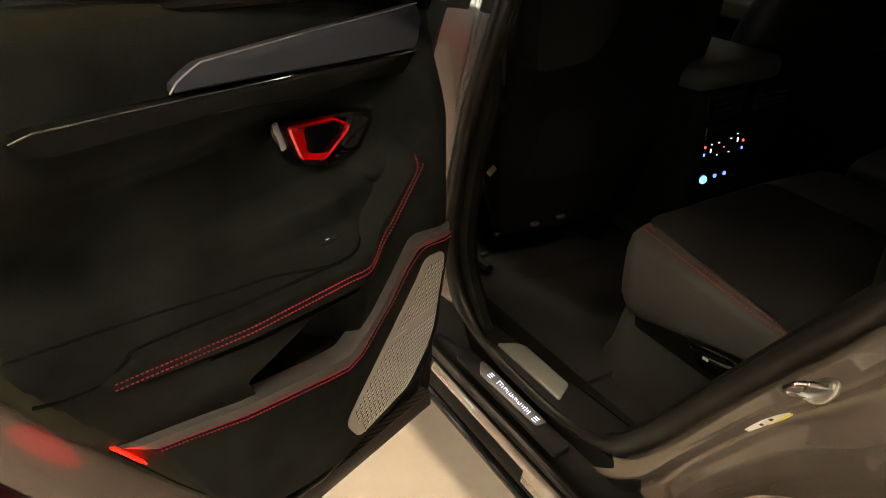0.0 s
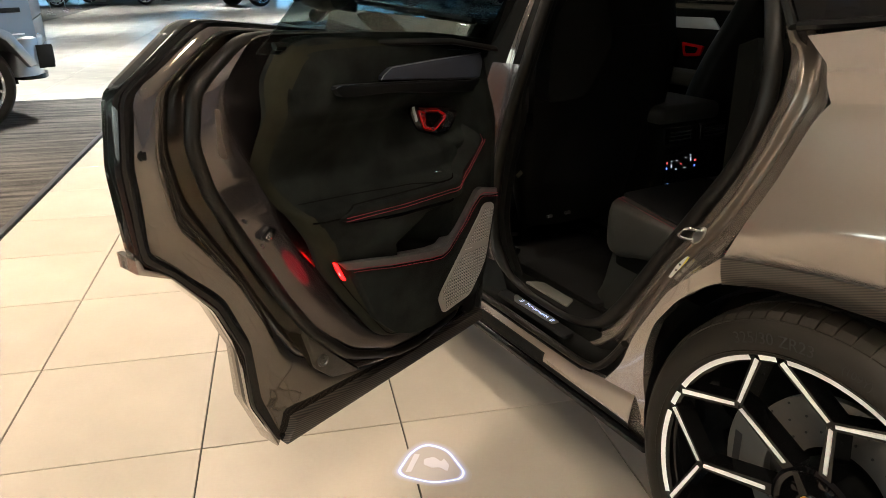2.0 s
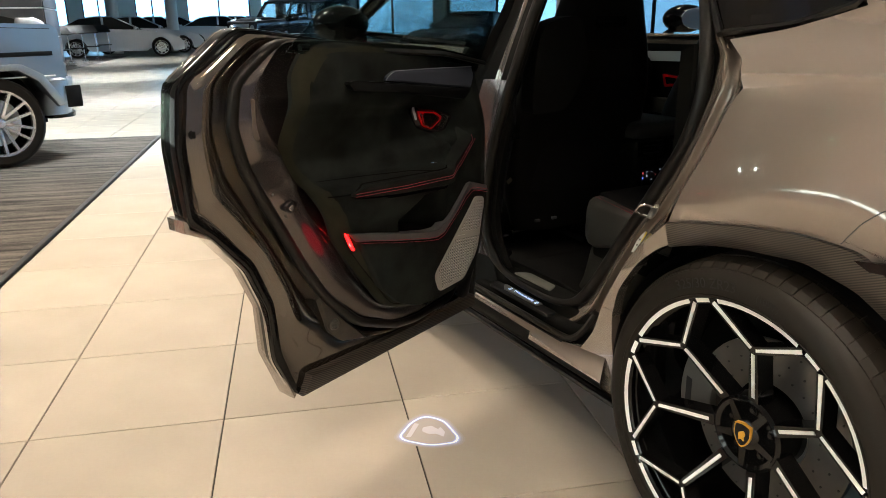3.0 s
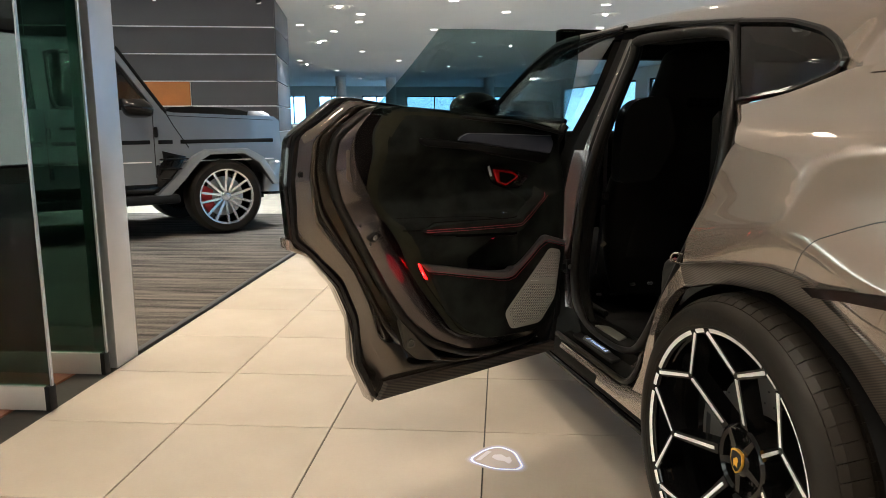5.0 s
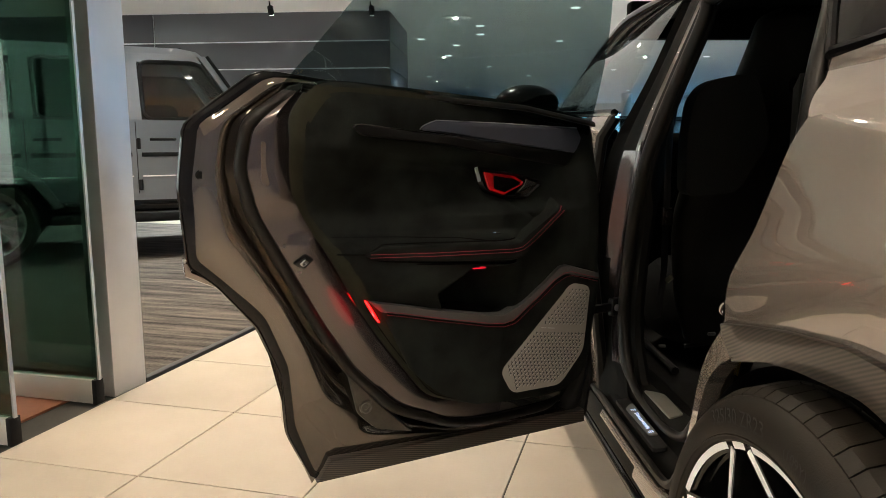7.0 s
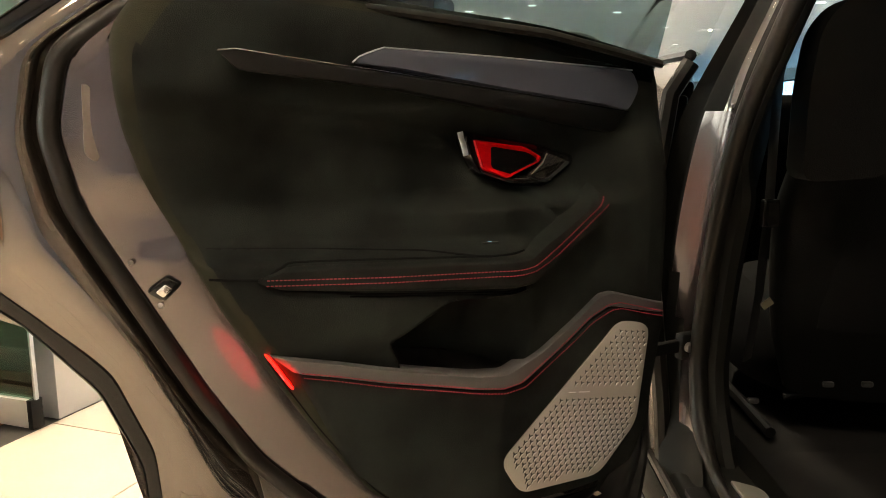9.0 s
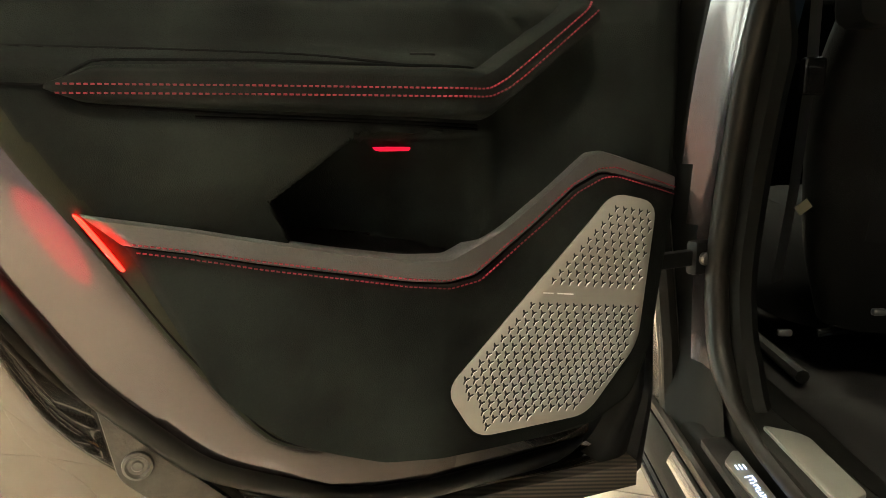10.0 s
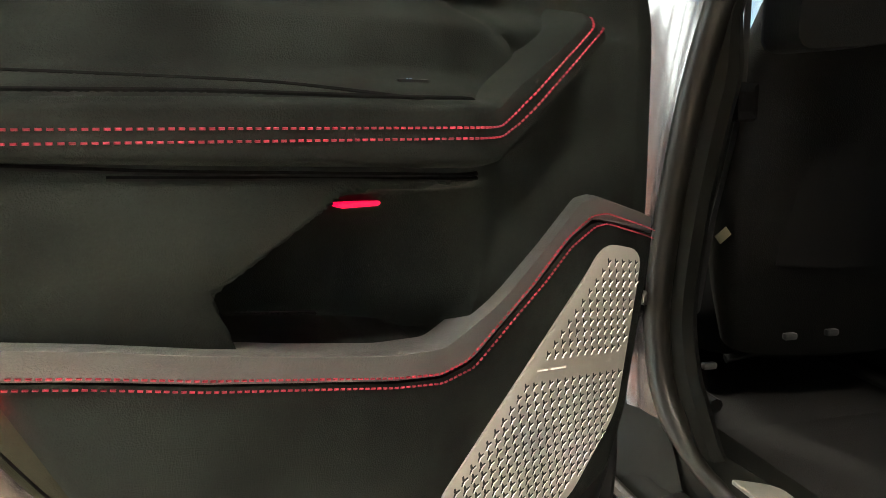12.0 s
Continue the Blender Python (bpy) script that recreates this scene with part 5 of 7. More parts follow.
part("belt_trim", tube([Vector((-0.905, y, 1.172 + 0.03 * (y - 1.25))) for y in np.linspace(1.33, 2.4, 8)], 0.012, 8), GLOSS_BLACK, fd)
mir = bmesh.new()
bmesh.ops.create_uvsphere(mir, u_segments=24, v_segments=14, radius=1)
mir.transform(Matrix.Translation((-1.04, 2.17, 1.245)) @ pose(0, 0, 0, 0, 0, 12) @ Matrix.Diagonal((0.135, 0.075, 0.075, 1)))
far_mir = mir.copy()
far_mir.transform(Matrix.Translation((2 * XC, 0, 0)) @ Matrix.Diagonal((-1, 1, 1, 1)))
bmesh.ops.recalc_face_normals(far_mir, faces=far_mir.faces)
part("mirror", mir, GLOSS_BLACK, fd, "gloss black door mirror")
far_mirror = part("mirror", far_mir, GLOSS_BLACK, car, "gloss black far door mirror")
part("mirror_glass", prism([(1.0 + 0.108 * math.cos(t), 1.245 + 0.058 * math.sin(t)) for t in np.linspace(0, 2 * math.pi, 28, endpoint=False)], 2.085, 2.110, lambda a, b, c: Vector((a, c - 0.2 * (a - 1.0), b)), 0.003), CHROME, far_mirror, "bright mirror glass")
part("mirror_foot", tube([(0.84, 2.17, 1.16), (0.90, 2.17, 1.19), (0.96, 2.17, 1.20)], 0.02, 8), GLOSS_BLACK, far_mirror)
part("mirror_arm", tube([(-0.93, 2.17, 1.18), (-0.985, 2.17, 1.19), (-1.02, 2.17, 1.20)], 0.02, 8), GLOSS_BLACK, fd)
# nose, seen over the door only a little, and the far side
nose = box(-0.86, 0.80, 2.4, 3.9, 0.35, 1.02, 0.12, seg=4)
part("bonnet", nose, PAINT, car, "grey-brown bonnet")
far = [[Vector((2 * XC - side_x(-0.9, z) - 0.03, y, z)) for y in np.linspace(-1.1, 2.45, 18)] for z in zsf]
part("far_side", sheet(far)[0], PAINT, car)
part("tail", prism([(-0.93, 0.45), (0.87, 0.45), (0.87, 1.0), (0.72, 1.25), (-0.73, 1.25), (-0.93, 1.0)], 0, 0.03, lambda a, b, c: Vector((a, -1.1 + c, b))), PAINT, car)
part("rear_glass", sheet([[Vector((lerp(dx, 2 * XC - dx, i / 6), -1.09, z)) for i in range(7)] for dx, z in ((-0.70, 1.25), (-0.69, 1.33))])[0], CAR_GLASS, car)

# ---- rear wheel ----
WC = Vector((-1.05, 0.0, 0.39))


def wp(a, b, c):
    """a: backwards along the car, b: up, c: into the car, from the wheel's outer face."""
    return WC + Vector((c, -a, b))


wheel = part("wheel", lathe([(0.300, 0.012), (0.312, 0.004), (0.316, 0.006), (0.314, 0.022), (0.300, 0.03), (0.292, 0.06), (0.288, 0.14), (0.290, 0.27), (0.312, 0.28)], wp, 84), GLOSS_BLACK, car, "black alloy wheel with pale machined spokes")
TYRE_P = [(0.309, 0.012), (0.316, -0.002), (0.330, -0.008), (0.350, -0.006), (0.366, 0.004), (0.3755, 0.018), (0.381, 0.036), (0.386, 0.075), (0.387, 0.16), (0.386, 0.245), (0.380, 0.29), (0.350, 0.315), (0.312, 0.30)]
part("tyre", lathe(TYRE_P, wp, 96), TYRE, wheel, "wide low-profile black tyre")


def ring_ridge(r, c, w):
    return lathe([(r - w, c + 0.0006), (r, c - 0.0012), (r + w, c + 0.0006)], wp, 96)


part("bead_ridge", ring_ridge(0.3225, -0.0058, 0.002), TYRE, wheel)
# tread blocks at the shoulder and round the tread
tread = bmesh.new()
N = 72
for i in range(N):
    t0, t1 = 2 * math.pi * i / N, 2 * math.pi * (i + 0.93) / N
    for (c0, r0, c1, r1, sk) in ((0.017, 0.3775, 0.034, 0.3870, 0.15), (0.034, 0.3870, 0.075, 0.3935, 0.4), (0.083, 0.3945, 0.130, 0.3950, 0.2), (0.138, 0.3950, 0.180, 0.3950, 0.0)):
        pts = [(t, c, r) for t, c, r in ((t0, c0, r0), (t1, c0, r0), (t1 + sk * 0.05, c1, r1), (t0 + sk * 0.05, c1, r1))]
        if c0 == 0.034:
            pts = [(t0 + 0.0075, c0, r0), (t1 + 0.0075, c0, r0), *pts[2:]]
        lo = [tread.verts.new(wp((r - 0.010) * math.cos(t), (r - 0.010) * math.sin(t), c)) for t, c, r in pts]
        hi = [tread.verts.new(wp(r * math.cos(t), r * math.sin(t), c)) for t, c, r in pts]
        tread.faces.new(hi)
        for k in range(4):
            tread.faces.new((lo[k], lo[(k + 1) % 4], hi[(k + 1) % 4], hi[k]))
part("tread", tread, TYRE, wheel, "grooved tyre tread")


def bar(p0, p1, w0, w1, c0, c1, deep, bm):
    """A flat-topped spoke between two points of the wheel's face."""
    p0, p1 = Vector(p0), Vector(p1)
    t = (p1 - p0).normalized()
    s = Vector((-t.y, t.x))
    lo = [bm.verts.new(wp(q.x, q.y, c + deep)) for q, c in ((p0 - s * w0 * 1.25, c0), (p0 + s * w0 * 1.25, c0), (p1 + s * w1 * 1.25, c1), (p1 - s * w1 * 1.25, c1))]
    hi = [bm.verts.new(wp(q.x, q.y, c)) for q, c in ((p0 - s * w0, c0), (p0 + s * w0, c0), (p1 + s * w1, c1), (p1 - s * w1, c1))]
    bm.faces.new(hi)
    bm.faces.new(lo)
    for k in range(4):
        bm.faces.new((lo[k], lo[(k + 1) % 4], hi[(k + 1) % 4], hi[k]))


def polar(r, deg):
    return (r * math.cos(radians(deg)), r * math.sin(radians(deg)))


for i in range(7):
    a0 = 31.4 + i * 360 / 7
    arms, faces = bmesh.new(), bmesh.new()
    node = polar(0.222, a0)
    ends = [polar(0.305, a0 - 21), polar(0.305, a0 + 21)]
    for e in ends:
        bar(node, e, 0.0078, 0.0095, 0.019, 0.005, 0.040, arms)
        n2 = Vector(node).lerp(Vector(e), 0.06)
        bar(n2, Vector(node).lerp(Vector(e), 0.99), 0.0031, 0.0041, 0.0172, 0.0032, 0.003, faces)
    inner = polar(0.085, a0)
    bar(node, inner, 0.0090, 0.013, 0.020, 0.062, 0.045, arms)
    bar(Vector(node).lerp(Vector(inner), 0.06), Vector(node).lerp(Vector(inner), 0.92), 0.0030, 0.0039, 0.0182, 0.0575, 0.003, faces)
    # machined segments of the rim flange
    for d0, d1, w in ((-18.5, 18.5, 0.0040), (22.5, 29.2, 0.0040)):
        seg = [a0 + lerp(d0, d1, k / 10) for k in range(11)]
        sheet([[wp(*polar(r, d), c) for d in seg] for r, c in ((0.3135, 0.0010), (0.3115 - w * 2, 0.0040))], bm=faces)
    part("spoke", arms, GLOSS_BLACK, wheel, "gloss black spoke")
    part("spoke_face", faces, WHITE_RIM, wheel, "pale machined spoke face")
hubm = lathe([(0.0, 0.0590), (0.031, 0.0590), (0.036, 0.0625), (0.041, 0.080), (0.064, 0.082), (0.070, 0.066), (0.079, 0.0610), (0.087, 0.067), (0.088, 0.15)], wp, 60)
part("hub", hubm, GLOSS_BLACK, wheel, "gloss black dished wheel hub")
for i in range(5):
    rib = bmesh.new()
    bar(polar(0.033, 54 + 72 * i), polar(0.077, 54 + 72 * i), 0.0095, 0.0065, 0.0600, 0.0615, 0.03, rib)
    part("hub_rib", rib, GLOSS_BLACK, wheel, "gloss black hub rib")
    cx, cy = polar(0.0530, 18 + 72 * i)
    ringm = lathe([(0.0095, 0.0790), (0.0112, 0.0760), (0.0128, 0.0765), (0.0138, 0.0815)], lambda a, b, h: wp(a + cx, b + cy, h), 20)
    part("bolt_ring", ringm, GLOSS_BLACK, wheel, "gloss black bolt ring")
    part("bolt_cap", cyl(0.0075, 0.006, Matrix.Translation(wp(cx, cy, 0.0790)) @ pose(0, 0, 0, 0, 90, 0), 6, 0.0015), GLOSS_BLACK, wheel, "gloss black wheel bolt")
shield = [(-0.021, 0.026), (0.0, 0.031), (0.021, 0.026), (0.022, 0.0), (0.013, -0.020), (0.0, -0.030), (-0.013, -0.020), (-0.022, 0.0)]
GOLD = mat("gold_badge", (0.8, 0.42, 0.05), 0.3, 0.4, stain=0.05)
part("centre_badge", prism(rounded(shield, 0.006, 3), 0.061, 0.053, wp), GOLD, wheel, "gold shield shaped centre badge")
part("badge_field", prism([(a * 0.86, b * 0.86) for a, b in rounded(shield, 0.006, 3)], 0.056, 0.0520, wp), GLOSS_BLACK, wheel, "black badge field")
part("badge_mark", prism(rounded([(-0.009, 0.004), (0.004, 0.013), (0.010, 0.006), (0.006, -0.004), (0.008, -0.012), (-0.002, -0.008), (-0.006, -0.014)], 0.003, 2), 0.053, 0.0512, wp), GOLD, wheel, "gold animal mark as a plain shape")
# brake disc and caliper
part("brake_disc", lathe([(0.10, 0.135), (0.200, 0.135), (0.200, 0.150), (0.10, 0.150)], wp, 64), mat("disc_iron", (0.10, 0.096, 0.09), 0.38, 0.7, stain=0.1, stain_size=20), wheel, "grey drilled brake disc")
dots = bmesh.new()
for r in (0.13, 0.16, 0.19):
    for k in range(24):
        cx, cy = polar(r, 15 * k + r * 300)
        cyl(0.0026, 0.003, Matrix.Translation(wp(cx, cy, 0.1345)) @ pose(0, 0, 0, 0, 90, 0), 8, bm=dots)
tagged(part("disc_drilling", dots, GRILLE_HOLE, wheel), kind="stuff")
cal = [polar(0.235, d) for d in range(158, 200, 6)] + [polar(0.145, d) for d in range(196, 156, -6)]
part("caliper", prism(rounded(cal, 0.01, 2), 0.115, 0.165, wp, 0.004), mat("grey_caliper", (0.12, 0.115, 0.105), 0.35, 0.3, stain=0.05), wheel, "grey brake caliper")
part("caliper_bar", prism([polar(0.222, 172), polar(0.222, 190), polar(0.205, 190), polar(0.205, 172)], 0.116, 0.1135, wp), GRILLE_HOLE, wheel)


def text_mesh(words, size):
    cu = bpy.data.curves.new("letters", "FONT")
    cu.body, cu.size, cu.align_x, cu.align_y = words, size, "CENTER", "CENTER"
    ob = new("letters", cu)
    bpy.context.view_layer.update()
    me = bpy.data.meshes.new_from_object(ob.evaluated_get(bpy.context.evaluated_depsgraph_get()))
    bm = bmesh.new()
    bm.from_mesh(me)
    bpy.data.objects.remove(ob)
    bpy.data.curves.remove(cu)
    bpy.data.meshes.remove(me)
    return bm


# size marking, raised on the sidewall
for words, deg, size in (("325/30 ZR23", 105, 0.031), ("(109Y)", 79, 0.020)):
    bm = text_mesh(words, size)
    for v in bm.verts:
        r, d = 0.347 + v.co.y, radians(deg) - v.co.x / 0.347
        v.co = wp(r * math.cos(d), r * math.sin(d), -0.0085 - v.co.z)
    part("size_marking", bm, mat("sidewall_letters", (0.0022, 0.002, 0.0018), 0.7), wheel, "raised tyre size letters", loose=True)

# ---- the cabin ----
BLACK_TRIM = mat("black_cabin_trim", (0.0032, 0.0034, 0.0029), 0.75, grain=0.15, grain_size=300, stain=0.15, bump=0.2, bump_size=600, spec=0.03)
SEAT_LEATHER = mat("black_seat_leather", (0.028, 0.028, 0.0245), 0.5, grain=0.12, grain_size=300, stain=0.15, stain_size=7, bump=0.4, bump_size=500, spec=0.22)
# darker copy of the seat leather, with the front seats' shade in its colour
SHADED_LEATHER = mat("black_shaded_seat_leather", (0.0042, 0.0043, 0.0040), 0.55, grain=0.12, grain_size=300, stain=0.15, stain_size=7, bump=0.4, bump_size=500, spec=0.12)
SEAT_SUEDE = mat("black_seat_suede", (0.009, 0.009, 0.0092), 0.95, grain=0.25, grain_size=500, stain=0.25, stain_size=8, spec=0.1)
part("cabin_floor", box(-0.85, 0.79, 0.25, 2.45, 0.28, 0.335), CABIN_CARPET, car, "dark carpeted cabin floor")
part("floor_tunnel", box(-0.20, 0.12, 0.9, 2.3, 0.335, 0.43, 0.04, seg=4), CABIN_CARPET, car)
part("floor_mat", prism(rounded([(-0.77, 0.95), (-0.77, 1.35), (-0.25, 1.35), (-0.25, 0.95)], 0.04, 4), 0.0, 0.012, flat_z(0.337), 0.004), CABIN_CARPET, car, "dark floor mat")
part("inner_pillar", prism(rounded([(1.215, 0.38), (1.36, 0.38), (1.36, 1.16), (1.24, 1.50), (1.10, 1.50), (1.112, 1.06), (1.178, 0.88), (1.218, 0.74), (1.240, 0.58), (1.232, 0.46)], 0.02, 3), 0.0, 0.012, lambda a, b, c: Vector((lerp(-0.858, -0.71, sstep(1.0, 1.5, b)) + c, a, b)), 0.004), BLACK_TRIM, car, "black pillar trim")
VENT_AT = lambda a, b, c: Vector((-0.860 - c, a, b))
vent_face = part("pillar_vent", prism(rounded([(1.236, 1.046), (1.140, 1.038), (1.146, 0.973), (1.232, 0.978)], 0.010, 3), 0.0, 0.004, VENT_AT, 0.0015), SATIN_BLACK, car, "black pillar air vent")
holes = bmesh.new()
for i in range(5):
    for j in range(8):
        y, z = 1.152 + 0.0105 * i + 0.005 * (j % 2), 0.984 + 0.0068 * j
        cyl(0.0024, 0.001, Matrix.Translation(VENT_AT(y, z, 0.0042)) @ pose(0, 0, 0, 0, 90, 0), 6, bm=holes)
tagged(part("vent_hole", holes, GRILLE_HOLE, vent_face, "small round vent holes"), kind="stuff")
# headlining and inner faces
rows = []
for y in np.linspace(-1.05, 1.95, 18):
    dx, dz = drip(y)
    rows.append([Vector((lerp(dx + 0.02, 2 * XC - dx - 0.02, i / 16), y, lerp(dz - 0.012, roof_z(y) - 0.035, math.sin(min(i, 16 - i) / 8 * math.pi / 2) ** 0.62))) for i in range(17)])
part("headlining", sheet(rows)[0], SEAT_SUEDE, car, "black suede headlining")
part("windscreen_header", box(-0.70, 0.64, 1.92, 1.98, 1.465, 1.60, 0.01), BLACK_TRIM, car, "black windscreen header trim")
part("parcel_wall", box(-0.80, 0.74, -0.12, -0.08, 0.30, 1.22), BLACK_TRIM, car)
part("inner_quarter", prism([(0.52, 0.36), (0.36, 0.80), (0.27, 1.05), (0.28, 1.17), (-0.12, 1.19), (-0.12, 0.36)], 0, 0.02, lambda a, b, c: Vector((-0.83 + 0.03 * sstep(1.1, 1.2, b) + c, a, b))), BLACK_TRIM, car)
part("inner_corner", sheet([[Vector((-0.835, 0.30, z)), Vector((-0.86, 0.36, z)), Vector((-0.84, 0.42, z - 0.02))] for z in np.linspace(1.2, 0.8, 6)])[0], BLACK_TRIM, car)
# far side: doors, windows, handle
part("far_lining", box(0.76, 0.80, -0.1, 2.4, 0.30, 1.12, 0.01), BLACK_TRIM, car, "black far door lining")
part("far_arm", box(0.70, 0.77, 1.35, 2.2, 0.76, 0.84, 0.02, seg=3), SEAT_LEATHER, car)
part("far_inlay", prism(rounded([(1.85, 1.035), (2.30, 1.025), (2.30, 1.075), (1.90, 1.085)], 0.01, 3), 0, 0.008, lambda a, b, c: Vector((0.758 - c, a, b))), POST_MAT, car, "pale grey inlay")
hand = part("far_handle", prism(rounded([(2.075, 0.965), (1.935, 0.955), (1.955, 0.905), (2.055, 0.895)], 0.012, 3), 0, 0.012, lambda a, b, c: Vector((0.758 - c, a, b)), 0.004), RED_GLOSS, car, "red lacquered far door handle")
part("handle_cup", prism(rounded([(2.050, 0.950), (1.965, 0.945), (1.978, 0.918), (2.040, 0.912)], 0.008, 3), 0.010, 0.014, lambda a, b, c: Vector((0.758 - c, a, b))), GLOSS_BLACK, hand)
for y0, y1 in ((0.30, 0.36), (1.06, 1.18)):
    part("far_pillar", prism([(y0, 1.12), (y1, 1.12), (y1 + 0.05, 1.50), (y0 + 0.05, 1.50)], 0, 0.03, lambda a, b, c: Vector((lerp(0.82, 0.66, (b - 1.12) / 0.38) - c, a, b))), BLACK_TRIM, car)
part("far_glass", sheet([[Vector((x, y, z)) for y in np.linspace(-0.05, 2.3, 6)] for x, z in ((0.83, 1.14), (0.76, 1.32), (0.67, 1.49))])[0], TINT_GLASS, car, "tinted far side window glass")
# added black board that hides the bright far rear window
part("far_rear_trim", prism([(-0.12, 1.12), (1.20, 1.12), (1.24, 1.50), (-0.12, 1.5)], 0, 0.02, lambda a, b, c: Vector((lerp(0.81, 0.65, (b - 1.12) / 0.38) - c, a, b))), BLACK_TRIM, car)
part("front_screen", sheet([[Vector((x, lerp(2.75, 1.95, k), lerp(1.06, 1.53, k))) for x in np.linspace(-0.72, 0.66, 6)] for k in (0, 0.5, 1)])[0], LIGHT_GLASS, car, "windscreen glass")
part("binnacle", box(-0.58, -0.24, 2.04, 2.30, 0.95, 1.125, 0.05, seg=4), BLACK_TRIM, car, "black instrument binnacle")
part("dashboard", box(-0.80, 0.74, 2.1, 2.75, 0.55, 1.075, 0.08, seg=4), BLACK_TRIM, car, "black dashboard")
scr = part("screen", box(-0.150, 0.09, 2.085, 2.10, 0.84, 1.09, 0.004, None), GLOSS_BLACK, car, "lit centre display")
part("display", box(-0.142, 0.082, 2.080, 2.085, 0.955, 1.078), mat("display_blue", (0.1, 0.2, 0.4), 0.3, emit=(0.22, 0.30, 0.62), power=0.45), scr)
part("display", box(-0.142, 0.082, 2.080, 2.085, 0.85, 0.940), mat("display_cyan", (0.3, 0.6, 0.6), 0.3, emit=(0.25, 0.62, 0.68), power=0.7), scr)
for k in range(6):
    part("display_line", box(-0.136, 0.02 + 0.05 * (k % 2), 2.0785, 2.0800, 0.966 + 0.018 * k, 0.971 + 0.018 * k), mat("display_text", (0.7, 0.7, 0.8), 0.4, emit=(0.75, 0.8, 1.0), power=0.8), scr)


def padded(sections, n=28, power=2.6):
    """A cushion through rounded sections: (y, z, x centre, half width, half depth, tilt) from below to above."""
    rows = []
    for y, z, cx, hw, hd, tilt in sections:
        row = []
        for i in range(n):
            t = 2 * math.pi * i / n
            c, s = math.cos(t), math.sin(t)
            a = math.copysign(abs(c) ** (2 / power), c) * hw
            b = math.copysign(abs(s) ** (2 / power), s) * hd
            row.append(Vector((cx + a, y + b * math.cos(tilt), z + b * math.sin(tilt))))
        rows.append(row)
    rows = list(zip(*[softened(knots(c, 4), 2) for c in zip(*rows)]))
    bm, vs = sheet(rows, True)
    bm.faces.new(vs[0])
    bm.faces.new(vs[-1])
    return bm


def front_seat(cx):
    back = part("front_seat_back", padded([(1.46, 0.46, cx, 0.24, 0.06, 0.3), (1.44, 0.60, cx, 0.285, 0.085, 0.3), (1.38, 0.85, cx, 0.322, 0.085, 0.25), (1.32, 1.02, cx, 0.296, 0.075, 0.22), (1.28, 1.16, cx, 0.240, 0.065, 0.2), (1.26, 1.26, cx, 0.198, 0.062, 0.15), (1.25, 1.36, cx, 0.165, 0.062, 0.1), (1.25, 1.43, cx, 0.145, 0.05, 0.1), (1.25, 1.455, cx, 0.09, 0.03, 0.1)]), SHADED_LEATHER, car, "black leather front seat back with integral headrest")
    part("front_cushion", padded([(1.72, 0.42, cx, 0.26, 0.27, 0.0), (1.72, 0.50, cx, 0.275, 0.29, 0.0), (1.74, 0.60, cx, 0.27, 0.28, 0.05), (1.75, 0.64, cx, 0.22, 0.24, 0.05)]), SEAT_SUEDE, car, "black front seat cushion")
    part("back_shell", padded([(1.375, 0.62, cx, 0.22, 0.03, 0.3), (1.325, 0.85, cx, 0.232, 0.03, 0.25), (1.265, 1.05, cx, 0.20, 0.028, 0.22), (1.235, 1.15, cx, 0.15, 0.02, 0.2)]), SATIN_BLACK, back, "satin black seat shell")
    part("head_slot", box(cx - 0.07, cx + 0.07, 1.195, 1.215, 1.225, 1.265, 0.008), GLOSS_BLACK, back, "gloss black headrest slot")
    return back


near_seat = front_seat(-0.385)
# added shoulder piece, placed to close the bright gap between pillar and seat
part("seat_shoulder", prism(rounded([(-0.745, 0.94), (-0.752, 1.10), (-0.745, 1.200), (-0.715, 1.245), (-0.66, 1.262), (-0.58, 1.268), (-0.52, 1.10), (-0.60, 0.95)], 0.03, 4), 1.135, 1.225, lambda a, b, c: Vector((a, c + 0.12 * (1.2 - b), b)), 0.022, 3), SHADED_LEATHER, near_seat, "black padded seat shoulder")
front_seat(0.40)
for x in (-0.66, -0.29):
    part("seat_rail", tube([(x, 1.42, 0.36), (x, 1.62, 0.365), (x, 1.95, 0.365)], 0.013, 8), SATIN_BLACK, car, "black seat rail")
part("seat_harness", tube(softened(knots([(-0.62, 1.46, 0.43), (-0.50, 1.44, 0.455), (-0.38, 1.45, 0.44), (-0.27, 1.44, 0.46)], 6), 3), 0.008, 8), SATIN_BLACK, car, "black cable under the seat")
# front belt on the pillar, its buckle and tag, and clips under the seat
BELT = mat("black_belt_webbing", (0.022, 0.022, 0.022), 0.6, grain=0.3, grain_size=700, bump=0.3, bump_size=900, spec=0.3)
belt = part("seat_belt", tube(softened(knots([(-0.770, 1.225, 1.30), (-0.775, 1.228, 1.05), (-0.773, 1.231, 0.885), (-0.760, 1.275, 0.80), (-0.735, 1.345, 0.700), (-0.745, 1.36, 0.55)], 6), 2), 0.021, 8, 0.12), BELT, car, "black front seat belt")
part("belt_buckle", box(-0.790, -0.757, 1.216, 1.236, 0.852, 0.905, 0.006), GLOSS_BLACK, belt, "gloss black belt slider")
part("belt_tag", box(-0.012, 0.012, -0.001, 0.001, -0.008, 0.008, 0, Matrix.Translation((-0.722, 1.335, 0.678)) @ pose(0, 0, 0, 0, -38, 0)), mat("cream_belt_tag", (0.10, 0.094, 0.058), 0.6, grain=0.1, stain=0.1), belt, "cream belt tag")
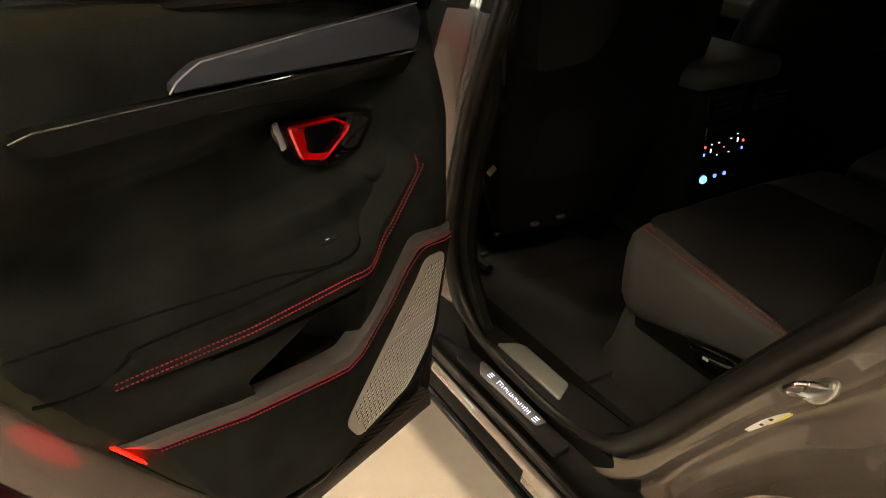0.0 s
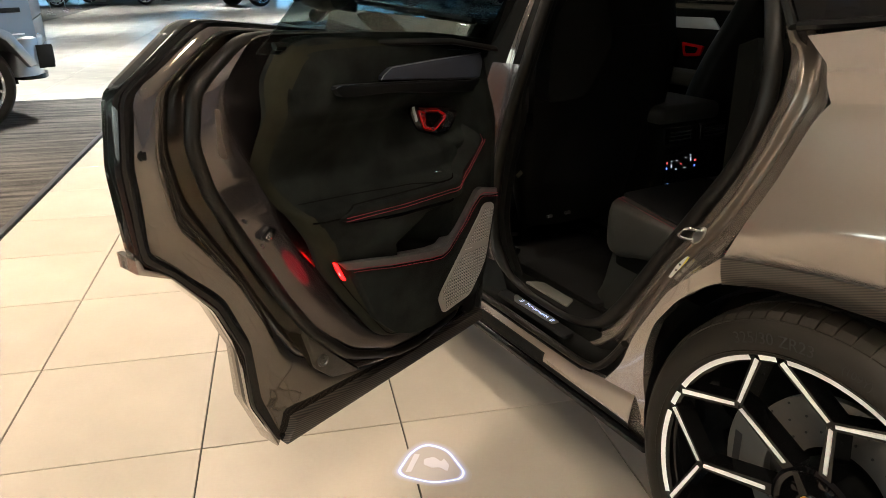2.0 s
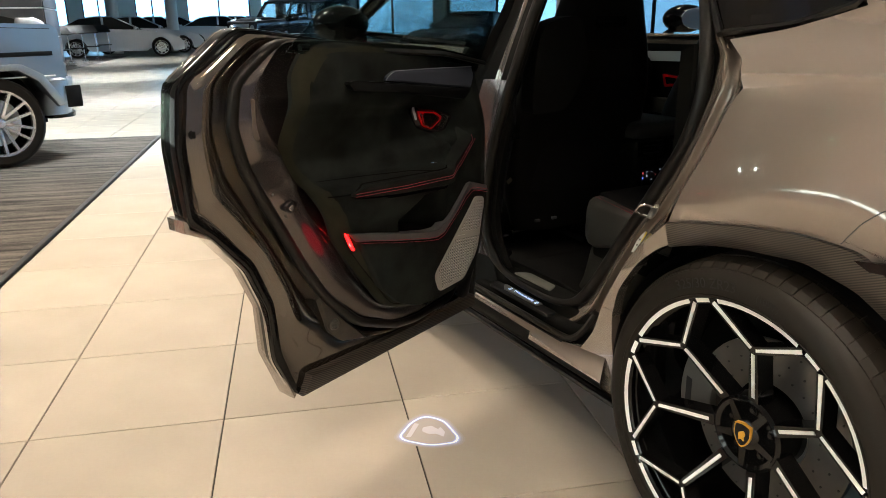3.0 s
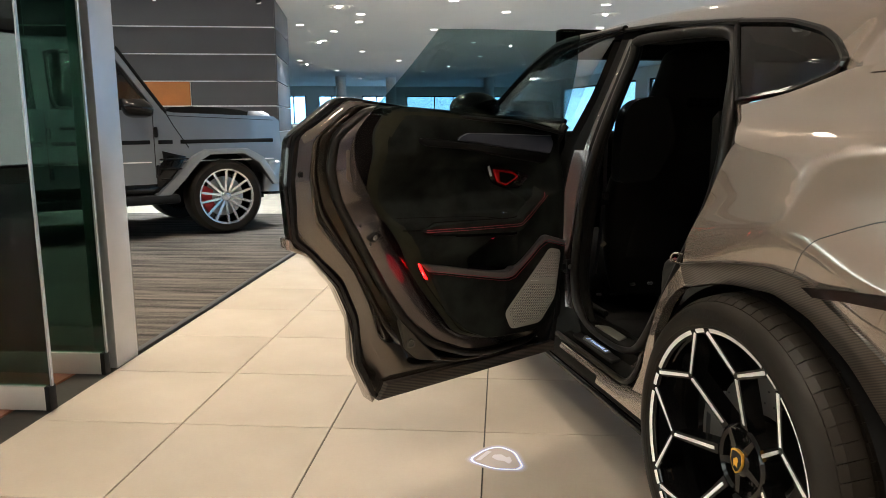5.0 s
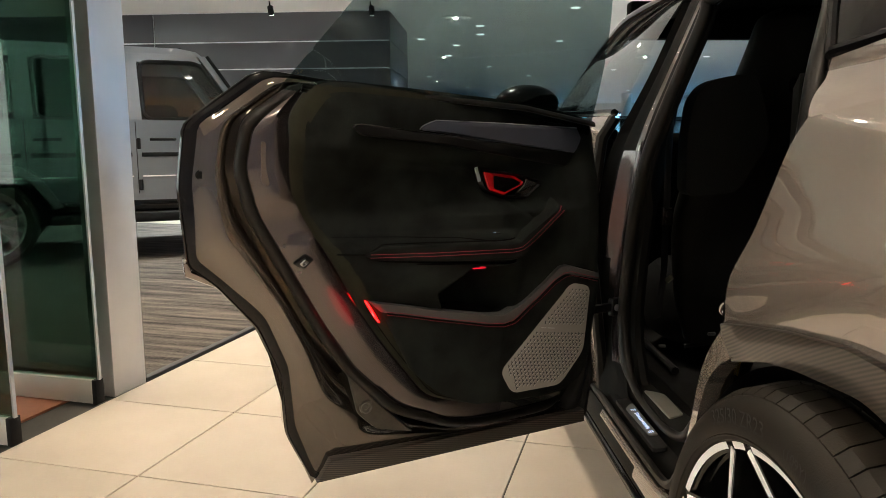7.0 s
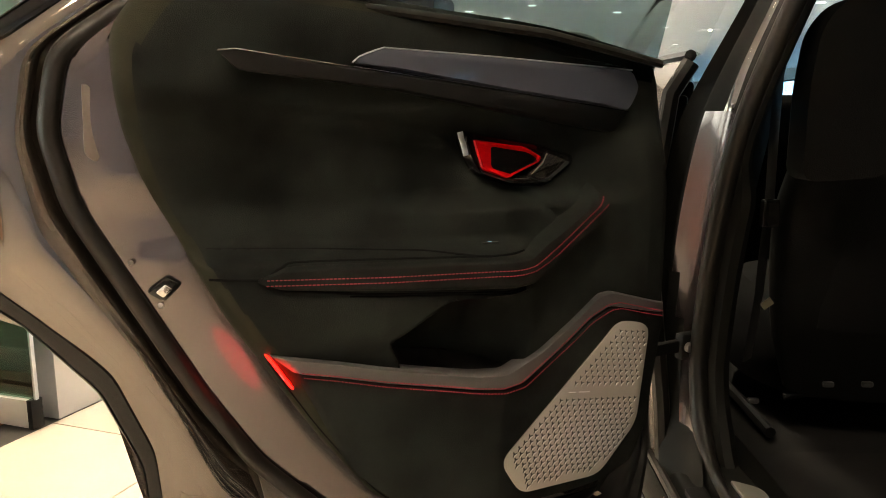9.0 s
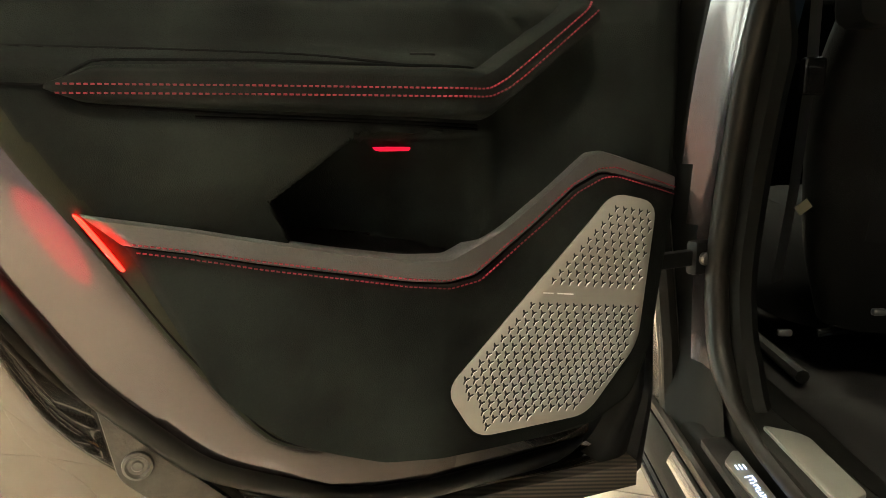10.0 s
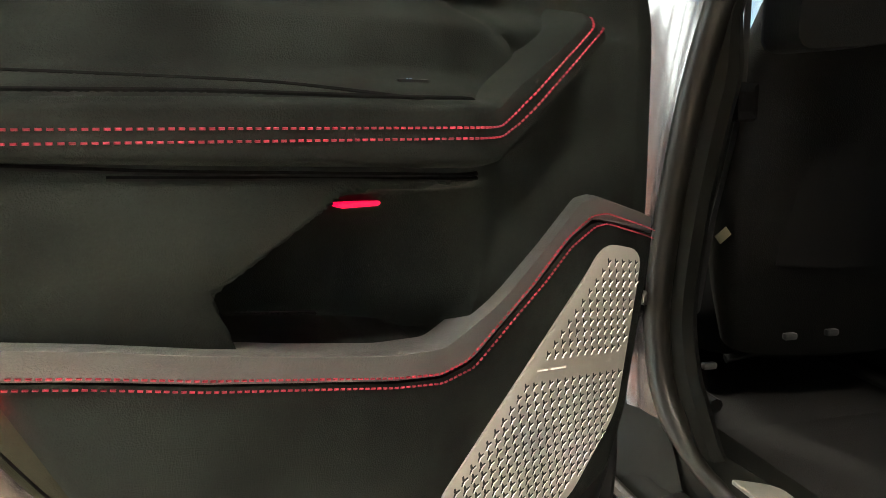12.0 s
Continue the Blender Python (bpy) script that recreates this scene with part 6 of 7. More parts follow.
for x, y, z in ((-0.577, 1.350, 0.500), (-0.495, 1.352, 0.500), (-0.738, 1.330, 0.470)):
    part("seat_clip", box(x - 0.012, x + 0.012, y - 0.006, y + 0.006, z - 0.006, z + 0.006, 0.004), mat("pale_clip", (0.05, 0.05, 0.05), 0.4, 0.3), car, "pale metal clip under the seat")
part("front_lining", box(-0.915, -0.875, 1.39, 2.35, 0.40, 1.13, 0.01), BLACK_TRIM, car, "black front door lining")
# rear bench
base = part("rear_seat_base", padded([(0.66, 0.335, 0.02, 0.685, 0.405, 0.0), (0.655, 0.38, 0.02, 0.676, 0.388, 0.0), (0.65, 0.44, 0.02, 0.672, 0.378, 0.0), (0.648, 0.500, 0.02, 0.668, 0.368, 0.0), (0.645, 0.522, 0.02, 0.655, 0.352, 0.0), (0.64, 0.520, 0.02, 0.635, 0.330, 0.0), (0.63, 0.505, 0.02, 0.60, 0.31, 0.0)], 72, 9), mat("seat_base_plastic", (0.026, 0.027, 0.0225), 0.7, grain=0.2, grain_size=400, stain=0.15, stain_size=6, bump=0.3, bump_size=700, spec=0.2), car, "dark moulded rear seat base")


def rear_cushion(cx, hw, s):
    """Boxed cushion: leather sides and bolster, suede centre; s is the door's side."""
    out = [(cx + s * hw * 0.30, 0.985), (cx + s * (hw - 0.03), 0.962), (cx + s * hw, 0.915), (cx + s * (hw + 0.022), 0.60), (cx + s * (hw + 0.030), 0.27), (cx - s * hw, 0.27), (cx - s * hw, 0.965), (cx - s * hw * 0.4, 0.985)]
    rim = rounded(out, 0.05, 6)
    c2 = Vector((cx, 0.6))
    rows = []
    for k, z in ((0.955, 0.505), (0.985, 0.515), (1.0, 0.535), (1.003, 0.58), (1.0, 0.640), (0.988, 0.662), (0.965, 0.674), (0.90, 0.680), (0.7, 0.682), (0.3, 0.676)):
        # the side is deep at the front and cut away above the release lever
        rows.append([Vector((*(c2 + (p - c2) * k), (z if z >= 0.64 else lerp(0.530 + 0.068 * sstep(0.84, 0.775, p.y), 0.64, (z - 0.505) / 0.135)) + 0.03 * (p.y - 0.6) * sstep(0.6, 0.68, z))) for p in rim])
    bm, vs = sheet(rows, True)
    bm.faces.new(vs[0])
    bm.faces.new(vs[-1])
    c = part("rear_seat_cushion", bm, SEAT_LEATHER, car, "black leather rear seat cushion", angle=60)
    inner = rounded([(cx + s * (hw - 0.072), 0.955), (cx + s * (hw - 0.062), 0.90), (cx + s * (hw - 0.002), 0.55), (cx + s * (hw - 0.002), 0.28), (cx - s * hw * 0.33, 0.28), (cx - s * hw * 0.33, 0.955)], 0.03, 4)
    part("cushion_centre", prism(inner, 0.0, 0.007, lambda a, b, d: Vector((a, b, 0.679 + 0.03 * (b - 0.6) + d)), 0.003), SEAT_SUEDE, c, "black suede seat centre")
    return c


c1 = rear_cushion(-0.375, 0.315, -1)
rear_cushion(0.30, 0.30, 1)


def thread_line(pts, parent):
    line = flat_path(softened(knots(pts, 8), 3), 130)
    bm = bmesh.new()
    for a, b in zip(line[::2], line[1::2]):
        tube([a, b], 0.0011, 5, bm=bm)
    return part("stitching", bm, STITCH, parent, "red stitching")


def top_z(y):
    return 0.6795 + 0.03 * (y - 0.6)


for x0 in (-0.636, -0.650):
    thread_line([(x0 + 0.005, 0.935, top_z(0.935) + 0.0005), (x0, 0.915, top_z(0.915) + 0.001), (x0 - 0.026, 0.75, top_z(0.75) + 0.001), (x0 - 0.050, 0.585, top_z(0.585) + 0.0005), (x0 - 0.056, 0.40, top_z(0.40) + 0.001)], c1)
for x0 in (-0.215, -0.201):
    thread_line([(x0, 0.95, top_z(0.95) + 0.001), (x0, 0.70, top_z(0.70) + 0.001), (x0, 0.45, top_z(0.45) + 0.001)], c1)
part("lever_panel", prism(rounded([(0.90, 0.50), (0.90, 0.56), (0.82, 0.60), (0.27, 0.63), (0.27, 0.49)], 0.01, 2), 0.0, 0.03, lambda a, b, c: Vector((-0.671 + c, a, b)), 0.004), BLACK_TRIM, car, "dark panel under the seat cushion")
part("release_recess", prism(rounded([(0.775, 0.552), (0.655, 0.577), (0.640, 0.536), (0.725, 0.510)], 0.012, 3), 0.0, 0.006, lambda a, b, c: Vector((-0.671 - c, a, b)), 0.002), GLOSS_BLACK, car, "gloss black lever recess")
part("seat_release", prism(rounded([(0.760, 0.545), (0.668, 0.566), (0.656, 0.545), (0.725, 0.520)], 0.010, 3), 0.0, 0.008, lambda a, b, c: Vector((-0.675 - c, a, b)), 0.003), GLOSS_BLACK, car, "gloss black seat release lever")
part("release_mark", box(-0.6845, -0.6825, 0.712, 0.724, 0.540, 0.545), WHITE_RIM, car, "small white lever mark")
part("rear_backrest", padded([(0.22, 0.62, 0.0, 0.64, 0.10, 0.3), (0.18, 0.80, 0.0, 0.65, 0.11, 0.3), (0.08, 1.02, 0.0, 0.63, 0.10, 0.3), (0.02, 1.18, 0.0, 0.60, 0.07, 0.3)], 40, 4), SEAT_LEATHER, car, "black leather rear backrest")
# rear console with vents and climate panel
con = part("console", box(-0.20, 0.12, 1.225, 2.0, 0.36, 0.80, 0.03, seg=3), BLACK_TRIM, car, "black centre console")
part("console_lid", box(-0.19, 0.11, 1.24, 1.75, 0.79, 0.86, 0.03, seg=3), SEAT_LEATHER, con, "black console armrest")
for x in (-0.13, 0.04):
    v = part("air_vent", box(x - 0.065, x + 0.065, 1.205, 1.230, 0.735, 0.795, 0.008), GLOSS_BLACK, con, "gloss black air vent")
    for k in range(3):
        part("vent_slat", box(x - 0.052, x + 0.052, 1.200, 1.207, 0.748 + 0.014 * k, 0.752 + 0.014 * k), SATIN_BLACK, v)
    part("vent_wheel", box(x + 0.04, x + 0.044, 1.197, 1.206, 0.75, 0.78), CHROME, v)
part("climate_panel", box(-0.175, 0.095, 1.214, 1.228, 0.56, 0.72, 0.006), GLOSS_BLACK, con, "gloss black climate panel")
ICON_W = mat("icon_white", (0.7, 0.8, 1), 0.4, emit=(0.7, 0.8, 1.0), power=1.6)
ICON_B = mat("icon_blue", (0.1, 0.2, 1), 0.4, emit=(0.12, 0.2, 1.0), power=2.0)
ICON_R = mat("icon_red", (1, 0.1, 0.1), 0.4, emit=(1.0, 0.08, 0.08), power=2.0)
for x, z, w, h, m in ((-0.172, 0.668, 0.010, 0.012, ICON_R), (-0.172, 0.648, 0.010, 0.014, ICON_B), (-0.034, 0.662, 0.010, 0.012, ICON_R), (-0.034, 0.642, 0.010, 0.014, ICON_B),
                      (-0.150, 0.672, 0.005, 0.005, ICON_W), (-0.150, 0.655, 0.004, 0.020, ICON_W), (-0.056, 0.668, 0.004, 0.024, ICON_W), (-0.125, 0.672, 0.010, 0.003, ICON_W), (-0.125, 0.640, 0.010, 0.003, ICON_W),
                      (-0.103, 0.657, 0.010, 0.004, ICON_R), (-0.082, 0.676, 0.009, 0.003, ICON_W), (-0.082, 0.640, 0.009, 0.003, ICON_W), (-0.060, 0.684, 0.007, 0.004, ICON_W)):
    part("icon", box(x - w * 0.2, x + w * 0.2, 1.2115, 1.2140, z - h * 0.24, z + h * 0.24), m, con)
part("dial", cyl(0.011, 0.012, Matrix.Translation((-0.160, 1.212, 0.580)) @ pose(0, 0, 0, 90, 0, 0), 20, 0.003), mat("dial_glow", (0.3, 0.5, 1), 0.3, emit=(0.2, 0.45, 1.0), power=1.3), con, "blue lit console button")
for x in (-0.118, -0.083):
    part("icon", box(x - 0.004, x + 0.004, 1.2105, 1.2140, 0.578, 0.586), ICON_B, con)

# ---- other cars in the showroom ----
SILVER = mat("silver_grey_paint", (0.25, 0.272, 0.295), 0.30, 0.75, coat=0.9, grain=0.05, grain_size=400, stain=0.03)
BLACK_PAINT = mat("black_paint", (0.012, 0.012, 0.014), 0.2, 0.2, coat=1.0, stain=0.05)
RIM_SILVER = mat("silver_rim", (0.6, 0.61, 0.63), 0.22, 0.8, stain=0.05)
RED_CALIPER = mat("red_caliper", (0.5, 0.01, 0.015), 0.35, stain=0.05)
LAMP_LENS = mat("headlamp_lens", (0.7, 0.72, 0.75), 0.1, 0.3, stain=0.05)
DARK_GLASS = glass_mat("tinted_glass", (0.58, 0.61, 0.60))


def road_wheel(owner, x, y, r, width, side, spokes=7, caliper=True):
    """A wheel with its tyre; side -1: the outer face looks to -y."""
    def pl(a, b, h):
        return Vector((x + a, y + side * (-h), r + b))
    rr = r * 0.73
    w = part("wheel", lathe([(rr, 0.03), (rr * 1.02, 0.01), (rr * 0.97, 0.012), (rr * 0.95, 0.03)], pl, 40), RIM_SILVER, owner, "silver multi-spoke wheel")
    part("barrel", lathe([(rr * 0.95, 0.03), (rr * 0.93, 0.06), (rr * 0.9, width * 0.8), (0.02, width * 0.82)], pl, 36), GLOSS_BLACK, w, "dark wheel barrel")
    part("tyre", lathe([(rr, 0.03), (rr * 1.03, 0.0), (r * 0.9, -0.004), (r * 0.97, 0.015), (r, 0.05), (r, width - 0.05), (r * 0.95, width), (rr, width)], pl, 44), TYRE, w, "black tyre")
    for i in range(spokes):
        bm = bmesh.new()
        for d in (-0.10, 0.10):
            t = 2 * math.pi * i / spokes + d
            t2 = 2 * math.pi * i / spokes + d * 2.6
            s = 0.0125
            p0, p1 = Vector((math.cos(t) * rr * 0.18, math.sin(t) * rr * 0.18)), Vector((math.cos(t2) * rr * 0.97, math.sin(t2) * rr * 0.97))
            tt = (p1 - p0).normalized()
            n = Vector((-tt.y, tt.x)) * s
            lo = [bm.verts.new(pl(q.x, q.y, h)) for q, h in ((p0 - n, 0.075), (p0 + n, 0.075), (p1 + n, 0.055), (p1 - n, 0.055))]
            hi = [bm.verts.new(pl(q.x, q.y, h)) for q, h in ((p0 - n, 0.04), (p0 + n, 0.04), (p1 + n, 0.015), (p1 - n, 0.015))]
            bm.faces.new(hi)
            for k in range(4):
                bm.faces.new((lo[k], lo[(k + 1) % 4], hi[(k + 1) % 4], hi[k]))
        part("spoke", bm, RIM_SILVER, w)
    part("hub_cap", lathe([(0.0, 0.025), (rr * 0.14, 0.03), (rr * 0.2, 0.05), (rr * 0.2, 0.09)], pl, 24), RIM_SILVER, w)
    part("brake_disc", lathe([(rr * 0.2, 0.11), (rr * 0.72, 0.11), (rr * 0.72, 0.13)], pl, 36), STEEL, w)
    if caliper:
        cal = [(math.cos(a) * q, math.sin(a) * q) for q, ds in ((rr * 0.86, range(150, 221, 10)), (rr * 0.48, range(220, 149, -10))) for a in (radians(d) for d in ds)]
        part("caliper", prism(cal, 0.085, 0.14, lambda a, b, c: pl(a, b, c)), RED_CALIPER, w, "red brake caliper")
    return w


def offroader(m, paint, roof=None, label="", near_detail=True):
    """Square off-road car; x forwards from the front axle, y to its left."""
    g = thing("off_road_car", label, "car", "cars in the showroom")
    W = 0.88

    def side(outline, y0, y1, name, material, bevel=0.01, owner=None, lab=""):
        return part(name, prism(outline, y0, y1, lambda a, b, c: Vector((a, c, b)), bevel), material, owner or g, lab)

    def arch(cx, r, z=0.40, n=12, a0=168, a1=12):
        return [(cx + r * math.cos(radians(lerp(a0, a1, i / n))), z + r * math.sin(radians(lerp(a0, a1, i / n)))) for i in range(n + 1)]

    low = [(-3.72, 0.56), (-3.72, 1.30), (-0.62, 1.30), (-0.50, 1.275), (0.58, 1.235), (0.64, 1.19), (0.66, 0.62), (0.52, 0.56), *reversed(arch(0, 0.50)), (-0.52, 0.50), (-2.36, 0.50), *reversed(arch(-2.89, 0.50)), (-3.40, 0.56)]
    body = side(low, -W, W, "body", paint, 0.03, lab="upright squared body")
    # greenhouse: roof, pillars and panes
    roof_o = [(-3.70, 1.88), (-3.66, 1.955), (-3.5, 1.975), (-1.25, 1.965), (-1.08, 1.935), (-1.02, 1.89)]
    side(roof_o, -W * 0.90, W * 0.90, "roof", roof or paint, 0.03)
    for s in (-1, 1):
        def lean(a, b, c, s=s):
            k = (b - 1.30) / 0.6
            return Vector((a, s * (W - 0.01 - 0.075 * k - c), b))
        for o in ([(-0.655, 1.29), (-0.585, 1.29), (-1.00, 1.90), (-1.07, 1.90)], [(-1.72, 1.29), (-1.60, 1.29), (-1.62, 1.90), (-1.74, 1.90)], [(-2.62, 1.29), (-2.48, 1.29), (-2.50, 1.90), (-2.64, 1.90)], [(-3.72, 1.29), (-3.48, 1.29), (-3.50, 1.90), (-3.70, 1.90)]):
            part("pillar", prism(o, 0, 0.06, lean, 0.008), paint, g)
        for o in ([(-1.72, 1.83), (-1.04, 1.83), (-1.10, 1.91), (-1.72, 1.91)], [(-3.6, 1.84), (-1.70, 1.84), (-1.70, 1.91), (-3.6, 1.91)]):
            part("roof_side", prism(o, 0, 0.05, lean, 0.005), paint, g)
        for o in ([(-1.60, 1.29), (-0.66, 1.29), (-1.05, 1.85), (-1.62, 1.85)], [(-2.48, 1.29), (-1.72, 1.29), (-1.74, 1.86), (-2.50, 1.86)], [(-3.48, 1.32), (-2.62, 1.32), (-2.64, 1.84), (-3.50, 1.84)]):
            part("side_window", prism(o, 0.015, 0.022, lean), DARK_GLASS, g, "tinted side window")
            part("window_rubber", tube([lean(p.x, p.y, 0.004) for p in rounded([Vector(q).lerp(Vector((sum(v[0] for v in o) / 4, sum(v[1] for v in o) / 4)), 0.06) for q in o], 0.09, 6)], 0.020, 6, 1, True), SATIN_BLACK, g)
        y = s * W
        # door seams, rub strips, hinges, handle
        for xx in (-0.70, -1.66, -2.56):
            part("door_seam", box(xx - 0.004, xx + 0.004, y - 0.003, y + 0.003, 0.62, 1.28), GRILLE_HOLE, g)
        for xa, xb in ((-3.4, -2.6), (-2.52, -1.70), (-1.62, -0.74), (-0.66, -0.52), (-0.44, 0.56)):
            part("rub_strip", box(xa, xb, y - 0.012, y + 0.014, 0.960, 1.000, 0.005), SATIN_BLACK, g, "black rub strip")
            for zz in (0.775,):
                part("bright_line", box(xa, xb, y - 0.008, y + 0.008, zz, zz + 0.012, 0.002), WHITE_RIM, g)
        for xx in (-0.68, -1.64):
            for zz in (0.70, 1.08):
                part("hinge", cyl(0.018, 0.10, Matrix.Translation((xx, y + s * 0.012, zz)), 10, 0.004), SATIN_BLACK, g)
            part("handle", tube([(xx - 0.86, y + s * 0.02, 1.12), (xx - 0.80, y + s * 0.045, 1.12), (xx - 0.66, y + s * 0.045, 1.12), (xx - 0.64, y + s * 0.02, 1.12)], 0.014, 8), SATIN_BLACK, g, "black door handle")
        # windscreen edge, wing seam and the bonnet's edge
        part("windscreen_seal", tube([lean(-0.565, 1.27, 0.0), lean(-0.985, 1.90, 0.0)], 0.017, 8), SATIN_BLACK, g, "black windscreen seal")
        part("wing_seam", tube([Vector((-0.585, y, 1.30)), Vector((-0.50, y, 1.14)), Vector((-0.36, y, 0.92))], 0.0055, 6), GRILLE_HOLE, g)
        part("bonnet_edge", tube([Vector((-0.55, y - s * 0.012, 1.262)), Vector((0.0, y - s * 0.012, 1.245)), Vector((0.57, y - s * 0.020, 1.215))], 0.011, 8), paint, g, "folded bonnet edge")
        part("bonnet_seam", tube([Vector((-0.55, y + s * 0.001, 1.243)), Vector((0.57, y - s * 0.001, 1.196))], 0.004, 6), GRILLE_HOLE, g)
        # flares
        for cx in (0, -2.89):
            o = [(cx - 0.74, 0.43), (cx - 0.50, 0.66), (cx - 0.34, 0.83), (cx - 0.20, 0.90), (cx + 0.24, 0.90), (cx + 0.42, 0.80), (cx + 0.60, 0.52)]
            i = [(cx - 0.62, 0.41), (cx - 0.43, 0.60), (cx - 0.27, 0.78), (cx - 0.16, 0.845), (cx + 0.20, 0.845), (cx + 0.36, 0.74), (cx + 0.52, 0.50)]
            part("wheel_flare", prism([*o, *reversed(i)], y - s * 0.05, y + s * 0.085, lambda a, b, c: Vector((a, c, b)), 0.018), paint, g, "wide squared wheel arch flare")
            part("arch_liner", prism([*arch(cx, 0.50), (cx + 0.5, 0.40), (cx - 0.5, 0.40)], y - s * 0.35, y - s * 0.30, lambda a, b, c: Vector((a, c, b))), SATIN_BLACK, g)
        # side vent behind the front wheel
        vent = part("side_vent", prism([(-0.74, 0.53), (-0.66, 0.53), (-0.52, 0.70), (-0.44, 0.83), (-0.67, 0.89), (-0.66, 0.80), (-0.73, 0.71)], y - s * 0.01, y + s * 0.03, lambda a, b, c: Vector((a + 0.04, c, b)), 0.006), GLOSS_BLACK, g, "gloss black side vent")
        for k in range(3):
            part("vent_blade", box(-0.66, -0.38, y + s * 0.03 - 0.02, y + s * 0.03 + 0.035, 0.60 + 0.10 * k, 0.615 + 0.10 * k, 0.004, Matrix.Translation((0.0, 0, 0))), SATIN_BLACK, vent)
        part("side_step", box(-2.40, -0.50, y - 0.05 if s > 0 else y - 0.10, y + 0.10 if s > 0 else y + 0.05, 0.36, 0.45, 0.02), SATIN_BLACK, g, "black side step")
        part("sill_trim", box(-2.38, -0.52, y - 0.01, y + 0.02, 0.47, 0.56, 0.006), GLOSS_BLACK, g)
        mir = part("mirror", padded([(s * (W + 0.06), 1.22, -0.84, 0.06, 0.03, 0), (s * (W + 0.15), 1.24, -0.86, 0.13, 0.10, 0), (s * (W + 0.16), 1.33, -0.88, 0.15, 0.12, 0), (s * (W + 0.14), 1.40, -0.92, 0.11, 0.09, 0)]), GLOSS_BLACK, g, "gloss black door mirror")
        for cx in (0, -2.89):
            road_wheel(g, cx, s * (W + 0.06), 0.395, 0.29, -1 if s < 0 else 1, 7)
        part("headlamp", cyl(0.11, 0.05, Matrix.Translation((0.655, s * 0.62, 0.98)) @ pose(0, 0, 0, 0, 90, 0), 24, 0.01), LAMP_LENS, g, "round headlamp")
        part("indicator", padded([(s * 0.74, 1.225, 0.47, 0.13, 0.065, 0), (s * 0.74, 1.265, 0.46, 0.12, 0.060, 0), (s * 0.74, 1.295, 0.43, 0.08, 0.045, 0)], 16), LAMP_LENS, g, "wing top indicator")
    part("windscreen", sheet([[Vector((-0.60, yy, 1.30)) for yy in (-0.80, 0.80)], [Vector((-1.03, yy, 1.89)) for yy in (-0.74, 0.74)]])[0], DARK_GLASS, g, "windscreen")
    hump = [(-0.52, 1.250), (-0.50, 1.290), (-0.40, 1.336), (-0.20, 1.346), (0.10, 1.334), (0.34, 1.308), (0.47, 1.272), (0.50, 1.245), (0.50, 1.220), (-0.52, 1.225)]
    part("bonnet_scoop", prism(hump, -1, 1, lambda a, b, k: Vector((a, k * (0.56 - 0.5 * max(b - 1.25, 0.0)), b)), 0.012), GLOSS_BLACK, g, "gloss black raised bonnet scoop")
    part("bumper", prism(rounded([(0.46, -0.90), (0.66, -0.90), (0.80, -0.72), (0.82, 0.0), (0.80, 0.72), (0.66, 0.90), (0.46, 0.90)], 0.08, 5), 0, 1, lambda a, b, k: Vector((a - 0.05 * (1 - k) ** 2, b, lerp(0.42, 0.76, k))), 0.035, 3), paint, g, "deep front bumper")
    part("bumper_lip", prism(rounded([(0.46, -0.86), (0.66, -0.88), (0.79, -0.70), (0.81, 0.0), (0.79, 0.70), (0.66, 0.88), (0.46, 0.86)], 0.08, 5), 0, 1, lambda a, b, k: Vector((a, b, lerp(0.385, 0.425, k)))), GLOSS_BLACK, g, "black lower bumper lip")
    for s in (-1, 1):
        part("bumper_vent", box(0.60, 0.81, s * 0.72 - 0.10, s * 0.72 + 0.10, 0.50, 0.66, 0.01), SATIN_BLACK, g)
        part("bumper_side_vent", box(0.62, 0.76, s * 0.905 - 0.006, s * 0.905 + 0.006, 0.48, 0.68, 0.004), SATIN_BLACK, g)
    part("radiator_grille", box(0.63, 0.685, -0.45, 0.45, 0.80, 1.14, 0.02), CHROME, g, "upright radiator grille")
    part("roof_spoiler", box(-1.42, -1.18, -0.5, 0.5, 1.985, 2.005, 0.008, pose(0, 0, 0)), SATIN_BLACK, g, "black roof visor with lamps")
    for yy in (-0.4, 0.4):
        part("visor_foot", box(-1.34, -1.26, yy - 0.03, yy + 0.03, 1.955, 1.99), SATIN_BLACK, g)
    part("underbody", box(-3.4, 0.5, -0.7, 0.7, 0.34, 0.56), SATIN_BLACK, g)
    part("front_seat", box(-1.75, -1.25, -0.62, -0.16, 0.9, 1.45, 0.08, seg=3), SATIN_BLACK, g)
    part("front_seat", box(-1.75, -1.25, 0.16, 0.62, 0.9, 1.45, 0.08, seg=3), SATIN_BLACK, g)
    part("steering_wheel", tube([Vector((-0.98, 0.40 + 0.18 * math.cos(t), 1.28 + 0.16 * math.sin(t))) for t in np.linspace(0, 2 * math.pi, 24)[:-1]], 0.014, 8, 1, True), SATIN_BLACK, g)
    g.matrix_world = m
    return g


GF = 23
offroader(Matrix.Translation((-2.90, 7.58, 0.012)) @ pose(0, 0, 0, 0, 0, GF), SILVER, None, "silver-grey squared off-road car on the streaked carpet")


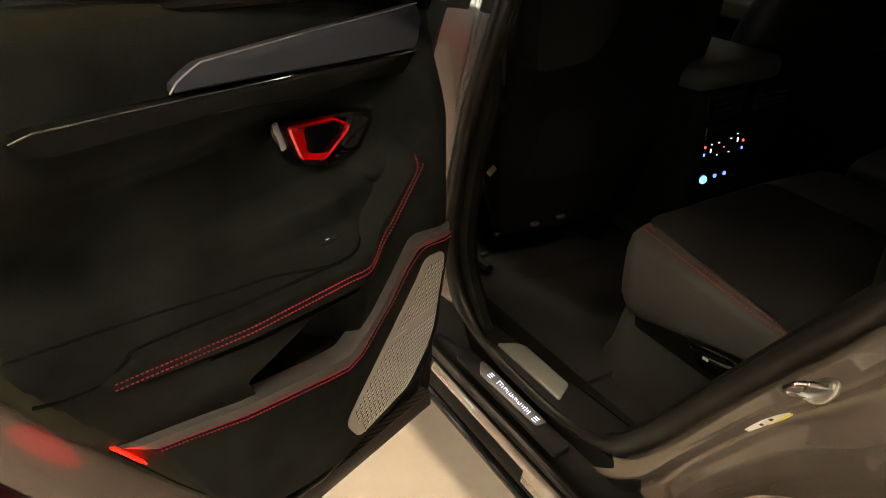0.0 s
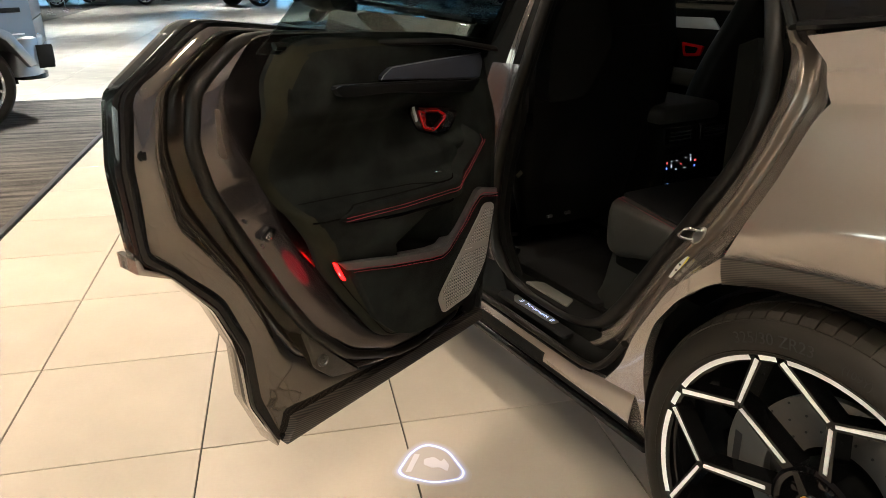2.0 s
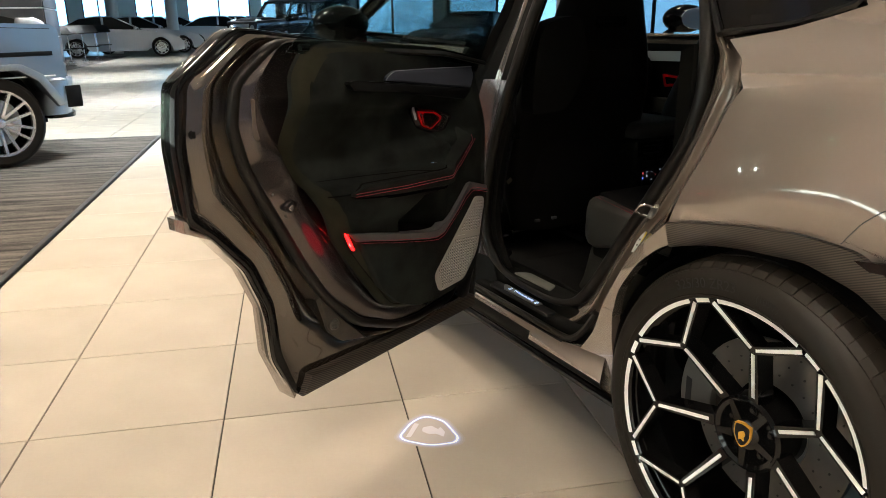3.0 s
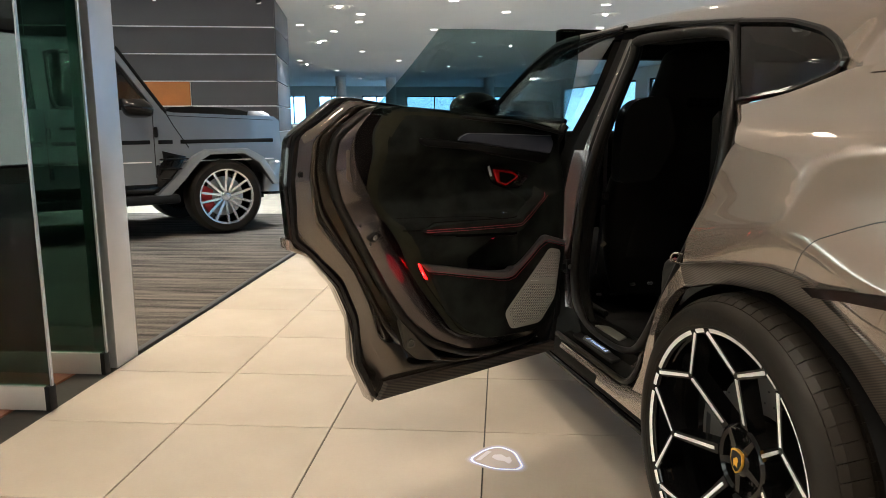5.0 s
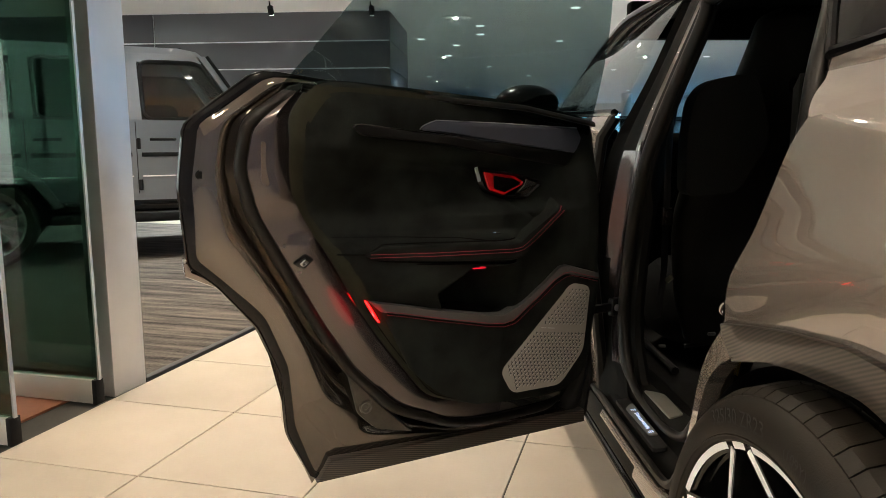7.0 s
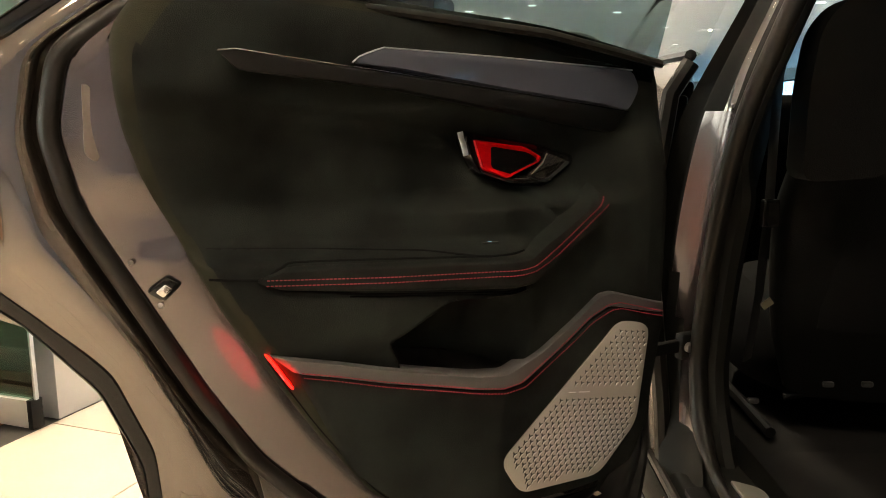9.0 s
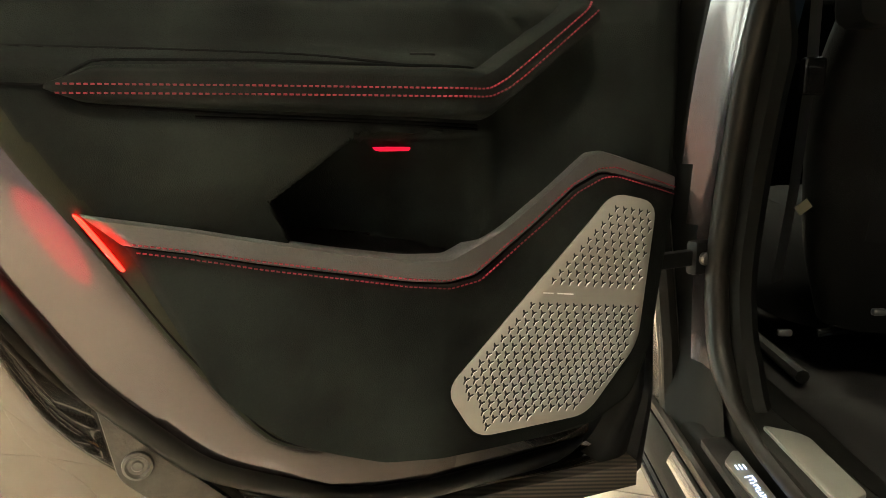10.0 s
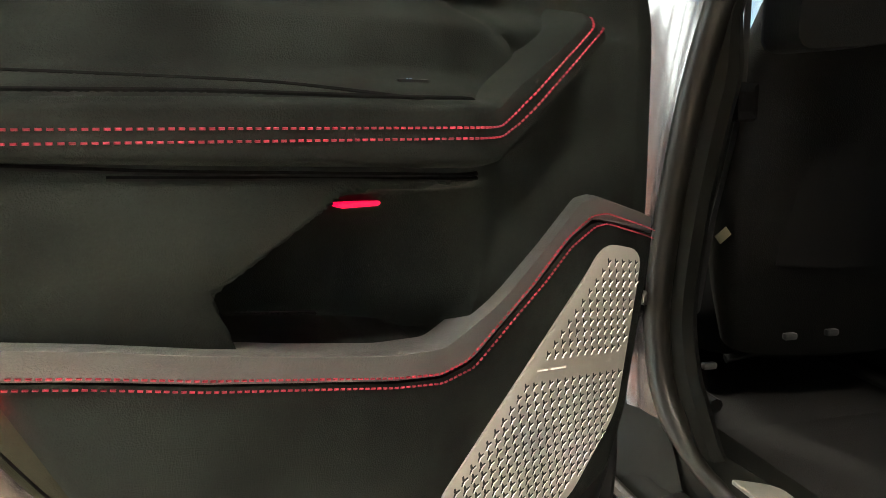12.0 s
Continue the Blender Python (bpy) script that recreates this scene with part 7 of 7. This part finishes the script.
def saloon(m, paint, label, wheels=True):
    """Low four-door car, x forwards from the front axle."""
    c = thing("saloon_car", label, "car", "cars in the showroom")
    W = 0.90
    prof = [(-3.75, 0.30), (-3.85, 0.60), (-3.80, 0.95), (-3.55, 1.02), (-2.6, 1.03), (-0.75, 0.96), (0.1, 0.86), (0.62, 0.72), (0.82, 0.52), (0.80, 0.24), (0.42, 0.20)]
    arch1 = [(0.37 * math.cos(radians(d)), 0.33 + 0.37 * math.sin(radians(d))) for d in range(0, 181, 20)]
    arch2 = [(-2.9 + 0.37 * math.cos(radians(d)), 0.33 + 0.37 * math.sin(radians(d))) for d in range(0, 181, 20)]
    prof = prof + arch1 + [(-0.5, 0.22), (-2.4, 0.22)] + arch2

    def place(a, b, k):
        w = W - 0.05 * sstep(0.6, 1.05, b) - 0.06 * sstep(0.0, 0.8, a) - 0.05 * sstep(0.45, 0.2, b)
        return Vector((a, k * w, b))

    part("body", prism(prof, -1, 1, place, 0.02), paint, c, "smooth painted car body")
    cab = [(-3.45, 1.02), (-2.75, 1.36), (-2.2, 1.44), (-1.6, 1.44), (-0.62, 0.97)]
    part("glasshouse", prism(cab, -1, 1, lambda a, b, k: Vector((a, k * (0.80 - 0.20 * sstep(1.0, 1.45, b)), b))), GLOSS_BLACK, c, "dark car windows")
    roof = [(-2.80, 1.37), (-2.2, 1.455), (-1.6, 1.455), (-1.42, 1.37), (-1.6, 1.41), (-2.2, 1.41)]
    part("roof", prism(roof, -1, 1, lambda a, b, k: Vector((a, k * (0.81 - 0.20 * sstep(1.0, 1.45, b)), b + 0.004)), 0.01), paint, c)
    for s in (-1, 1):
        part("window_frame", tube([Vector((a, s * (0.815 - 0.20 * sstep(1.0, 1.45, b)), b)) for a, b in ((-3.4, 1.03), (-2.72, 1.37), (-2.2, 1.43), (-1.6, 1.43), (-0.72, 1.0))], 0.02, 6), paint, c)
        part("door_pillar", box(-1.98, -1.90, s * 0.72 - 0.04, s * 0.72 + 0.04, 1.0, 1.42, 0, None), paint, c)
        for cx in (0, -2.9):
            road_wheel(c, cx, s * 0.90, 0.335, 0.24, 1 if s > 0 else -1, 9, False)
        part("headlamp", padded([(s * 0.60, 0.60, 0.55, 0.12, 0.14, 0), (s * 0.60, 0.66, 0.52, 0.14, 0.16, 0), (s * 0.60, 0.71, 0.46, 0.10, 0.12, 0)], 16), LAMP_LENS, c, "clear headlamp")
        part("mirror", padded([(s * 0.93, 0.98, -0.85, 0.05, 0.07, 0), (s * 0.95, 1.04, -0.85, 0.06, 0.09, 0), (s * 0.94, 1.09, -0.85, 0.04, 0.07, 0)], 12), paint, c)
    part("grille", box(0.70, 0.83, -0.42, 0.42, 0.36, 0.62, 0.03), GLOSS_BLACK, c, "dark radiator grille")
    c.matrix_world = m
    return c


WHITE_PAINT = mat("white_paint", (0.6, 0.63, 0.66), 0.25, 0.1, coat=1.0, stain=0.03)
first = saloon(pose(2.3, 30.0, 0, 0, 0, -7), WHITE_PAINT, "white saloon car in a row of parked cars")
for k in range(1, 7):
    copy_thing(first, pose(2.3 + 1.3 * k, 30.0 + 2.75 * k if k < 4 else 26.4 + 2.0 * k, 0, 0, 0, -7 - 2 * k))
saloon(pose(9.2, 20.5, 0, 0, 0, 200), BLACK_PAINT, "black saloon car beyond the open door")
offroader(pose(5.0, 26.0, 0, 0, 0, 200), BLACK_PAINT, None, "black squared off-road car across the showroom")
# dark mat and display stands before the far cars
setting("mat", prism([(-1.55, 21.4), (1.2, 30.6), (-6.0, 32.0), (-6.0, 20.5)], 0, 0.013, lambda a, b, c: Vector((a, b, -0.007 + c))), CARPET, "dark display mat under the far stands", "mat")


def stand(m):
    s = thing("display_stand", "dark slanted information stand on thin chrome legs", "display stand", "display stands")
    part("board", box(-0.26, 0.26, -0.19, 0.19, -0.02, 0.02, 0.008, pose(0, 0, 1.02, 40, 0, 0)), SATIN_BLACK, s, "dark slanted board")
    part("shelf", box(-0.24, 0.24, -0.16, 0.16, 0.44, 0.47, 0.006), SATIN_BLACK, s, "dark lower shelf")
    for dx in (-0.22, 0.22):
        part("leg", tube([(dx, 0.05, 0.98), (dx, 0, 0.46), (dx, 0, 0.03)], 0.014, 8), CHROME, s, "thin chrome leg")
        part("foot", tube([(dx, -0.24, 0.016), (dx, 0.24, 0.016)], 0.014, 8), CHROME, s, "chrome foot bar")
    s.matrix_world = m
    return s


st = stand(pose(-1.75, 23.2, 0.006, 0, 0, 20))
for x, y, rz in ((-1.30, 24.6, 25), (-0.85, 26.0, 15), (-0.35, 27.5, 22), (0.20, 29.2, 18)):
    copy_thing(st, pose(x, y, 0.006, 0, 0, rz))
# white columns
for i, (x, y) in enumerate(((1.0, 33.0), (3.3, 33.0), (8.0, 33.0), (12.0, 20.0))):
    setting("column", cyl(0.24, CEIL, Matrix.Translation((x, y, CEIL / 2)), 24), WALL_WHITE, "round white showroom column", "column")
# yellow mark on the floor
tagged(part("floor_marking", box(-0.15, 0.15, -0.03, 0.03, 0.0, 0.002, 0, pose(-0.64, 12.2, 0.0, 0, 0, -8)), mat("yellow_tape", (0.55, 0.4, 0.08), 0.6)), "short yellow tape mark on the floor", "floor marking")
# track spots and a camera dome on the ceiling


def track_spot(x, y):
    s = thing("track_spot", "small black cylinder spotlight under the ceiling", "spotlight", "spotlights")
    part("stem", cyl(0.012, 0.10, Matrix.Translation((0, 0, -0.05)), 10), SATIN_BLACK, s)
    part("barrel", cyl(0.045, 0.13, Matrix.Translation((0.02, -0.03, -0.14)) @ pose(0, 0, 0, 35, 0, 0), 18, 0.006), SATIN_BLACK, s)
    part("lens", cyl(0.036, 0.006, Matrix.Translation((0.02, 0.012, -0.196)) @ pose(0, 0, 0, 35, 0, 0), 18), mat("spot_lens", (0.9, 0.9, 0.85), 0.3, emit=(1, 0.95, 0.85), power=6), s)
    s.matrix_world = pose(x, y, CEIL)
    return s


ts = track_spot(-3.75, 11.0)
copy_thing(ts, pose(-2.2, 11.0, CEIL))
# small far ceiling lights, seen down the hall
spot_bm = lathe([(0.0, -0.004), (0.06, -0.004), (0.075, -0.010), (0.085, -0.002)], lambda a, b, h: Vector((a, b, h)), 16)
GLOWDISC = mat("downlight_glow", (0.9, 0.9, 0.88), 0.5, emit=(1.0, 0.97, 0.92), power=5.0)
fl = part("ceiling_light", spot_bm, GLOWDISC)
tagged(fl, "small lit round ceiling light", "light", "ceiling lights")
fl.matrix_world = pose(-0.3, 13.4, CEIL - 0.001)
for x, y in ((-0.6, 16.2), (1.1, 11.5), (-1.1, 24.3), (2.4, 12.6), (3.9, 11.4), (-0.7, 18.2), (1.6, 15.5), (3.2, 18.0), (0.6, 21.0), (2.2, 24.0), (5.2, 14.5), (6.0, 18.5), (4.5, 22.0), (7.0, 25.0), (0.5, 29.0), (4.0, 29.0), (7.5, 31.0), (2.0, 34.0), (6.0, 36.0), (-1.4, 15.2), (-0.2, 14.5)):
    copy_thing(fl, pose(x, y, CEIL - 0.001))

# ---- floor tiles ----
logo = thing("floor_projection", "glowing blue-white shield light on the tiles", "light projection", at=(0, 0, 0))
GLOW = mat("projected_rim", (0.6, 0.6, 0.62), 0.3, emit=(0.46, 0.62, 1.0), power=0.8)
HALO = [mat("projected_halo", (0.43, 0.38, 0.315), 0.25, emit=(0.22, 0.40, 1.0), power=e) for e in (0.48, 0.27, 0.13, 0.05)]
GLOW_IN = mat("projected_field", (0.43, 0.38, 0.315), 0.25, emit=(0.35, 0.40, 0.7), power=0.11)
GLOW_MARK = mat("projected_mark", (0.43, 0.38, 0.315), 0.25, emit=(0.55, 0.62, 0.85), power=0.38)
TILE_GAP, PITCH = 0.0050, 0.6
tb = box(TILE_GAP / 2, PITCH - TILE_GAP / 2, TILE_GAP / 2, PITCH - TILE_GAP / 2, -0.008, 0.0)
bmesh.ops.bevel(tb, geom=[e for e in tb.edges if all(v.co.z > -0.001 for v in e.verts)], offset=0.0012, segments=1, affect="EDGES")
tile_me = bpy.data.meshes.new("tile")
tb.to_mesh(tile_me)
tb.free()
tile_me.materials.append(TILE)
rest_v, rest_f = [], []
for i in range(-30, 40):
    for j in range(-22, 76):
        b0, a0 = i * PITCH, j * PITCH
        if b0 <= -1.8 - PITCH + 0.01 and 0.3 < a0 < 6.45:
            continue
        if b0 <= -2.4 + 0.01 and a0 < 0.5:
            continue
        c = grid_place(b0 + 0.3, a0 + 0.3)
        if not (-14 < c.x < 13.5 and -10 < c.y < 43):
            continue
        if -6 <= i <= 3 and -4 <= j <= 20:
            ob = new("tile", tile_me)
            ob.parent = floor
            ob.matrix_world = GRID @ Matrix.Translation((b0, a0, 0))
            continue
        n = len(rest_v)
        g = TILE_GAP / 2
        q = [(b0 + g, a0 + g), (b0 + PITCH - g, a0 + g), (b0 + PITCH - g, a0 + PITCH - g), (b0 + g, a0 + PITCH - g)]
        rest_v += [grid_place(x, y, -0.008) for x, y in q] + [grid_place(x, y, 0.0) for x, y in q]
        rest_f += [(n + 4, n + 7, n + 6, n + 5)] + [(n + k, n + 4 + k, n + 4 + (k + 1) % 4, n + (k + 1) % 4) for k in range(4)]
me = bpy.data.meshes.new("tile_field")
me.from_pydata(rest_v, [], rest_f)
me.materials.append(TILE)
me.update()
rest = new("tile_field", me)
rest.parent = floor
tagged(rest, kind="stuff")
# the shield of projected light, painted on the tiles as glowing sheets
SH = [(-1.262, 1.010), (-1.222, 0.955), (-1.230, 0.845), (-1.252, 0.825), (-1.325, 0.846), (-1.382, 0.912), (-1.385, 0.938), (-1.318, 0.995)]


def on_floor(z):
    return lambda a, b, c: Vector((a, b, z + c))


def grown(pts, k, c=Vector((-1.298, 0.918))):
    return [c + (p - c) * k for p in pts]


sh = flat_path(rounded(SH, 0.03, 4), 60, True)
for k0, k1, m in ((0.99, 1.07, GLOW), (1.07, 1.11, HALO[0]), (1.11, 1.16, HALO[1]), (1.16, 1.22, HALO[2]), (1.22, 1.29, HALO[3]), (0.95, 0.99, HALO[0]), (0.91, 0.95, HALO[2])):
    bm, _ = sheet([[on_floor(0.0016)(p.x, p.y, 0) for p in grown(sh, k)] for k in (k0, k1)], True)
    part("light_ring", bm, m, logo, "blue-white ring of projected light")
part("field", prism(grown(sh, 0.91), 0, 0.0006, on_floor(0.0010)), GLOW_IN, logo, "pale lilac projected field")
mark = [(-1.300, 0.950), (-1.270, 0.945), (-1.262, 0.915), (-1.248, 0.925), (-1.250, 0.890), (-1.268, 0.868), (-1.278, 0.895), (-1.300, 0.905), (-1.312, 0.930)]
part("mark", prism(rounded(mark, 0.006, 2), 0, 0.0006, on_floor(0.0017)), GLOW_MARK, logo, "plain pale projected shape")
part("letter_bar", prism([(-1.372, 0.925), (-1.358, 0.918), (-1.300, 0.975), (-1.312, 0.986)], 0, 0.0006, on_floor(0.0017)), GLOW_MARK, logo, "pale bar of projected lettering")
